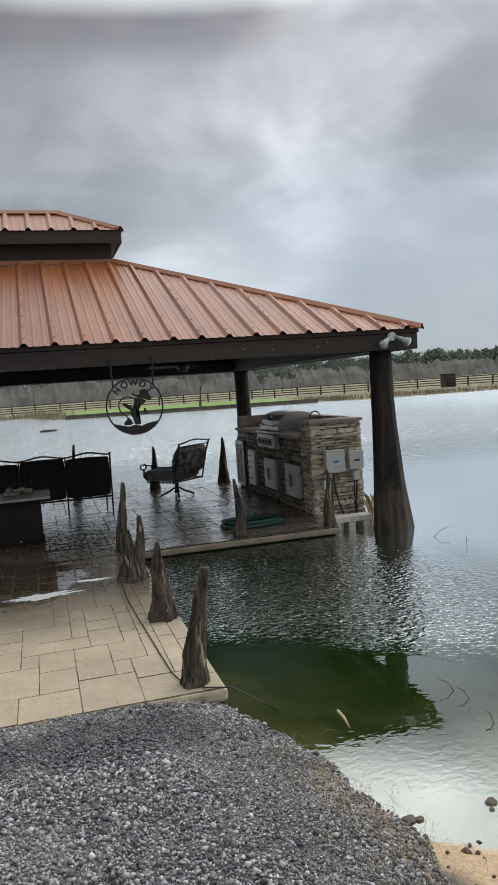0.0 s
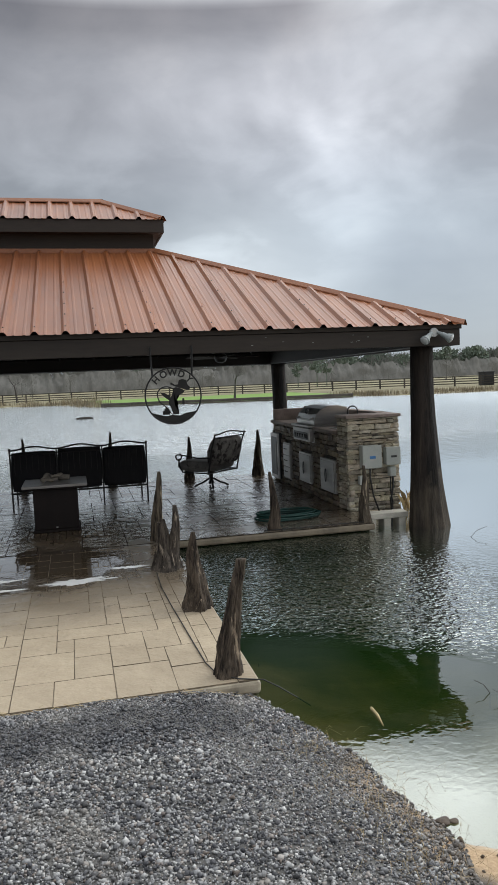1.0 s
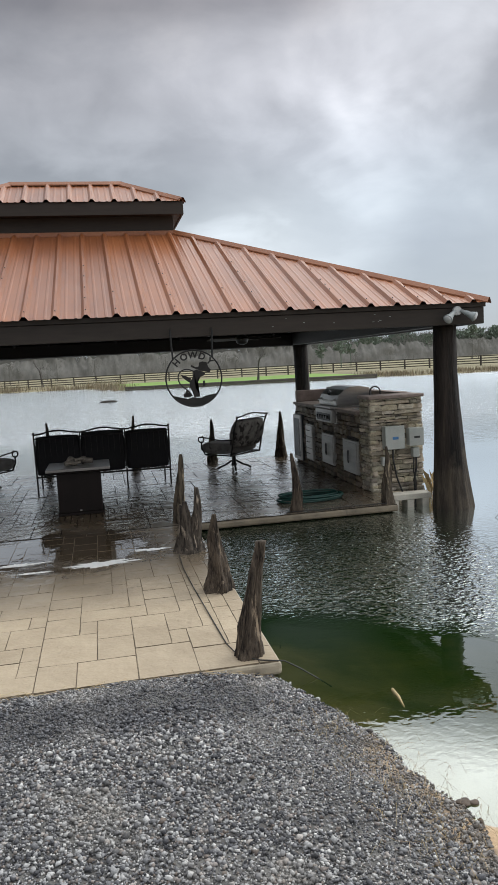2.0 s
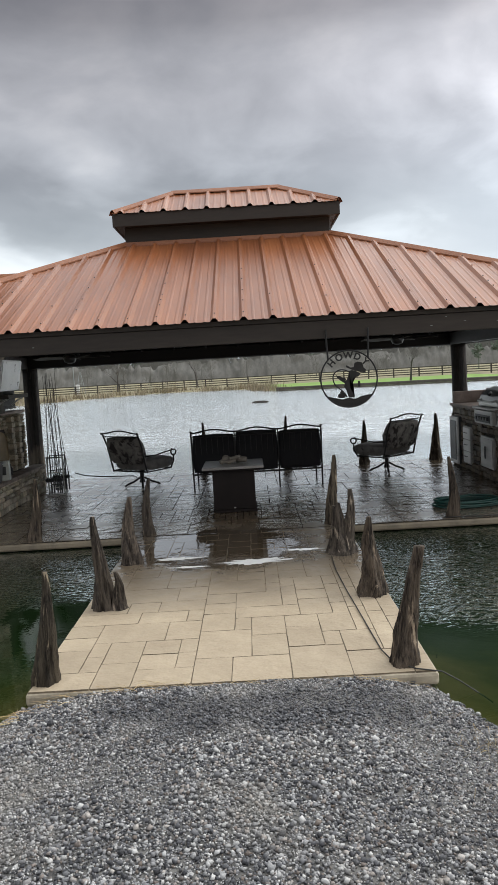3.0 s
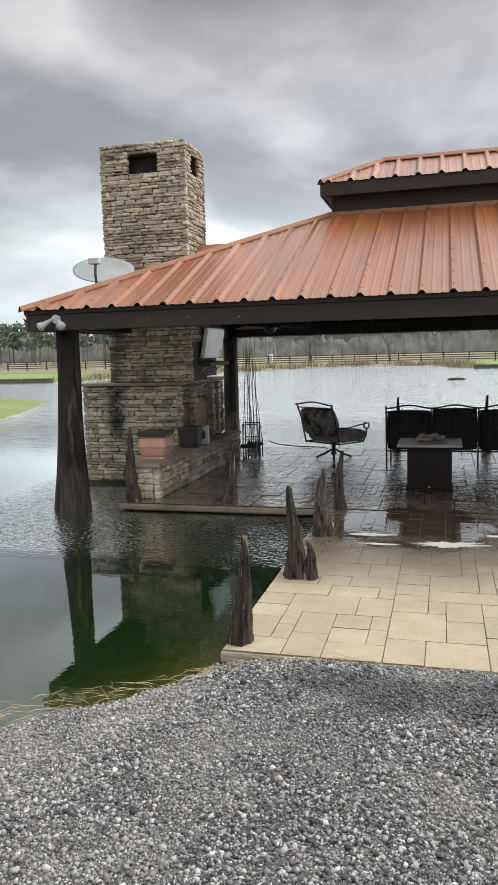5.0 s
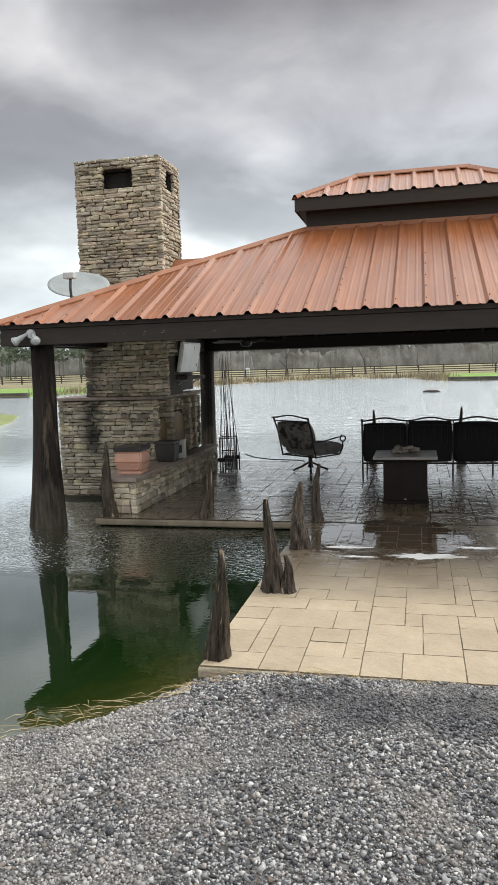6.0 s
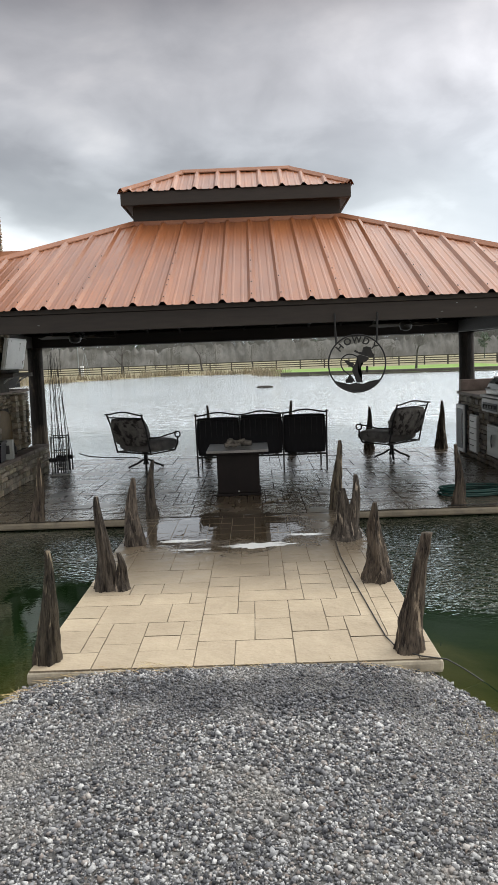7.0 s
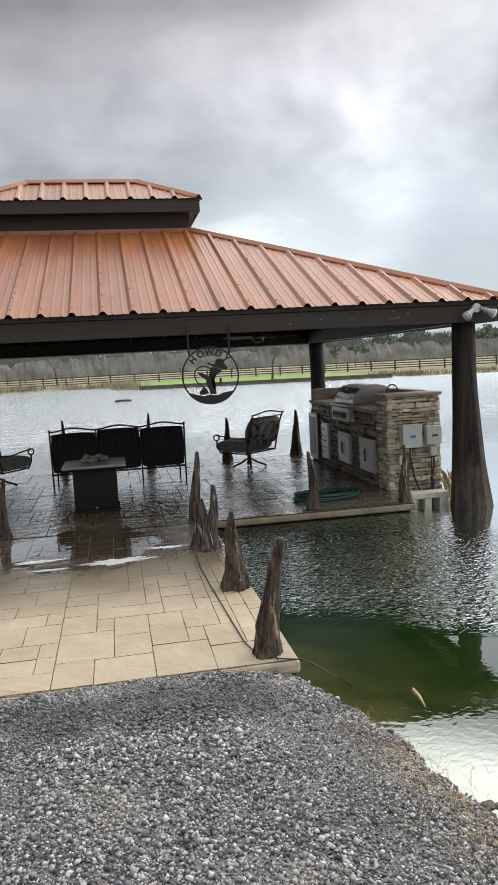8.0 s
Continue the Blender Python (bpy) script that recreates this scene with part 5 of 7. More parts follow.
def utility_box(x0, x1, z0, z1, depth, label, cover=True, plate=None):
    d = thing("utility_box", ((x0 + x1) / 2, PY0 - 0.03, z0), label, "utility box", group="boxes on the end wall")
    h, w = z1 - z0, x1 - x0
    part("case", B(-w / 2, w / 2, -depth, 0.02, 0, h, 0.01), GREY_PLASTIC, d)
    if cover:
        lid = part("lid", B(-w / 2 - 0.006, w / 2 + 0.006, -depth - 0.014, -depth - 0.001, -0.004, h + 0.006, 0.006), GREY_PLASTIC, d)
        if plate:
            part("label_plate", B(-0.035, 0.045, -depth - 0.018, -depth - 0.0145, h * 0.42, h * 0.54, 0.001), plate, lid, "small plate with unreadable bars")
    return d


utility_box(3.80, 4.05, 0.575, 0.865, 0.11, "grey plastic timer box with a blue label", plate=LABEL_BLUE)
utility_box(4.135, 4.325, 0.60, 0.825, 0.09, "grey plastic switch box with a dark label", plate=DARK_STEEL)
utility_box(4.19, 4.28, 0.44, 0.565, 0.07, "small grey outlet box", cover=False)
utility_box(3.77, 3.85, 0.36, 0.47, 0.06, "small white round edged outlet box", cover=True)
conduit = thing("conduit", (0, PY0 - 0.05, 0), "dark electrical conduits down the stone wall", "conduit")
part("pipe", S([(3.93, 0, 0.575), (3.93, 0, 0.44), (3.97, 0, 0.2), (4.06, 0, -0.05), (4.08, 0, -0.25)], 0.012, 8), CABLE, conduit)
part("pipe", S([(4.25, 0, 0.44), (4.25, 0, 0.3), (4.215, 0, 0.12), (4.23, 0, -0.1), (4.25, 0, -0.25)], 0.014, 8), CABLE, conduit)
part("pipe", S([(4.22, 0, 0.44), (4.21, 0, 0.25), (4.24, 0, 0.1), (4.22, 0, -0.22)], 0.010, 8), CABLE, conduit)

block = thing("concrete_block", (3.92, 4.33, -0.225), "pale two cell concrete block standing in the shallows", "block")
bm = bmesh.new()
box(bm, -0.27, 0.27, -0.1, 0.1, 0.22, 0.29, 0.008)
for a, b in ((-0.25, -0.16), (-0.05, 0.04), (0.15, 0.24)):
    box(bm, a, b, -0.095, 0.095, -0.2, 0.219, 0.006)
part("block_body", bm, BLOCK, block)

# ---------------------------------------------------------------- cypress knees set on the paving


def knee_mesh(height, r, seed, lean=0.0, hook=0.0, stub=None, slim=0.80):
    """A weathered cypress knee: fluted, crooked spike with a broad foot; stub adds a short second spike."""
    q = random.Random(seed)
    bm = bmesh.new()
    spikes = [(0.0, 0.0, height, r, lean)] + (stub or [])
    for sx, sy, h, rad, ln in spikes:
        rad *= slim if hook < 0.05 else 0.66
        n, rows = 64, 56
        ph = [q.uniform(0, 6.28) for _ in range(6)]
        k1, k2, power = q.choice((3, 4, 5)), q.choice((7, 9, 11)), q.uniform(0.74, 1.05) if hook < 0.05 else 1.25
        rings = []
        for i in range(rows + 1):
            u = i / rows
            z = -0.012 + h * u
            base = rad * (0.78 * (1 - u) ** power + 0.13 * (1 - u) ** 6) + (0.015 if hook < 0.05 else 0.030)
            cx = sx + ln * u + 0.016 * math.sin(4.5 * u + ph[2]) + hook * max(0.0, u - 0.75) * 1.6
            cy = sy + 0.014 * math.sin(5.2 * u + ph[3])
            ring = []
            for j in range(n):
                a = 6.2832 * j / n
                twist = a + 0.5 * u
                f = 1 + (0.07 * (1 - u) + 0.08) * (0.6 * math.sin(k1 * twist + ph[0]) + 0.4 * math.sin(k2 * twist + ph[1]))
                f += 0.16 * noise.noise((math.cos(a) * 3 + seed, math.sin(a) * 3, z * 6)) + 0.20 * noise.noise((math.cos(a) * 7 + seed, math.sin(a) * 7, z * 3.5)) + 0.13 * noise.noise((math.cos(a) * 16 + seed, math.sin(a) * 16, z * 9)) + 0.08 * noise.noise((math.cos(a) * 30 + seed, math.sin(a) * 30, z * 26))
                ring.append(bm.verts.new((cx + base * f * math.cos(a), cy + base * f * math.sin(a), z)))
            rings.append(ring)
        for a, b in zip(rings, rings[1:]):
            for j in range(n):
                bm.faces.new((a[j], a[(j + 1) % n], b[(j + 1) % n], b[j]))
        bm.faces.new(rings[-1])
        bm.faces.new(rings[0][::-1])
    return bm


KNEES = [  # x, y, height, foot radius, seed, lean, hook, stub
    (-1.105, 0.14, 0.69, 0.088, 1, 0.03, 0.0, None), (-1.05, 1.50, 0.75, 0.095, 2, 0.0, -0.02, [(0.155, -0.02, 0.31, 0.065, -0.03)]),
    (-1.05, 2.89, 0.66, 0.125, 3, 0.02, 0.0, None), (-1.06, 4.16, 0.66, 0.075, 4, 0.04, 0.0, None), (-2.36, 4.22, 0.72, 0.10, 5, 0.04, 0.02, None),
    (-3.60, 4.19, 0.92, 0.10, 6, -0.02, -0.02, None), (1.045, 0.14, 0.72, 0.098, 7, 0.05, 0.09, None), (1.05, 1.53, 0.62, 0.135, 8, 0.03, 0.0, None),
    (0.99, 2.84, 0.50, 0.165, 9, 0.0, 0.0, [(0.065, -0.02, 0.63, 0.09, 0.035), (-0.045, 0.02, 0.47, 0.10, 0.0)]), (1.06, 4.16, 0.80, 0.085, 10, 0.03, 0.0, None),
    (2.45, 4.20, 0.70, 0.085, 11, -0.02, 0.0, None), (3.60, 4.16, 0.70, 0.09, 12, -0.03, 0.0, None),
    (2.20, 9.12, 0.80, 0.115, 13, 0.0, 0.0, None), (3.52, 9.15, 0.86, 0.14, 14, -0.02, 0.0, None), (-0.70, 9.12, 0.93, 0.085, 15, 0.0, 0.0, None), (0.80, 9.12, 0.96, 0.085, 16, 0.0, 0.0, None)]
for x, y, h, r, sd, ln, hk, st in KNEES:
    single("cypress_knee", knee_mesh(h, r, sd, ln, hk, st), KNEE, "weathered grey brown cypress knee standing on the paving" if not st else "weathered cypress knee with several spikes standing on the paving", "wood post", (x, y, 0), 0, "cypress knees along the paving", smooth=True)

# ---------------------------------------------------------------- furniture


def wave_rail(x0, x1, y, z, rise, n=24, humps=1):
    return [(x0 + (x1 - x0) * i / n, y, z + rise * math.sin(math.pi * humps * i / n) ** 2 * (1 if humps == 1 else 1)) for i in range(n + 1)]


sofa = thing("patio_sofa", (0.25, 7.09, 0), "black wrought iron three seat patio sofa with black cushions", "sofa", 0.8)
bm = bmesh.new()
SW = 0.99
for sx in (-1, 1):
    part("back_post", S([(sx * SW, 0.02, 0.0), (sx * SW, 0.0, 0.36), (sx * SW, -0.03, 0.60), (sx * SW, -0.08, 0.905)], 0.013, 8), IRON, sofa)
    part("front_leg", S([(sx * (SW - 0.03), 0.62, 0.0), (sx * (SW - 0.03), 0.62, 0.36), (sx * (SW - 0.03), 0.60, 0.56)], 0.013, 8), IRON, sofa)
    arm = [(sx * SW, -0.02, 0.57), (sx * SW, 0.2, 0.60), (sx * SW, 0.45, 0.58), (sx * SW, 0.62, 0.565), (sx * SW, 0.68, 0.54), (sx * SW, 0.67, 0.50), (sx * SW, 0.63, 0.50)]
    part("armrest", S(arm, 0.014, 8), IRON, sofa)
    part("back_finial", lathe(bmesh.new(), [(0.008, 0), (0.02, 0.012), (0.02, 0.024), (0.006, 0.036)], 10, (sx * SW, -0.08, 0.895)), IRON, sofa)
for x in (-0.33, 0.33):
    part("back_stile", S([(x, 0.0, 0.25), (x, -0.03, 0.60), (x, -0.078, 0.90)], 0.011, 8), IRON, sofa)
    part("middle_leg", S([(x, 0.02, 0.0), (x, 0.02, 0.16), (x, 0.0, 0.25)], 0.012, 8), IRON, sofa)
for a, b in ((-SW, -0.33), (-0.33, 0.33), (0.33, SW)):
    part("top_rail", S(wave_rail(a, b, -0.08, 0.895, 0.045), 0.012, 8), IRON, sofa)
    part("back_cushion", pillow(bmesh.new(), a + 0.004, b - 0.004, -0.035, 0.10, 0.265, 0.875 + rng.uniform(-0.015, 0.015), 0.14), BLACK_CLOTH, sofa, "black back cushion", True)
    part("seat_cushion", pillow(bmesh.new(), a + 0.015, b - 0.015, 0.07, 0.66, 0.265, 0.44, 0.25), BLACK_CLOTH, sofa, "black seat cushion", True)
part("mid_rail", S([(-SW, -0.06, 0.83), (SW, -0.06, 0.83)], 0.009, 8), IRON, sofa)
part("low_rail", S([(-SW, 0.0, 0.25), (SW, 0.0, 0.25)], 0.014, 8), IRON, sofa)
part("front_rail", S([(-SW + 0.03, 0.62, 0.25), (SW - 0.03, 0.62, 0.25)], 0.014, 8), IRON, sofa)
for i in range(23):
    x = -0.93 + i * 0.0845
    part("back_bar", S([(x, -0.008, 0.25), (x, -0.032, 0.58), (x, -0.064, 0.83)], 0.005, 6), IRON, sofa)
for i in range(9):
    x = -0.88 + i * 0.22
    part("seat_slat", B(x - 0.02, x + 0.02, 0.0, 0.62, 0.252, 0.260), IRON, sofa)
part("hang_tag", B(0.40, 0.44, -0.014, -0.010, 0.37, 0.41), WHITE_PAINT, sofa, "small white tag")


def swivel_chair(at, turn, label):
    """A high backed iron swivel rocker; it faces its own +y."""
    c = thing("swivel_chair", at, label, "chair", turn, "swivel chairs")
    hw = 0.325
    base = part("swivel_base", lathe(bmesh.new(), [(0.045, 0.07), (0.03, 0.12), (0.028, 0.24), (0.05, 0.27), (0.09, 0.275)], 14), IRON, c)
    for i in range(4):
        a = math.radians(45 + 90 * i)
        d = Vector((math.cos(a), math.sin(a), 0))
        part("foot", S([d * 0.03 + Vector((0, 0, 0.15)), d * 0.12 + Vector((0, 0, 0.085)), d * 0.21 + Vector((0, 0, 0.045)), d * 0.245 + Vector((0, 0, 0.016))], 0.016, 8), IRON, base)
    for sx in (-1, 1):
        part("back_post", S([(sx * hw, -0.22, 0.27), (sx * hw, -0.26, 0.45), (sx * (hw + 0.005), -0.30, 0.68), (sx * (hw + 0.01), -0.385, 0.93)], 0.012, 8), IRON, c)
        scroll = [(sx * (hw + 0.03), 0.30 + 0.045 * math.cos(t) * (1 - t / 9), 0.545 + 0.045 * math.sin(t) * (1 - t / 9)) for t in np.linspace(1.6, -4.2, 14)]
        part("armrest", S([(sx * hw, -0.27, 0.54), (sx * (hw + 0.03), -0.08, 0.535), (sx * (hw + 0.03), 0.12, 0.565)] + scroll, 0.011, 8), IRON, c)
        part("arm_post", S([(sx * (hw + 0.005), 0.25, 0.29), (sx * (hw + 0.02), 0.30, 0.40), (sx * (hw + 0.03), 0.285, 0.51)], 0.011, 8), IRON, c)
        part("seat_rail", S([(sx * hw, -0.23, 0.285), (sx * hw, 0.26, 0.285)], 0.012, 8), IRON, c)
    part("top_rail", S(wave_rail(-hw - 0.035, hw + 0.035, -0.388, 0.915, 0.045), 0.012, 8), IRON, c)
    part("upper_rail", S([(-hw, -0.355, 0.865), (hw, -0.355, 0.865)], 0.009, 8), IRON, c)
    part("lower_rail", S([(-hw, -0.262, 0.47), (hw, -0.262, 0.47)], 0.010, 8), IRON, c)
    part("low_rail", S([(-hw, -0.225, 0.285), (hw, -0.225, 0.285)], 0.012, 8), IRON, c)
    part("front_rail", S([(-hw, 0.26, 0.285), (hw, 0.26, 0.285)], 0.012, 8), IRON, c)
    for i in range(6):
        x = -0.22 + i * 0.088
        part("seat_slat", B(x - 0.014, x + 0.014, -0.22, 0.26, 0.286, 0.294), IRON, c)
    part("seat_cushion", pillow(bmesh.new(), -hw + 0.005, hw - 0.005, -0.21, 0.38, 0.295, 0.475, 0.18), SEAT_CLOTH, c, "thick worn grey seat cushion", True)
    bm = pillow(bmesh.new(), -hw + 0.015, hw - 0.015, -0.085, 0.075, 0.0, 0.46, 0.2)
    bmesh.ops.transform(bm, matrix=Matrix.Translation((0, -0.21, 0.41)) @ pose(0, 0, 0, 14, 0, 0), verts=bm.verts)
    part("back_cushion", bm, FLORAL, c, "floral tufted back cushion", True)
    for piece in c.children_recursive:
        piece.data.transform(Matrix.Diagonal((1.17, 1.17, 1.0, 1.0)))
    return c


swivel_chair((-1.66, 7.90, 0), -36, "black iron swivel chair with mottled floral cushions, facing the table")
swivel_chair((2.40, 8.02, 0), 40, "black iron swivel chair with mottled floral cushions, turned towards the lake")

table = thing("fire_table", (-0.075, 5.45, 0), "square dark metal fire table with a grey slate top", "table")
part("column", B(-0.27, 0.27, -0.25, 0.25, 0.03, 0.535, 0.012), TABLE_BASE, table)
part("plinth", B(-0.285, 0.285, -0.265, 0.265, 0.0, 0.032, 0.006), TABLE_BASE, table)
part("apron", B(-0.33, 0.33, -0.31, 0.31, 0.537, 0.565, 0.006), TABLE_BASE, table)
part("tabletop", B(-0.39, 0.39, -0.37, 0.37, 0.566, 0.60, 0.008), TABLE_TOP, table, "grey slate top")
part("latch", B(-0.012, 0.012, -0.262, -0.2505, 0.05, 0.065, 0.002), STEEL, table)
for i, (x, y, L, r, a) in enumerate(((-0.07, -0.05, 0.20, 0.034, 12), (0.07, 0.05, 0.24, 0.044, -25), (0.03, -0.02, 0.20, 0.030, 50), (-0.10, 0.04, 0.10, 0.055, 100))):
    q = random.Random(40 + i)
    pts = [(L * (k / 7 - 0.5), 0.008 * math.sin(k), 0.0) for k in range(8)]
    bm = S(pts, [r * (0.45 + 0.7 * q.random()) for _ in range(8)], 10)
    single("ceramic_log", bm, DRIFT, "grey driftwood like ceramic log on the fire table", "log", (-0.075 + x, 5.45 + y, 0.60 + r + (0.045 if i == 2 else 0.0)), a, "logs on the fire table", smooth=True)

# ---------------------------------------------------------------- hanging sign
sign = thing("hanging_sign", (1.258, 3.722, 1.645), "round black steel cut out sign reading HOWDY, hung from the fascia", "sign")
R = 0.30
part("ring", S([(R * math.cos(a), 0, R * math.sin(a)) for a in np.linspace(0, 2 * math.pi, 64)[:-1]], 0.0085, 8, True), SIGN_IRON, sign)


def plate(points, thick=0.006):
    """A flat cut steel shape from its outline in x and z."""
    bm = bmesh.new()
    a = [bm.verts.new((x, -thick / 2, z)) for x, z in points]
    b = [bm.verts.new((x, thick / 2, z)) for x, z in points]
    bm.faces.new(a)
    bm.faces.new(b[::-1])
    for i in range(len(points)):
        bm.faces.new((a[i], a[(i + 1) % len(points)], b[(i + 1) % len(points)], b[i]))
    bmesh.ops.triangulate(bm, faces=[f for f in bm.faces if len(f.verts) > 4])
    return bm


low = [(R * math.cos(a), R * math.sin(a)) for a in np.linspace(-2.53, -0.61, 16)]
part("ground_shape", plate(low + [(0.12, -0.19), (0.06, -0.215), (-0.02, -0.20), (-0.08, -0.215), (-0.16, -0.195)]), SIGN_IRON, sign)
part("hat_shape", plate([(-0.02, 0.145), (0.02, 0.118), (0.055, 0.12), (0.065, 0.165), (0.10, 0.175), (0.145, 0.165), (0.155, 0.115), (0.185, 0.085), (0.175, 0.055), (0.12, 0.065), (0.03, 0.095), (-0.03, 0.125)]), SIGN_IRON, sign)
part("figure_shape", plate([(0.0, 0.08), (0.03, 0.092), (0.10, 0.068), (0.125, 0.05), (0.10, 0.02), (0.06, 0.012), (0.04, 0.0), (0.03, -0.06), (0.01, -0.10), (0.03, -0.14), (0.055, -0.20), (-0.01, -0.20), (-0.03, -0.13), (-0.055, -0.08), (-0.045, -0.03), (-0.02, 0.0), (-0.005, 0.04)]), SIGN_IRON, sign)
part("wing_shape", plate([(-0.03, -0.0), (-0.09, 0.03), (-0.14, 0.045), (-0.12, 0.01), (-0.085, -0.02), (-0.05, -0.045)]), SIGN_IRON, sign)
part("fish_shape", plate([(0.095, -0.03), (0.115, -0.03), (0.118, -0.085), (0.105, -0.10), (0.09, -0.085)]), SIGN_IRON, sign)
part("lasso", S([(0.0 - 0.0, 0, 0.075)] + [(-0.075 + 0.095 * math.cos(a), 0, 0.015 + 0.085 * math.sin(a) * (1 if a < 3.4 else 1.35)) for a in np.linspace(1.0, 4.3, 18)] + [(-0.06, 0, -0.14), (-0.03, 0, -0.19)], 0.007, 6), SIGN_IRON, sign)
for x, h in ((-0.11, 0.05), (-0.085, 0.085), (-0.06, 0.06)):
    part("cactus_shape", plate([(x - 0.012, -0.20), (x + 0.012, -0.20), (x + 0.02, -0.20 + h * 0.6), (x + 0.004, -0.20 + h), (x - 0.016, -0.20 + h * 0.7)]), SIGN_IRON, sign)
for i, ch in enumerate("HOWDY"):
    a = math.radians(90 + (2 - i) * 23)
    cu = bpy.data.curves.new("letter", "FONT")
    cu.body, cu.size, cu.extrude, cu.align_x, cu.align_y, cu.offset = ch, 0.098, 0.003, "CENTER", "CENTER", 0.003
    tmp = bpy.data.objects.new("letter", cu)
    scene.collection.objects.link(tmp)
    me = bpy.data.meshes.new_from_object(tmp.evaluated_get(bpy.context.evaluated_depsgraph_get()))
    bpy.data.objects.remove(tmp)
    me.materials.clear()
    me.materials.append(SIGN_IRON)
    ob = new("letter", me)
    ob.parent = sign
    ob.matrix_basis = Matrix.Translation((0.246 * math.cos(a), 0, 0.246 * math.sin(a))) @ pose(0, 0, 0, 0, -math.degrees(a) + 90, 0) @ pose(0, 0, 0, 90, 0, 0)
for x in (-0.225, 0.22):
    part("hanger", S([(x, 0.014, 0.52), (x, -0.004, 0.515), (x, -0.004, 0.47), (x * 0.98, 0.0, 0.35), (x * 0.95, 0.0, math.sqrt(R * R - (x * 0.95) ** 2))], 0.011, 6), SIGN_IRON, sign, "flat steel hook")

# ---------------------------------------------------------------- floodlights on the fascia


def floodlight(at, turns):
    f = thing("floodlight", at, "twin headed weathered white security floodlight on the fascia", "lamp", group="floodlights")
    part("cover_plate", S([(0, 0.012, 0), (0, -0.02, 0)], 0.052, 16), LIGHT_GREY, f)
    for side, (yaw, tilt) in zip((-1, 1), turns):
        m = Matrix.Translation((side * 0.035, -0.03, 0.0)) @ pose(0, 0, 0, 0, 0, yaw) @ pose(0, 0, 0, tilt, 0, 0)
        bm = bmesh.new()
        lathe(bm, [(0.018, 0.0), (0.022, 0.05), (0.028, 0.06), (0.032, 0.11), (0.042, 0.13), (0.055, 0.165), (0.058, 0.175), (0.05, 0.178)], 18)
        bmesh.ops.transform(bm, matrix=m, verts=bm.verts)
        head = part("lamp_head", bm, DISH_GREY, f, smooth=True)
        bm = bmesh.new()
        lathe(bm, [(0.049, 0.1785), (0.04, 0.188), (0.02, 0.194)], 18)
        bmesh.ops.transform(bm, matrix=m, verts=bm.verts)
        part("lens", bm, LIGHT_GREY, head, "frosted lens", True)
    return f


floodlight((4.33, EY0 + 0.0, 2.24), ((-62, 124), (50, 118)))
floodlight((-4.27, EY0 + 0.0, 2.215), ((-60, 122), (40, 120)))

# ---------------------------------------------------------------- satellite dish on the roof
dish = thing("satellite_dish", (-4.27, 5.0, 2.52), "grey satellite dish on a mast on the roof", "satellite dish")
bm = bmesh.new()
rings = []
for i in range(9):
    r = 0.358 * i / 8
    rings.append([bm.verts.new((1.12 * r * math.cos(6.2832 * j / 32), 0.9 * r * math.sin(6.2832 * j / 32), 0.28 * r * r)) for j in range(32)] if i else [bm.verts.new((0, 0, 0))])
for j in range(32):
    bm.faces.new((rings[0][0], rings[1][j], rings[1][(j + 1) % 32]))
for a, b in zip(rings[1:], rings[2:]):
    for j in range(32):
        bm.faces.new((a[j], b[j], b[(j + 1) % 32], a[(j + 1) % 32]))
shell = bmesh.ops.extrude_face_region(bm, geom=list(bm.faces))
bmesh.ops.translate(bm, vec=(0, 0, -0.008), verts=[v for v in shell["geom"] if isinstance(v, bmesh.types.BMVert)])
bmesh.ops.transform(bm, matrix=Matrix.Translation((0, 0.05, 0.36)) @ pose(0, 0, 0, 36, 0, 24), verts=bm.verts)
part("reflector", bm, DISH_GREY, dish, "pale grey reflector", True)
part("mast", S([(0.06, 0.12, -0.05), (0.06, 0.12, 0.2), (0.05, 0.09, 0.34)], 0.02, 10), DARK_STEEL, dish)
part("feed_arm", S([(0.05, -0.28, 0.16), (0.05, -0.30, 0.30), (0.05, -0.28, 0.44)], 0.018, 8), DARK_STEEL, dish)
part("receiver", B(-0.03, 0.12, -0.34, -0.24, 0.42, 0.50, 0.012), LIGHT_GREY, dish, "grey receiver head")

# ---------------------------------------------------------------- television enclosure over the hearth
tv = thing("television_cabinet", (-3.50, 6.90, 1.72), "pale grey weatherproof television cabinet tilted above the hearth", "cabinet")
tilt = pose(0, 0, 0, 0, 11, 0)
part("case", B(0.055, 0.10, -0.44, 0.44, 0.0, 0.46, 0.008, tilt), TV_SHELL, tv)
part("front_door", B(0.102, 0.114, -0.42, 0.42, 0.02, 0.44, 0.004, tilt), TV_SHELL, tv)
part("backboard", B(-0.10, -0.02, -0.62, 0.62, -0.3, 0.40, 0.006), DARK_WOOD, tv, "dark timber backing board")
part("shelf", B(-0.02, 0.22, -0.42, 0.52, -0.13, -0.07, 0.006), RAIL_WOOD, tv, "weathered grey shelf")
for y in (-0.3, 0.38):
    part("bracket", S([(0.0, y, -0.24), (0.10, y, -0.16), (0.18, y, -0.13)], 0.012, 6), LIGHT_GREY, tv)

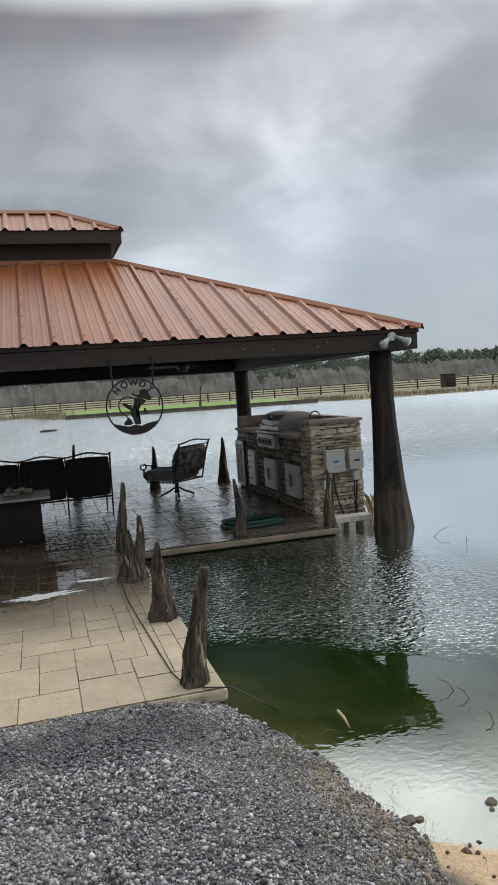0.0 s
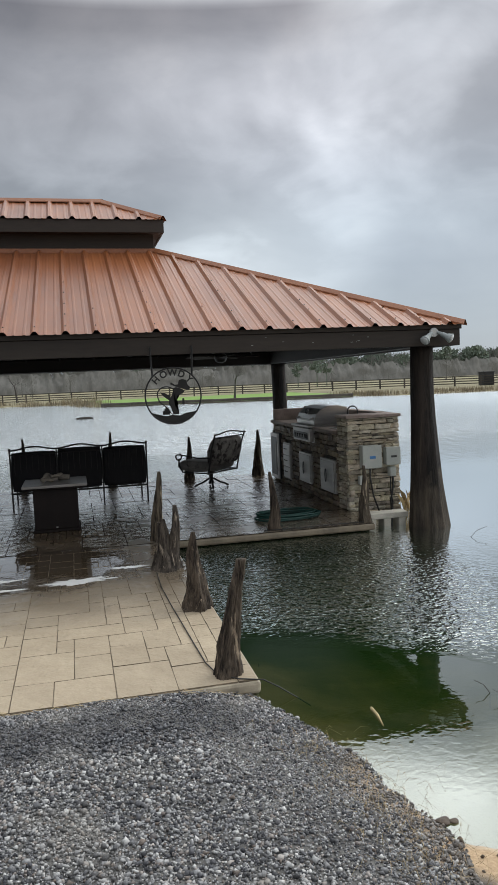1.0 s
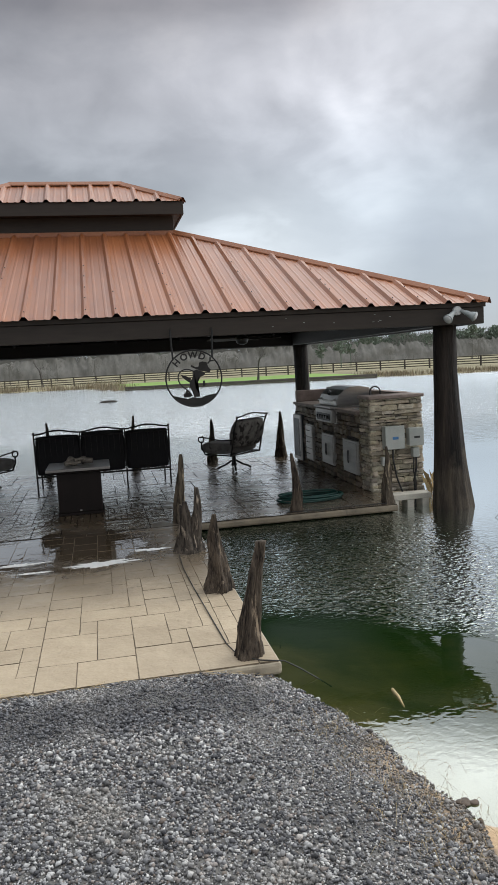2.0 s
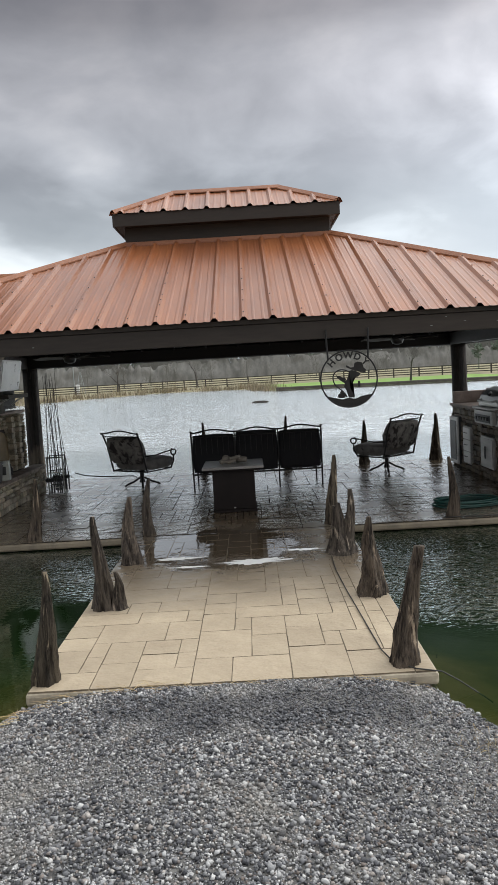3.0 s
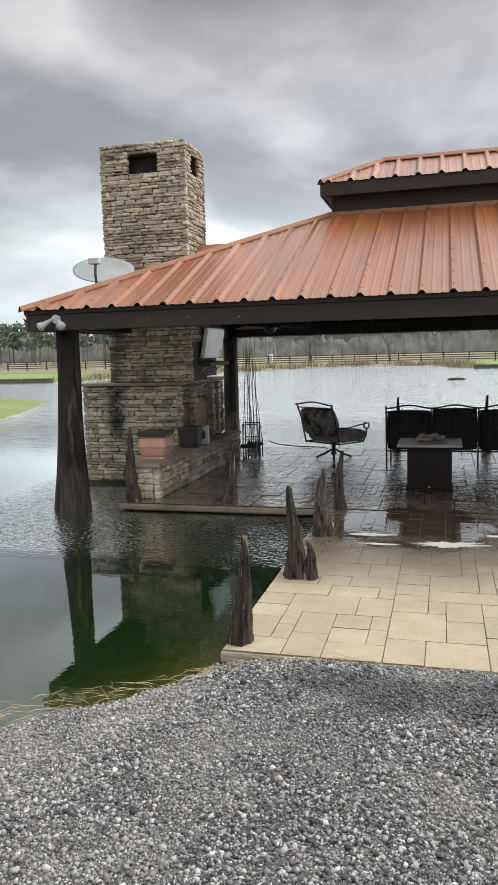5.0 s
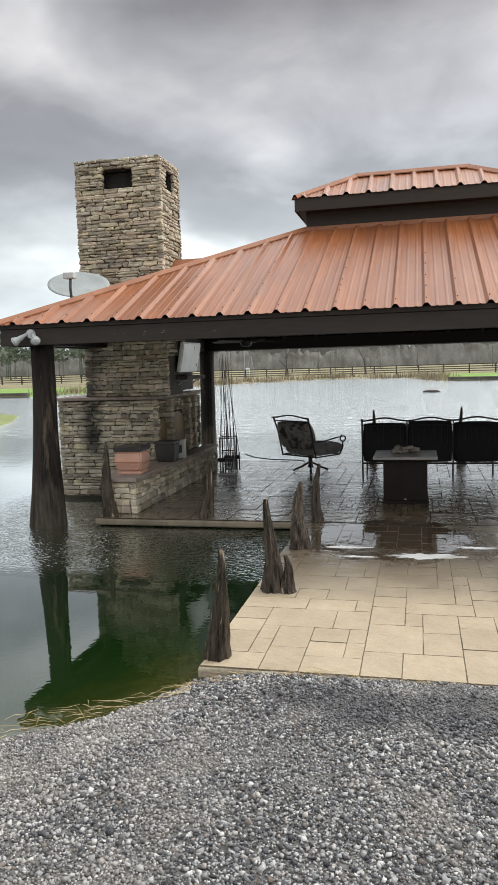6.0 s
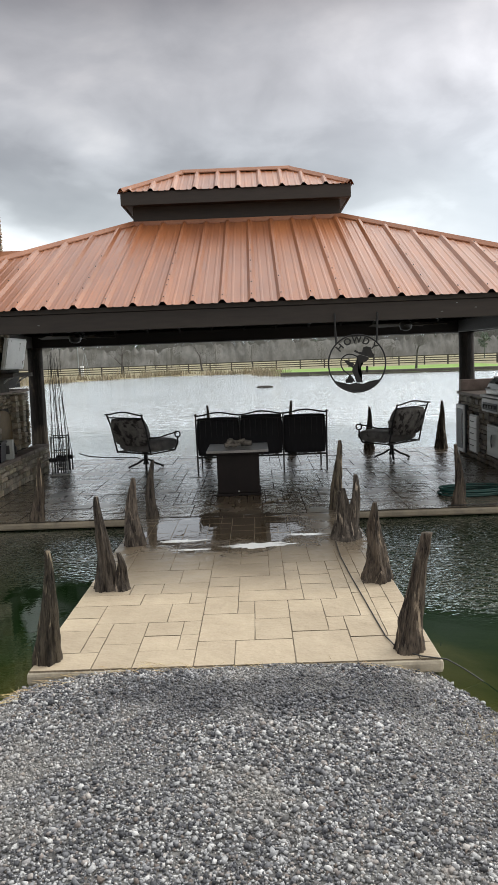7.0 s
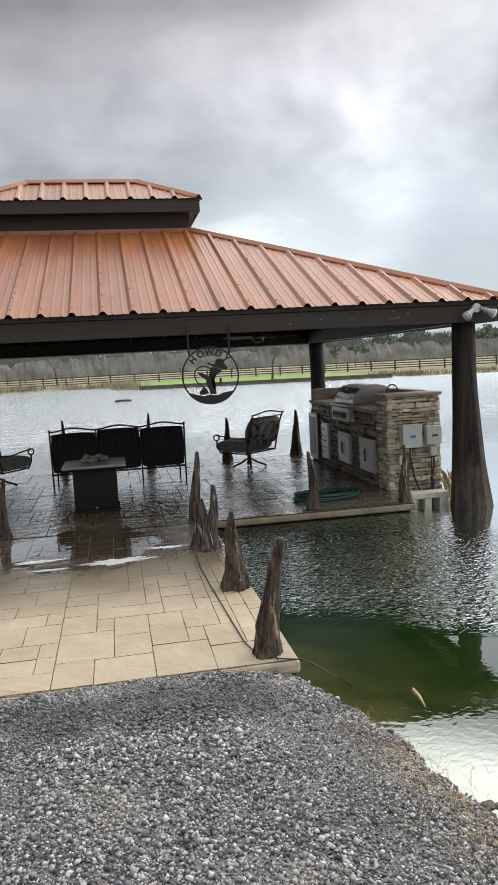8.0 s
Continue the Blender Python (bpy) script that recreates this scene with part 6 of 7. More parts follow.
# ceiling fans
for x in (-2.6, 2.55):
    fan = thing("ceiling_fan", (x, 7.5, 2.16), "dark ceiling fan with grey blades hanging under the roof", "fan", 20 if x < 0 else -15, "ceiling fans")
    part("downrod", S([(0, 0, 0.05), (0, 0, 1.0)], 0.012, 8), IRON, fan)
    part("motor", lathe(bmesh.new(), [(0.03, -0.09), (0.08, -0.07), (0.10, -0.02), (0.10, 0.03), (0.05, 0.07)], 18), IRON, fan, smooth=True)
    for i in range(5):
        bm = B(0.12, 0.62, -0.06, 0.06, -0.004, 0.004, 0.003)
        bmesh.ops.transform(bm, matrix=pose(0, 0, 0, 0, 0, 72 * i) @ pose(0, 0, 0, 12, 0, 0), verts=bm.verts)
        part("blade", bm, RAIL_WOOD, fan)

# ---------------------------------------------------------------- things on and by the hearth
pot = thing("planter", (-3.50, 4.74, HZ), "square terracotta planter with a dark glazed rim on the bench", "planter", 2)


def taper(w0, w1, z0, z1, bevel=0.012):
    bm = bmesh.new()
    lo = [bm.verts.new((sx * w0, sy * w0, z0)) for sx, sy in ((-1, -1), (1, -1), (1, 1), (-1, 1))]
    hi = [bm.verts.new((sx * w1, sy * w1, z1)) for sx, sy in ((-1, -1), (1, -1), (1, 1), (-1, 1))]
    bm.faces.new(lo[::-1])
    bm.faces.new(hi)
    for i in range(4):
        bm.faces.new((lo[i], lo[(i + 1) % 4], hi[(i + 1) % 4], hi[i]))
    bmesh.ops.bevel(bm, geom=list(bm.edges), offset=bevel, segments=3, affect="EDGES")
    return bm


part("pot_body", taper(0.150, 0.192, 0.03, 0.15, 0.02), TERRACOTTA, pot)
part("pot_shoulder", taper(0.192, 0.170, 0.14, 0.285, 0.02), TERRACOTTA, pot)
part("pot_foot", taper(0.16, 0.15, 0.0, 0.035, 0.008), TERRACOTTA, pot)
part("pot_rim", taper(0.186, 0.196, 0.29, 0.345, 0.010), DARK_GLAZE, pot, "dark glazed rim")
part("soil", B(-0.15, 0.15, -0.15, 0.15, 0.338, 0.347), LUMP, pot)
tub = thing("storage_tub", (-3.42, 5.85, HZ), "dark grey lidded plastic tub on the bench", "tub", 3)
part("tub_body", taper(0.125, 0.15, 0.0, 0.26, 0.015), DARK_GLAZE, tub)
part("tub_lid", taper(0.16, 0.155, 0.258, 0.29, 0.008), DARK_GLAZE, tub)
carton = thing("carton", (-3.36, 6.22, HZ), "small grey carton with dark marks on the bench", "box", 10)
part("carton_body", B(-0.09, 0.09, -0.08, 0.08, 0, 0.27, 0.004), GREY_PLASTIC, carton)
part("carton_print", B(-0.06, 0.05, -0.083, -0.0805, 0.08, 0.2), DARK_STEEL, carton, "dark printed patch")
for i, (y, h) in enumerate(((6.6, 0.22), (6.75, 0.17))):
    single("bottle", lathe(bmesh.new(), [(0.03, 0), (0.034, 0.02), (0.034, h * 0.6), (0.014, h * 0.78), (0.014, h)], 12), DARK_GLAZE, "dark glass bottle on the bench", "bottle", (-3.43, y, HZ), 0, "bottles", smooth=True)

# fishing rods in a rack
rack = thing("rod_rack", (-2.99, 7.62, 0), "metal fishing rod rack", "rack", 8)
for sx in (-0.12, 0.12):
    part("side_bar", S([(sx, -0.12, 0.02), (sx, -0.12, 0.62)], 0.012, 6), STEEL, rack)
    part("base_bar", S([(sx, -0.2, 0.015), (sx, 0.3, 0.015)], 0.014, 6), DARK_STEEL, rack)
for z in (0.12, 0.36, 0.60):
    part("cross_bar", S([(-0.13, -0.12, z), (0.13, -0.12, z)], 0.010, 6), STEEL if z < 0.5 else DARK_STEEL, rack)
    part("far_cross_bar", S([(-0.13, 0.22, z), (0.13, 0.22, z)], 0.010, 6), DARK_STEEL, rack)
for sx in (-0.12, 0.12):
    part("back_bar", S([(sx, 0.22, 0.02), (sx, 0.22, 0.62)], 0.012, 6), DARK_STEEL, rack)
part("drip_tray", B(-0.15, 0.16, -0.22, -0.08, 0.0, 0.02, 0.004), STEEL, rack)
q = random.Random(5)
for i in range(12):
    x, y = -3.10 + 0.022 * i + q.uniform(-0.01, 0.01), 7.50 + 0.34 * (i % 2) + q.uniform(-0.02, 0.02)
    top = (q.uniform(-0.10, 0.03) - 0.016 * (i - 5), q.uniform(-0.05, 0.05), q.uniform(1.75, 1.98))
    rod = thing("fishing_rod", (x, y, 0.03), "thin dark fishing rod standing in the rack", "fishing rod", 0, "fishing rods")
    part("blank", S([(0, 0, 0.28), (top[0] * 0.5, top[1] * 0.5, top[2] * 0.6), top], [0.0062, 0.0048, 0.003], 6), CABLE, rod)
    part("grip", S([(0, 0, 0.0), (0, 0, 0.16), (0, 0, 0.30)], [0.014, 0.012, 0.011], 8), BLACK_PLASTIC, rod)
    reel = part("reel", S([(0.0, -0.02, 0.22), (0.0, -0.055, 0.22), (0.0, -0.085, 0.22)], [0.024, 0.038, 0.028], 10), BLACK_PLASTIC, rod)
    part("reel_handle", S([(0.02, -0.05, 0.22), (0.06, -0.05, 0.23), (0.06, -0.05, 0.19)], 0.005, 6), DARK_STEEL, reel)
net = thing("net_handle", (-2.72, 8.15, 0.0), "bent dark pole lying by the rods", "pole")
part("pole", S([(-0.12, 0.1, 0.24), (0.0, 0.3, 0.16), (0.25, 0.5, 0.10), (0.75, 0.75, 0.05), (0.8, 0.8, 0.012)], 0.010, 6), CABLE, net)

# garden hose coiled on the patio
pts = []
for i in range(150):
    a = i / 150 * 6.2832 * 6
    r = 0.22 + 0.10 * math.sin(i * 0.11) * 0.4 + 0.013 * (i % 25) / 5
    pts.append((2.78 + (r + 0.07) * 1.15 * math.cos(a), 4.82 + r * 0.85 * math.sin(a), 0.018 + 0.011 * (i // 25) + 0.004 * math.sin(i * 0.7)))
single("garden_hose", S(pts, 0.012, 7), HOSE, "dark green garden hose coiled on the patio", "hose", smooth=True)

# black cables
single("ground_cable", S([(0.88, 2.70, 0.007), (0.865, 2.2, 0.007), (0.88, 1.6, 0.007), (0.90, 1.1, 0.007), (0.915, 0.7, 0.007), (0.93, 0.35, 0.007), (0.97, 0.13, 0.008), (1.08, 0.03, 0.008), (1.215, -0.015, 0.003), (1.30, -0.05, -0.04), (1.42, -0.10, -0.115), (1.47, -0.12, -0.15)], 0.0044, 7), CABLE, "thin black cable lying along the walkway edge", "cable", smooth=True)
single("edge_cable", S([(2.3, 4.12, 0.008), (2.7, 4.10, 0.008), (3.2, 4.12, 0.008), (3.55, 4.10, 0.008)], 0.007, 6), CABLE, "thin dark cable along the patio edge", "cable", smooth=True)

# ---------------------------------------------------------------- puddles


def puddle(cx, cy, rx, ry, seed, label, material=GLINT_PUDDLE, ragged=1.0):
    bm = bmesh.new()
    vs = []
    for j in range(160):
        a = 6.2832 * j / 160
        f = 1 + ragged * (0.6 * noise.noise((math.cos(a) * 1.6 + seed, math.sin(a) * 1.6, seed)) + 0.6 * noise.noise((math.cos(a) * 4 + seed, math.sin(a) * 4, 2.0)) + 0.5 * noise.noise((math.cos(a) * 11 + seed, math.sin(a) * 11, 5.0)))
        vs.append(bm.verts.new((cx + rx * f * math.cos(a), cy + ry * f * math.sin(a), 0.0035)))
    bm.faces.new(vs)
    single("puddle", bm, material, label, "puddle", kind="structure")


puddle(0.14, 2.67, 0.30, 0.075, 5, "narrow rain puddle on the stamped concrete, its sky reflection painted white")
puddle(0.62, 3.03, 0.16, 0.045, 8, "small rain puddle on the stamped concrete with a painted white reflection")
puddle(-0.44, 2.60, 0.14, 0.03, 9, "small rain puddle near the walkway's wet edge, painted white as a reflection")

puddle(-0.62, 2.93, 0.20, 0.05, 17, "gleam of sky on the wet paving, painted white", GLINT_PUDDLE, 0.8)

# ---------------------------------------------------------------- crushed stone on the bank
ng = np.random.default_rng(4)
rock = bmesh.new()
bmesh.ops.create_cube(rock, size=1.5)
bmesh.ops.triangulate(rock, faces=rock.faces)
ico_v = np.array([v.co[:] for v in rock.verts])
ico_f = np.array([[v.index for v in f.verts] for f in rock.faces])
rock.free()


def scatter(name, px, py, pz, size, flat, material, label, category, seed, z_of=None):
    """Angular stones, each its own island, in one mesh."""
    g = np.random.default_rng(seed)
    n, k = len(px), len(ico_v)
    rot = g.normal(size=(n, 4))
    rot /= np.linalg.norm(rot, axis=1)[:, None]
    a, b, c, d = rot.T
    Rm = np.stack([1 - 2 * (c * c + d * d), 2 * (b * c - a * d), 2 * (b * d + a * c), 2 * (b * c + a * d), 1 - 2 * (b * b + d * d), 2 * (c * d - a * b),
                   2 * (b * d - a * c), 2 * (c * d + a * b), 1 - 2 * (b * b + c * c)], -1).reshape(n, 3, 3)
    dims = size[:, None] * g.uniform(0.55, 1.15, (n, 3))
    v = ico_v[None] * (1 + g.uniform(-0.45, 0.22, (n, k, 1))) * dims[:, None, :]
    v = np.einsum("nij,nkj->nki", Rm, v)
    v[:, :, 2] *= flat
    v += np.stack([px, py, pz + size * g.uniform(-0.15, 0.9, n)], -1)[:, None, :]
    f = (ico_f[None] + (np.arange(n) * k)[:, None, None]).reshape(-1, 3)
    me = bpy.data.meshes.new(name)
    me.vertices.add(n * k)
    me.vertices.foreach_set("co", v.reshape(-1).astype(np.float32))
    me.loops.add(len(f) * 3)
    me.loops.foreach_set("vertex_index", f.reshape(-1).astype(np.int32))
    me.polygons.add(len(f))
    me.polygons.foreach_set("loop_start", np.arange(0, len(f) * 3, 3, dtype=np.int32))
    me.update(calc_edges=True)
    me.shade_smooth()
    me.materials.append(material)
    return tagged(new(name, me), label, category, kind="stuff")


def on_bank(n, seed, x0, x1, y0, y1, z_min=LEVEL - 0.005, z_max=1.0):
    g = np.random.default_rng(seed)
    x, y = g.uniform(x0, x1, n), g.uniform(y0, y1, n)
    z = ground_height(x, y) + np.array([noise.noise((a * 1.9, b * 1.9, 3.0)) * 0.018 + noise.noise((a * 6, b * 6, 9.0)) * 0.006 for a, b in zip(x, y)])
    keep = (z > z_min) & (z < z_max) & ~((np.abs(x) < 1.215) & (y > -0.012))
    return x[keep], y[keep], z[keep]


def thin_out(x, y, z, seed):
    """Let the stone run out behind and to the side instead of ending at a line."""
    g = np.random.default_rng(seed)
    far = np.maximum(np.maximum(-2.2 - y, -2.75 - x), 0)
    keep = g.uniform(0, 1, len(x)) < np.exp(-far / 0.35)
    return x[keep], y[keep], z[keep]


x, y, z = thin_out(*on_bank(150000, 1, -3.5, 2.0, -2.85, 0.12), 21)
ok = ~((x + 0.05 * np.sin(9 * y) > 1.57) & (y < -1.5))
x, y, z = x[ok], y[ok], z[ok]
bare = np.array([noise.noise((a * 1.3 + 5, b * 1.3, 1.0)) + 0.5 * noise.noise((a * 4 + 5, b * 4, 1.0)) for a, b in zip(x, y)])
size = 0.0060 * ng.lognormal(0, 0.38, len(x)) * np.clip(1.0 - 0.5 * (bare - 0.05), 0.72, 1.1)
scatter("gravel", x, y, z, np.clip(size, 0.003, 0.0155), 0.8, GRAVEL, "loose grey crushed stone on the bank", "gravel", 2)
x, y, z = thin_out(*on_bank(70000, 6, -3.5, 2.0, -2.85, 0.12), 22)
ok = ~((x + 0.05 * np.sin(9 * y) > 1.57) & (y < -1.5))
scatter("fine_gravel", x[ok], y[ok], z[ok], ng.uniform(0.003, 0.0062, ok.sum()), 0.8, GRAVEL, "fine grey crushed stone between the larger", "gravel", 7)
x, y, z = on_bank(1600, 9, -7, 7, -8, -2.6)
scatter("far_gravel", x, y, z, ng.uniform(0.012, 0.03, len(x)), 0.8, GRAVEL, "scattered grey crushed stone behind", "gravel", 10)
# darker wet clods on the sand
x, y, z = on_bank(70, 15, 1.56, 2.3, -2.3, -1.55, LEVEL - 0.01)
scatter("clods", x, y, z, ng.lognormal(-4.75, 0.4, len(x)), 0.7, LUMP, "dark wet clods of earth at the brink", "earth", 16)


def straws(name, pts, spread_r, n, length, thick, material, label, seed, rise=0.02, category="straw"):
    """Thin dry stems lying or leaning along a line."""
    q = random.Random(seed)
    v, f = [], []
    for _ in range(n):
        i = q.randrange(len(pts) - 1)
        t = q.random()
        cx = pts[i][0] * (1 - t) + pts[i + 1][0] * t + q.gauss(0, spread_r)
        cy = pts[i][1] * (1 - t) + pts[i + 1][1] * t + q.gauss(0, spread_r)
        along = math.atan2(pts[i + 1][1] - pts[i][1], pts[i + 1][0] - pts[i][0]) + q.gauss(0, 0.5)
        L = length * q.uniform(0.4, 1.0)
        gz = float(ground_height(np.array([cx]), np.array([cy]))[0])
        gz = max(gz, LEVEL) + 0.012
        a = Vector((cx - math.cos(along) * L / 2, cy - math.sin(along) * L / 2, gz))
        b = Vector((cx + math.cos(along) * L / 2, cy + math.sin(along) * L / 2, gz + q.uniform(0, rise)))
        mid = (a + b) / 2 + Vector((q.gauss(0, 0.012), q.gauss(0, 0.012), q.uniform(0, rise)))
        k = len(v)
        for p, r in ((a, thick * 0.6), (mid, thick), (b, thick * 0.3)):
            for j in range(3):
                w2 = 2.094 * j
                v.append((p.x - math.sin(along) * r * math.cos(w2), p.y + math.cos(along) * r * math.cos(w2), p.z + r * math.sin(w2)))
        for s in (0, 3):
            for j in range(3):
                f.append((k + s + j, k + s + (j + 1) % 3, k + s + 3 + (j + 1) % 3, k + s + 3 + j))
    return tagged(new(name, raw(name, v, f, material)), label, category, kind="stuff")


straws("dry_straw", [(-0.35, -0.05), (-0.9, -0.05), (-1.2, -0.12), (-1.42, -0.34), (-1.75, -0.52), (-2.1, -0.8), (-2.4, -0.95)], 0.06, 130, 0.20, 0.0014, ROPE_TAN, "dry tan straw along the bank and slab", 3)
straws("dry_grass", [(1.22, -0.7), (1.38, -1.2), (1.36, -1.6), (1.42, -2.1)], 0.14, 330, 0.11, 0.0009, ROPE_TAN, "short dry grass among the stone", 4, 0.06)
straws("edge_straw", [(1.1, -0.06), (0.4, -0.05), (-0.4, -0.05)], 0.02, 60, 0.08, 0.0013, ROPE_TAN, "bits of straw against the slab", 8, 0.02)
single("broken_reed", S([(-0.55, -0.06, -0.025), (-0.95, -0.14, -0.05), (-1.35, -0.36, -0.14), (-1.66, -0.52, -0.185)], [0.006, 0.007, 0.006, 0.004], 6), ROPE_TAN, "long pale broken reed stem on the bank", "reed", smooth=True)

# things in the shallows
single("floating_stick", S([(1.75, -0.37, LEVEL + 0.004), (1.745, -0.47, LEVEL + 0.008), (1.73, -0.58, LEVEL + 0.002)], [0.009, 0.008, 0.003], 7), ROPE_TAN, "pale peeled stick floating by the bank", "stick", smooth=True)
single("sunken_stick", S([(1.33, 0.62, -0.26), (1.36, 0.70, -0.19)], [0.006, 0.004], 6), TWIG, "thin stick poking from the shallows", "stick")
q = random.Random(31)
for x, y, a, h, L in ((2.48, -0.40, 2.6, 0.07, 0.09), (2.50, -0.53, 2.4, 0.06, 0.07), (2.45, -0.84, 1.9, 0.06, 0.05), (2.85, -0.43, 2.2, 0.07, 0.06), (4.50, 3.28, 0.1, 0.10, 0.22), (4.59, 2.75, 1.4, 0.10, 0.02)):
    bm = bmesh.new()
    c, s = math.cos(a), math.sin(a)
    sweep(bm, [(0, 0, -0.1), (0, 0, 0.0), (L * 0.4 * c, L * 0.4 * s, h * 0.7), (L * c, L * s, h)], [0.003, 0.003, 0.0026, 0.0015], 5)
    single("reed", bm, TWIG, "thin bent dead reed standing in the water", "reed", (x, y, LEVEL), 0, "dead reeds in the pond")
for x, y, r in ((1.62, -1.44, 0.030), (1.665, -1.455, 0.020), (2.01, -1.46, 0.026), (1.98, -1.51, 0.013), (1.59, -1.56, 0.014), (1.68, -1.75, 0.022), (1.62, -1.76, 0.018)):
    bm = bmesh.new()
    bmesh.ops.create_icosphere(bm, subdivisions=3, radius=r)
    for v in bm.verts:
        v.co *= 1 + 0.5 * noise.noise(v.co * 30 + Vector((x, y, 0)))
        v.co.z *= 0.35
    single("mud_lump", bm, LUMP, "dark wet lump of mud at the water's edge", "mud", (x, y, LEVEL + 0.004), 0, "mud lumps", smooth=False)
# dry weeds beside the end wall
v, f = [], []
q = random.Random(77)
for i in range(46):
    a, L = q.uniform(0, 6.28), q.uniform(0.12, 0.36)
    bx, by = 4.42 + q.uniform(-0.05, 0.12), 4.7 + q.uniform(-0.15, 0.2)
    tx, ty = bx + math.cos(a) * L * 0.5, by + math.sin(a) * L * 0.4
    k = len(v)
    v += [(bx - 0.003, by, LEVEL), (bx + 0.003, by, LEVEL), ((bx + tx) / 2 + 0.002, (by + ty) / 2, LEVEL + L * 0.8), (tx, ty, LEVEL + L)]
    f += [(k, k + 1, k + 2), (k, k + 2, k + 3)]
tagged(new("dry_weeds", raw("dry_weeds", v, f, ROPE_TAN)), "tuft of dry weeds beside the stone wall", "weeds", kind="stuff")

# ---------------------------------------------------------------- the far side of the pond


def bulkhead(name, a, b, label):
    """A low timber retaining wall in the water: planks between posts under a cap."""
    ob = thing(name, (0, 0, 0), label, "bulkhead")
    a, b = Vector(a), Vector(b)
    d = (b - a).normalized()
    s = Vector((-d.y, d.x, 0))
    L = (b - a).length

    def beam(u0, u1, t0, t1, z0, z1):
        bm = bmesh.new()
        vs = [bm.verts.new(a + d * u + s * t + Vector((0, 0, z))) for u in (u0, u1) for t in (t0, t1) for z in (z0, z1)]
        for q in ((0, 1, 3, 2), (4, 6, 7, 5), (0, 4, 5, 1), (2, 3, 7, 6), (0, 2, 6, 4), (1, 5, 7, 3)):
            bm.faces.new([vs[j] for j in q])
        return bm

    part("lower_plank", beam(0, L, 0.0, 0.08, -0.6, -0.02), WALL_WOOD, ob)
    part("upper_plank", beam(0, L, 0.01, 0.08, -0.01, 0.16), WALL_WOOD, ob)
    part("cap_plank", beam(-0.1, L + 0.1, -0.12, 0.2, 0.165, 0.23), WALL_WOOD, ob)
    n = int(L / 2.4)
    for i in range(n + 1):
        u = L * i / n
        part("pile", beam(u - 0.09, u + 0.09, -0.11, -0.002, -0.7, 0.16), WALL_WOOD, ob)
    return ob


bulkhead("lawn_bulkhead", (2.6, 61.4, 0), (23.6, 55.6, 0), "weathered timber bulkhead holding a green lawn across the pond")
bulkhead("west_bulkhead", (-62, 43.8, 0), (-27.6, 44.3, 0), "weathered timber bulkhead along the west lawn")


def fence(name, line, label):
    """Post and four rails, far off, in one mesh."""
    v, f = [], []

    def bar(p, q2, w, h):
        k = len(v)
        d = (q2 - p)
        s = Vector((-d.y, d.x, 0))
        s = s.normalized() * w if s.length > 1e-6 else Vector((w, 0, 0))
        up_v = Vector((0, 0, h)) if abs(d.z) < 0.5 * d.length else Vector((0, w, 0))
        for e in (p, q2):
            for sg, hg in ((-1, -1), (1, -1), (1, 1), (-1, 1)):
                v.append(tuple(e + s * sg + up_v * hg))
        f.extend([(k, k + 1, k + 2, k + 3), (k + 7, k + 6, k + 5, k + 4), (k, k + 4, k + 5, k + 1), (k + 1, k + 5, k + 6, k + 2), (k + 2, k + 6, k + 7, k + 3), (k + 3, k + 7, k + 4, k)])

    for (ax, ay), (bx, by) in zip(line, line[1:]):
        L = math.hypot(bx - ax, by - ay)
        n = max(1, int(L / 2.6))
        for i in range(n):
            p0 = Vector((ax + (bx - ax) * i / n, ay + (by - ay) * i / n, 0))
            p1 = Vector((ax + (bx - ax) * (i + 1) / n, ay + (by - ay) * (i + 1) / n, 0))
            zz = ground_height(np.array([p0.x, p1.x]), np.array([p0.y, p1.y]))
            p0.z, p1.z = float(zz[0]), float(zz[1])
            bar(p0 + Vector((0, 0, -0.2)), p0 + Vector((0, 0, 1.12)), 0.07, 0.0)
            for h in (0.28, 0.54, 0.79, 1.05):
                bar(p0 + Vector((0, 0, h)), p1 + Vector((0, 0, h)), 0.02, 0.05)
    return tagged(new(name, raw(name, v, f, RAIL_WOOD)), label, "fence", kind="stuff")


fence("field_fence", [(-150, 72), (-60, 80), (-26, 84), (0, 86), (20, 82), (46, 67), (70, 61), (120, 55)], "dark four rail timber fence along the far field")

blind = thing("hunting_blind", (44.6, 68.8, 0.05), "small black box blind in the far field", "blind")
zb = float(ground_height(np.array([44.6]), np.array([68.8]))[0])
blind.location.z = zb
part("box_wall", B(-0.62, 0.62, -0.6, 0.6, 0, 1.45, 0.03), BLACK_PLASTIC, blind)
part("box_roof", B(-0.7, 0.7, -0.68, 0.68, 1.452, 1.52, 0.02), DARK_STEEL, blind)
part("window_slot", B(-0.35, 0.35, -0.63, -0.605, 0.95, 1.15), DARK_STEEL, blind)
post = thing("white_marker", (-21.5, 88.5, 0), "white marker post by the far fence", "post")
post.location.z = float(ground_height(np.array([-21.5]), np.array([88.5]))[0])
part("post_shaft", B(-0.22, 0.22, -0.15, 0.15, -0.1, 1.3, 0.03), WHITE_PAINT, post)
single("floating_log", S([(-0.48, 0, 0), (-0.2, 0.02, 0.02), (0.25, 0, 0.02), (0.5, 0, 0.0)], [0.05, 0.075, 0.07, 0.04], 8), RAIL_WOOD, "dark log floating in the pond", "log", (0.75, 39.6, LEVEL + 0.03), 4)

stand_z = float(ground_height(np.array([-22.2]), np.array([93.5]))[0])
feeder = thing("tripod_stand", (-22.2, 93.5, stand_z), "grey metal tripod stand by the far fence", "tripod")
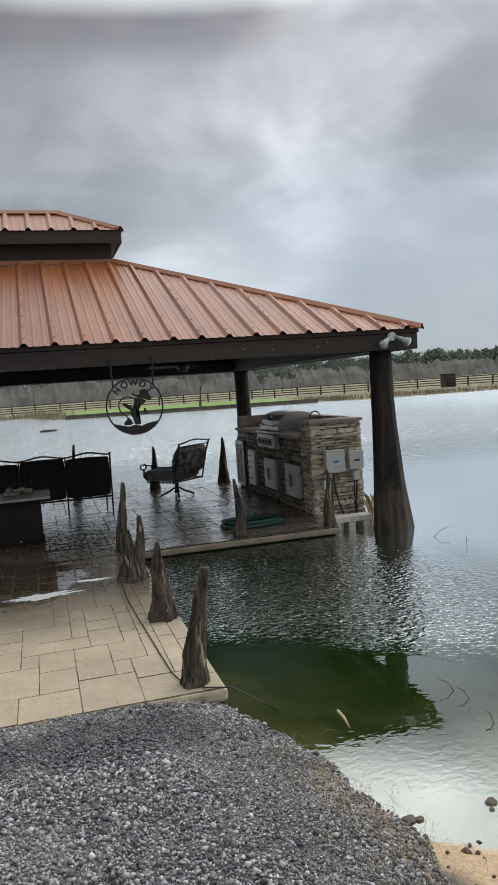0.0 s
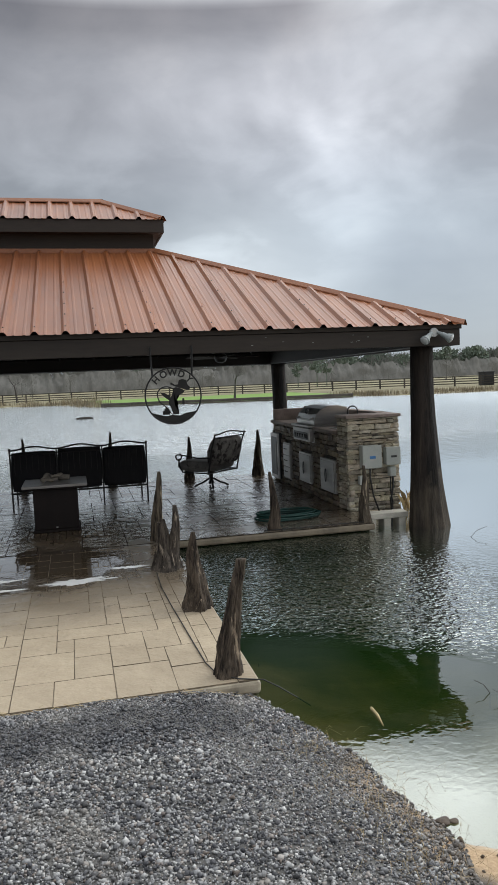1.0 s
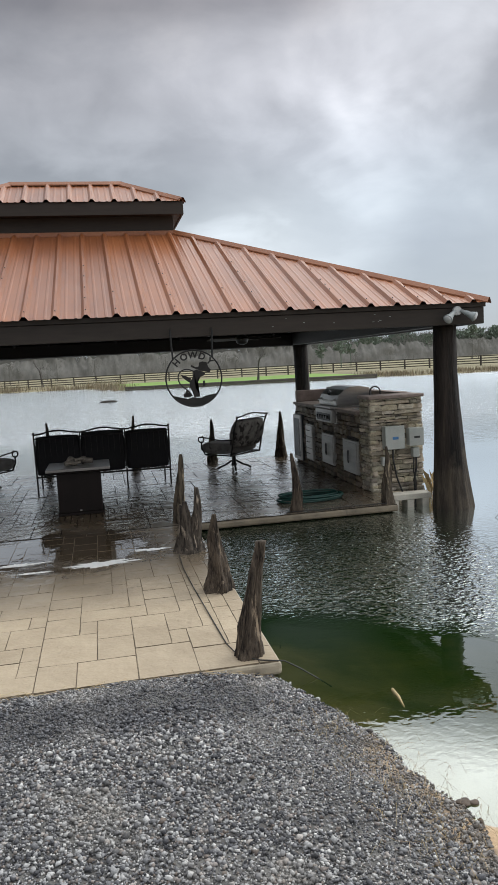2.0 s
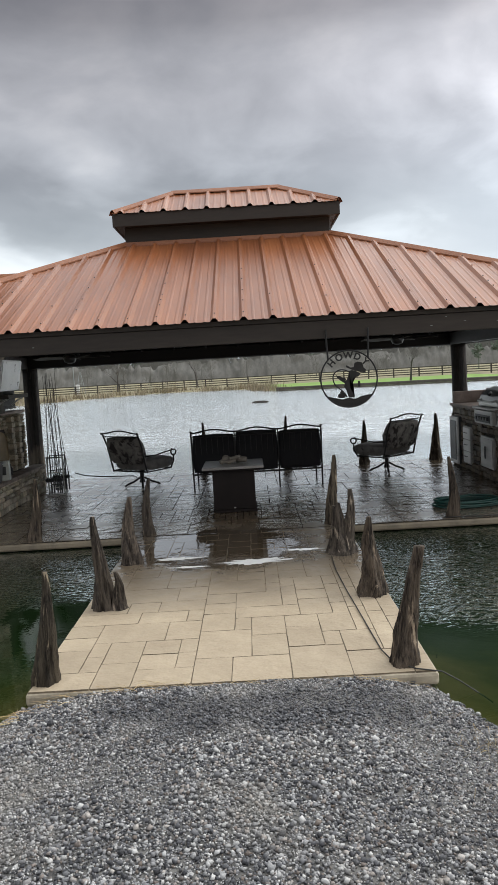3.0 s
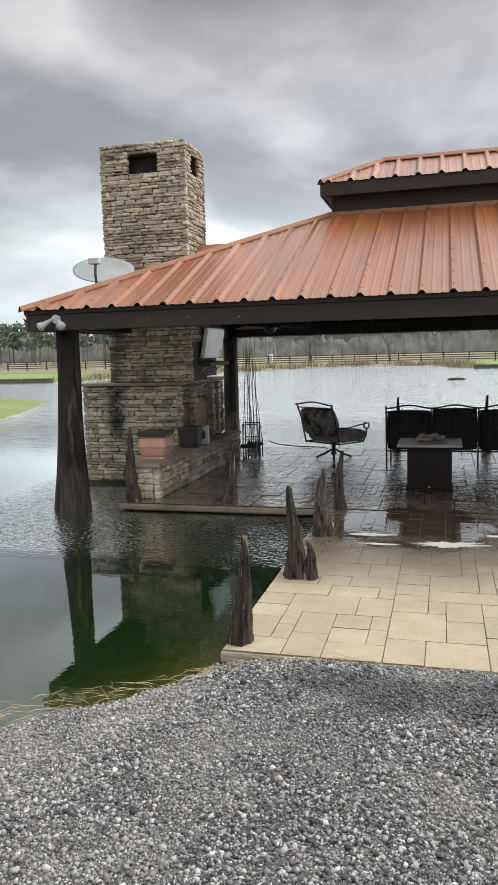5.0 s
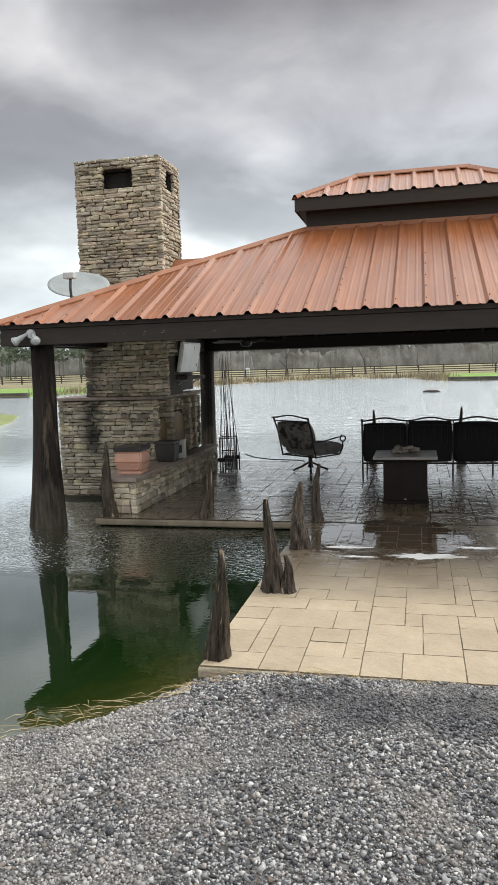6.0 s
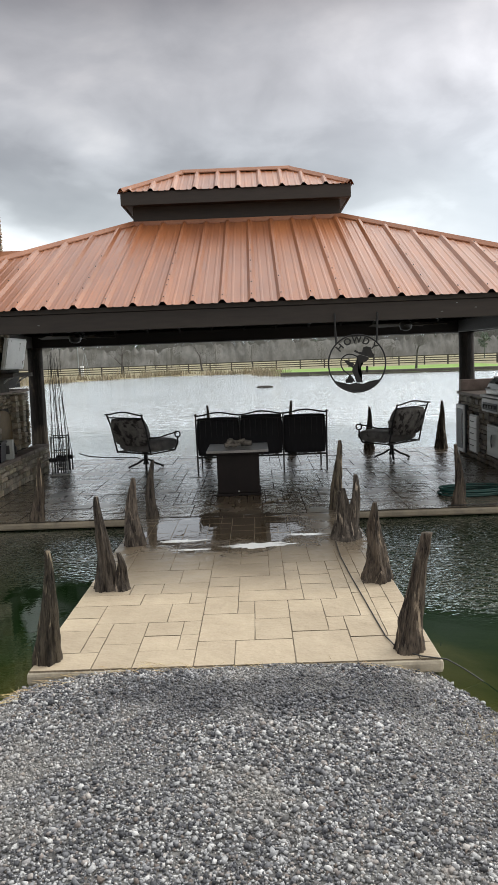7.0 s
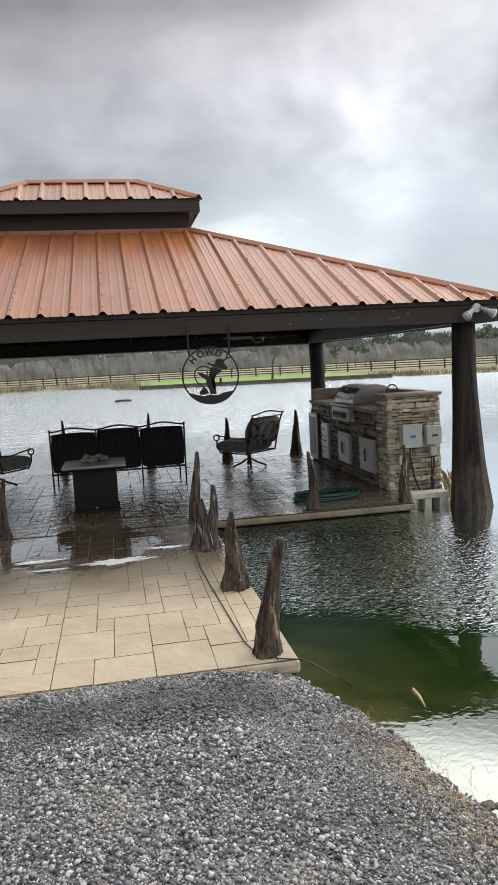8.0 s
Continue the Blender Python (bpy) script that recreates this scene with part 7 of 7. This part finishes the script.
for a in (90, 210, 330):
    c, s = math.cos(math.radians(a)), math.sin(math.radians(a))
    part("leg", S([(0.75 * c, 0.75 * s, 0.0), (0.06 * c, 0.06 * s, 2.9)], 0.035, 6), DISH_GREY, feeder)
part("brace", S([(0.40 * math.cos(math.radians(a)), 0.40 * math.sin(math.radians(a)), 1.4) for a in (90, 210, 330)], 0.025, 6, True), DISH_GREY, feeder)
single("field_pole", S([(0, 0, -0.2), (0, 0, 2.2), (0.02, 0, 4.4)], [0.07, 0.06, 0.05], 8), DISH_GREY, "slim grey metal pole by the far fence", "pole", (-23.1, 93.5, stand_z))

# dry reeds along the far shore
v, f = [], []
q = random.Random(14)


def tuft(cx, cy, n, h, r):
    z = float(ground_height(np.array([cx]), np.array([cy]))[0])
    for _ in range(n):
        x, y, a, L = cx + q.gauss(0, r), cy + q.gauss(0, r * 0.6), q.uniform(0, 6.28), h * q.uniform(0.5, 1.15)
        lx, ly, wd = q.gauss(0, 0.16) * L, q.gauss(0, 0.16) * L, 0.03 * q.uniform(0.6, 1.6)
        k = len(v)
        v.extend([(x - wd * math.cos(a), y - wd * math.sin(a), z - 0.1), (x + wd * math.cos(a), y + wd * math.sin(a), z - 0.1), (x + lx, y + ly, z + L)])
        f.append((k, k + 1, k + 2))


for (ax, ay), (bx, by) in zip(FAR[2:7], FAR[3:8]):
    L = math.hypot(bx - ax, by - ay)
    for i in range(int(L * 3.2)):
        t = q.random()
        tuft(ax + (bx - ax) * t + q.uniform(-0.5, 0.5), ay + (by - ay) * t + q.uniform(0.2, 3.0), 20, q.choice((0.4, 0.5, 0.6, 0.7, 1.1)), 0.5)
for (ax, ay), (bx, by) in zip(FAR[9:12], FAR[10:13]):
    for i in range(60):
        t = q.random()
        tuft(ax + (bx - ax) * t, ay + (by - ay) * t + q.uniform(0.3, 3), 14, 0.4, 0.5)
tagged(new("dry_reeds", raw("dry_reeds", v, f, REEDS)), "pale dry reeds along the far shore", "reeds", kind="stuff")


def bare_tree(at, height, seed, label, spread_a=0.55, depth=5):
    """A leafless tree: tapered trunk, limbs and fine twigs."""
    q = random.Random(seed)
    t = thing("bare_tree", at, label, "tree", 0, "bare trees across the pond")
    limbs, twigs = bmesh.new(), bmesh.new()

    def grow(p, d, L, r, lv):
        pts, rs = [p], [r]
        for i in range(4):
            wob = 0.03 if lv == depth else 0.12
            d = (d + Vector((q.gauss(0, wob), q.gauss(0, wob), q.gauss(0.02, 0.06)))).normalized()
            p = p + d * L / 4
            pts.append(p)
            rs.append(r * (1 - 0.11 * (i + 1)))
        sweep(limbs if lv > 2 else twigs, pts, rs, 6 if lv > 3 else 4 if lv > 1 else 3)
        if lv:
            for _ in range(q.choice((3, 3, 4))):
                i = q.choice((2, 3, 4, 4))
                nd = (d + Vector((q.gauss(0, spread_a), q.gauss(0, spread_a), q.gauss(0.1, 0.28)))).normalized()
                grow(pts[i], nd if lv < depth or i < 4 else (d + nd * 0.15).normalized(), L * q.uniform(0.55, 0.8), rs[i] * 0.62, lv - 1)

    grow(Vector((0, 0, -0.1)), Vector((0, 0, 1)), height * 0.34, height * 0.034, depth)
    part("trunk", limbs, TWIG, t)
    tagged(part("branches", twigs, TWIG, t), kind="stuff")
    return t


def stand(x, y):
    return (x, y, float(ground_height(np.array([x]), np.array([y]))[0]))


bare_tree(stand(15.4, 65.5), 3.8, 2, "spreading leafless tree on the far lawn")
bare_tree(stand(-6.7, 92.5), 5.0, 5, "slender leafless tree by the far fence", 0.5)
bare_tree(stand(-17.2, 92.5), 5.0, 8, "slender leafless tree by the far fence", 0.6)

def crown(cx, cy, z0, h, r, n, kind, q):
    """A ragged crown of small leaf or twig clumps, plus its trunk."""
    v, f = [], []
    tr = 0.012 * h + 0.05
    k = 0
    v += [(cx - tr, cy, z0 - 0.5), (cx + tr, cy, z0 - 0.5), (cx + tr * 0.5, cy, z0 + h * 0.85), (cx - tr * 0.5, cy, z0 + h * 0.85)]
    f.append((0, 1, 2, 3))
    knots = [(q.gauss(0, r * 0.45), q.gauss(0, r * 0.45), h * q.uniform(0.45 if kind == "pine" else 0.08, 0.98)) for _ in range(9)]
    for _ in range(n):
        kx, ky, kz = q.choice(knots)
        s = r * 0.30
        x, y, z = cx + kx + q.gauss(0, s), cy + ky + q.gauss(0, s), z0 + min(h, kz + q.gauss(0, h * (0.05 if kind == "pine" else 0.09)))
        k = len(v)
        if kind == "scrub":
            # upright spray of twigs
            L, wd, ln = h * q.uniform(0.03, 0.11), h * q.uniform(0.006, 0.018), q.gauss(0, 0.6)
            v += [(x - wd, y, z - L), (x + wd, y, z - L), (x + L * ln * 1.6, y + q.gauss(0, 0.03), z + L * 0.6)]
            f.append((k, k + 1, k + 2))
            continue
        e = q.uniform(0.2, 0.55) * 0.16 * h
        a, b = q.uniform(0, 6.28), q.uniform(-0.9, 0.9)
        k = len(v)
        dx, dz = e * math.cos(a), e * math.sin(a)
        v += [(x - dx, y + e * b, z - dz), (x + dx * 0.3 + dz, y, z + dz * 0.3 - dx), (x + dx * 0.8, y - e * b, z + dz * 0.9)]
        f.append((k, k + 1, k + 2))
    return v, f


def woods(name, spots, kind, material, label, seed):
    q = random.Random(seed)
    V, F = [], []
    for x, y, h in spots:
        v, f = crown(x, y, 0.6, h, h * (0.22 if kind == "pine" else 0.42), 170 if kind == "pine" else 130, kind, q)
        k = len(V)
        V += v
        F += [tuple(i + k for i in t) for t in f]
    tagged(new(name, raw(name, V, F, material)), label, "woods", kind="stuff")


q = random.Random(8)
spots = []
for i in range(2300):
    u = q.uniform(-1, 1)
    x = 330 * u
    y = q.uniform(206, 290)
    spots.append((x, y, q.uniform(5.5, 9.0)))
v, f = [], []
n = 1500
for i in range(n + 1):
    x = -340 + 680 * i / n
    top = 5.2 + 1.5 * noise.noise((x * 0.05, 1.0, 0)) + 1.2 * noise.noise((x * 0.21, 2.0, 0)) + 1.5 * noise.noise((x * 0.9, 3.0, 0))
    for j in range(7):
        u = j / 6
        v.append((x + 0.5 * noise.noise((x, u * 5, 4.0)), 198 + 3 * u + 0.8 * noise.noise((x * 0.12, u * 2, 5.0)) + 0.5 * noise.noise((x * 0.6, u * 4, 6.0)), -0.4 + (top + 0.4) * u ** 0.8))
for i in range(n):
    for j in range(6):
        k = i * 7 + j
        f.append((k, k + 7, k + 8, k + 1))
tagged(new("brushwood", raw("brushwood", v, f, HAZY_SCRUB, True)), "dense grey leafless brushwood at the foot of the woods", "woods", kind="stuff")
woods("winter_woods", spots, "scrub", HAZY_SCRUB, "leafless winter woods beyond the fields, grey with haze put into the colour", 3)
spots = [(q.uniform(95, 330), q.uniform(200, 260), q.uniform(6.4, 8.8)) for i in range(190)] + [(q.uniform(-330, -62), q.uniform(120, 190), q.uniform(7.5, 10.0)) for i in range(200)]
spots += [(q.uniform(62, 95), q.uniform(205, 250), q.uniform(6.5, 9)) for i in range(10)]
spots += [(41, 116, 4.6), (38.5, 119, 3.6), (44.5, 121, 3.4)]
spots += [(q.uniform(-70, 60), q.uniform(225, 260), q.uniform(5.4, 7.0)) for i in range(34)]
woods("pine_woods", spots, "pine", HAZY_PINE, "green pine trees beyond the fields, paled by haze put into the colour", 4)
woods("near_scrub", [(q.uniform(-120, 110), q.uniform(125, 165), q.uniform(2.2, 3.8)) for i in range(50)], "scrub", HAZY_SCRUB, "grey leafless brush behind the far fence", 6)

# stamped stones of the paving
pave(walkway, ashlar(-1.19, 1.19, 0.015, 4.02, 0.122, 3), 300, JOINT, 0.15, 0.0008, 0.0006)
pave(patio, ashlar(-3.72, 3.66, 4.045, 4.70, 0.165, 5) + ashlar(-3.72, -0.87, 4.70, 5.60, 0.165, 6) + basket(-0.87, 4.70, 8, 4, 0.225) + ashlar(0.93, 3.66, 4.70, 5.60, 0.165, 7)
     + ashlar(-3.72, 3.66, 5.60, 9.28, 0.165, 9), 290, WET_JOINT, 0.45, 0.0018, 0.0016)
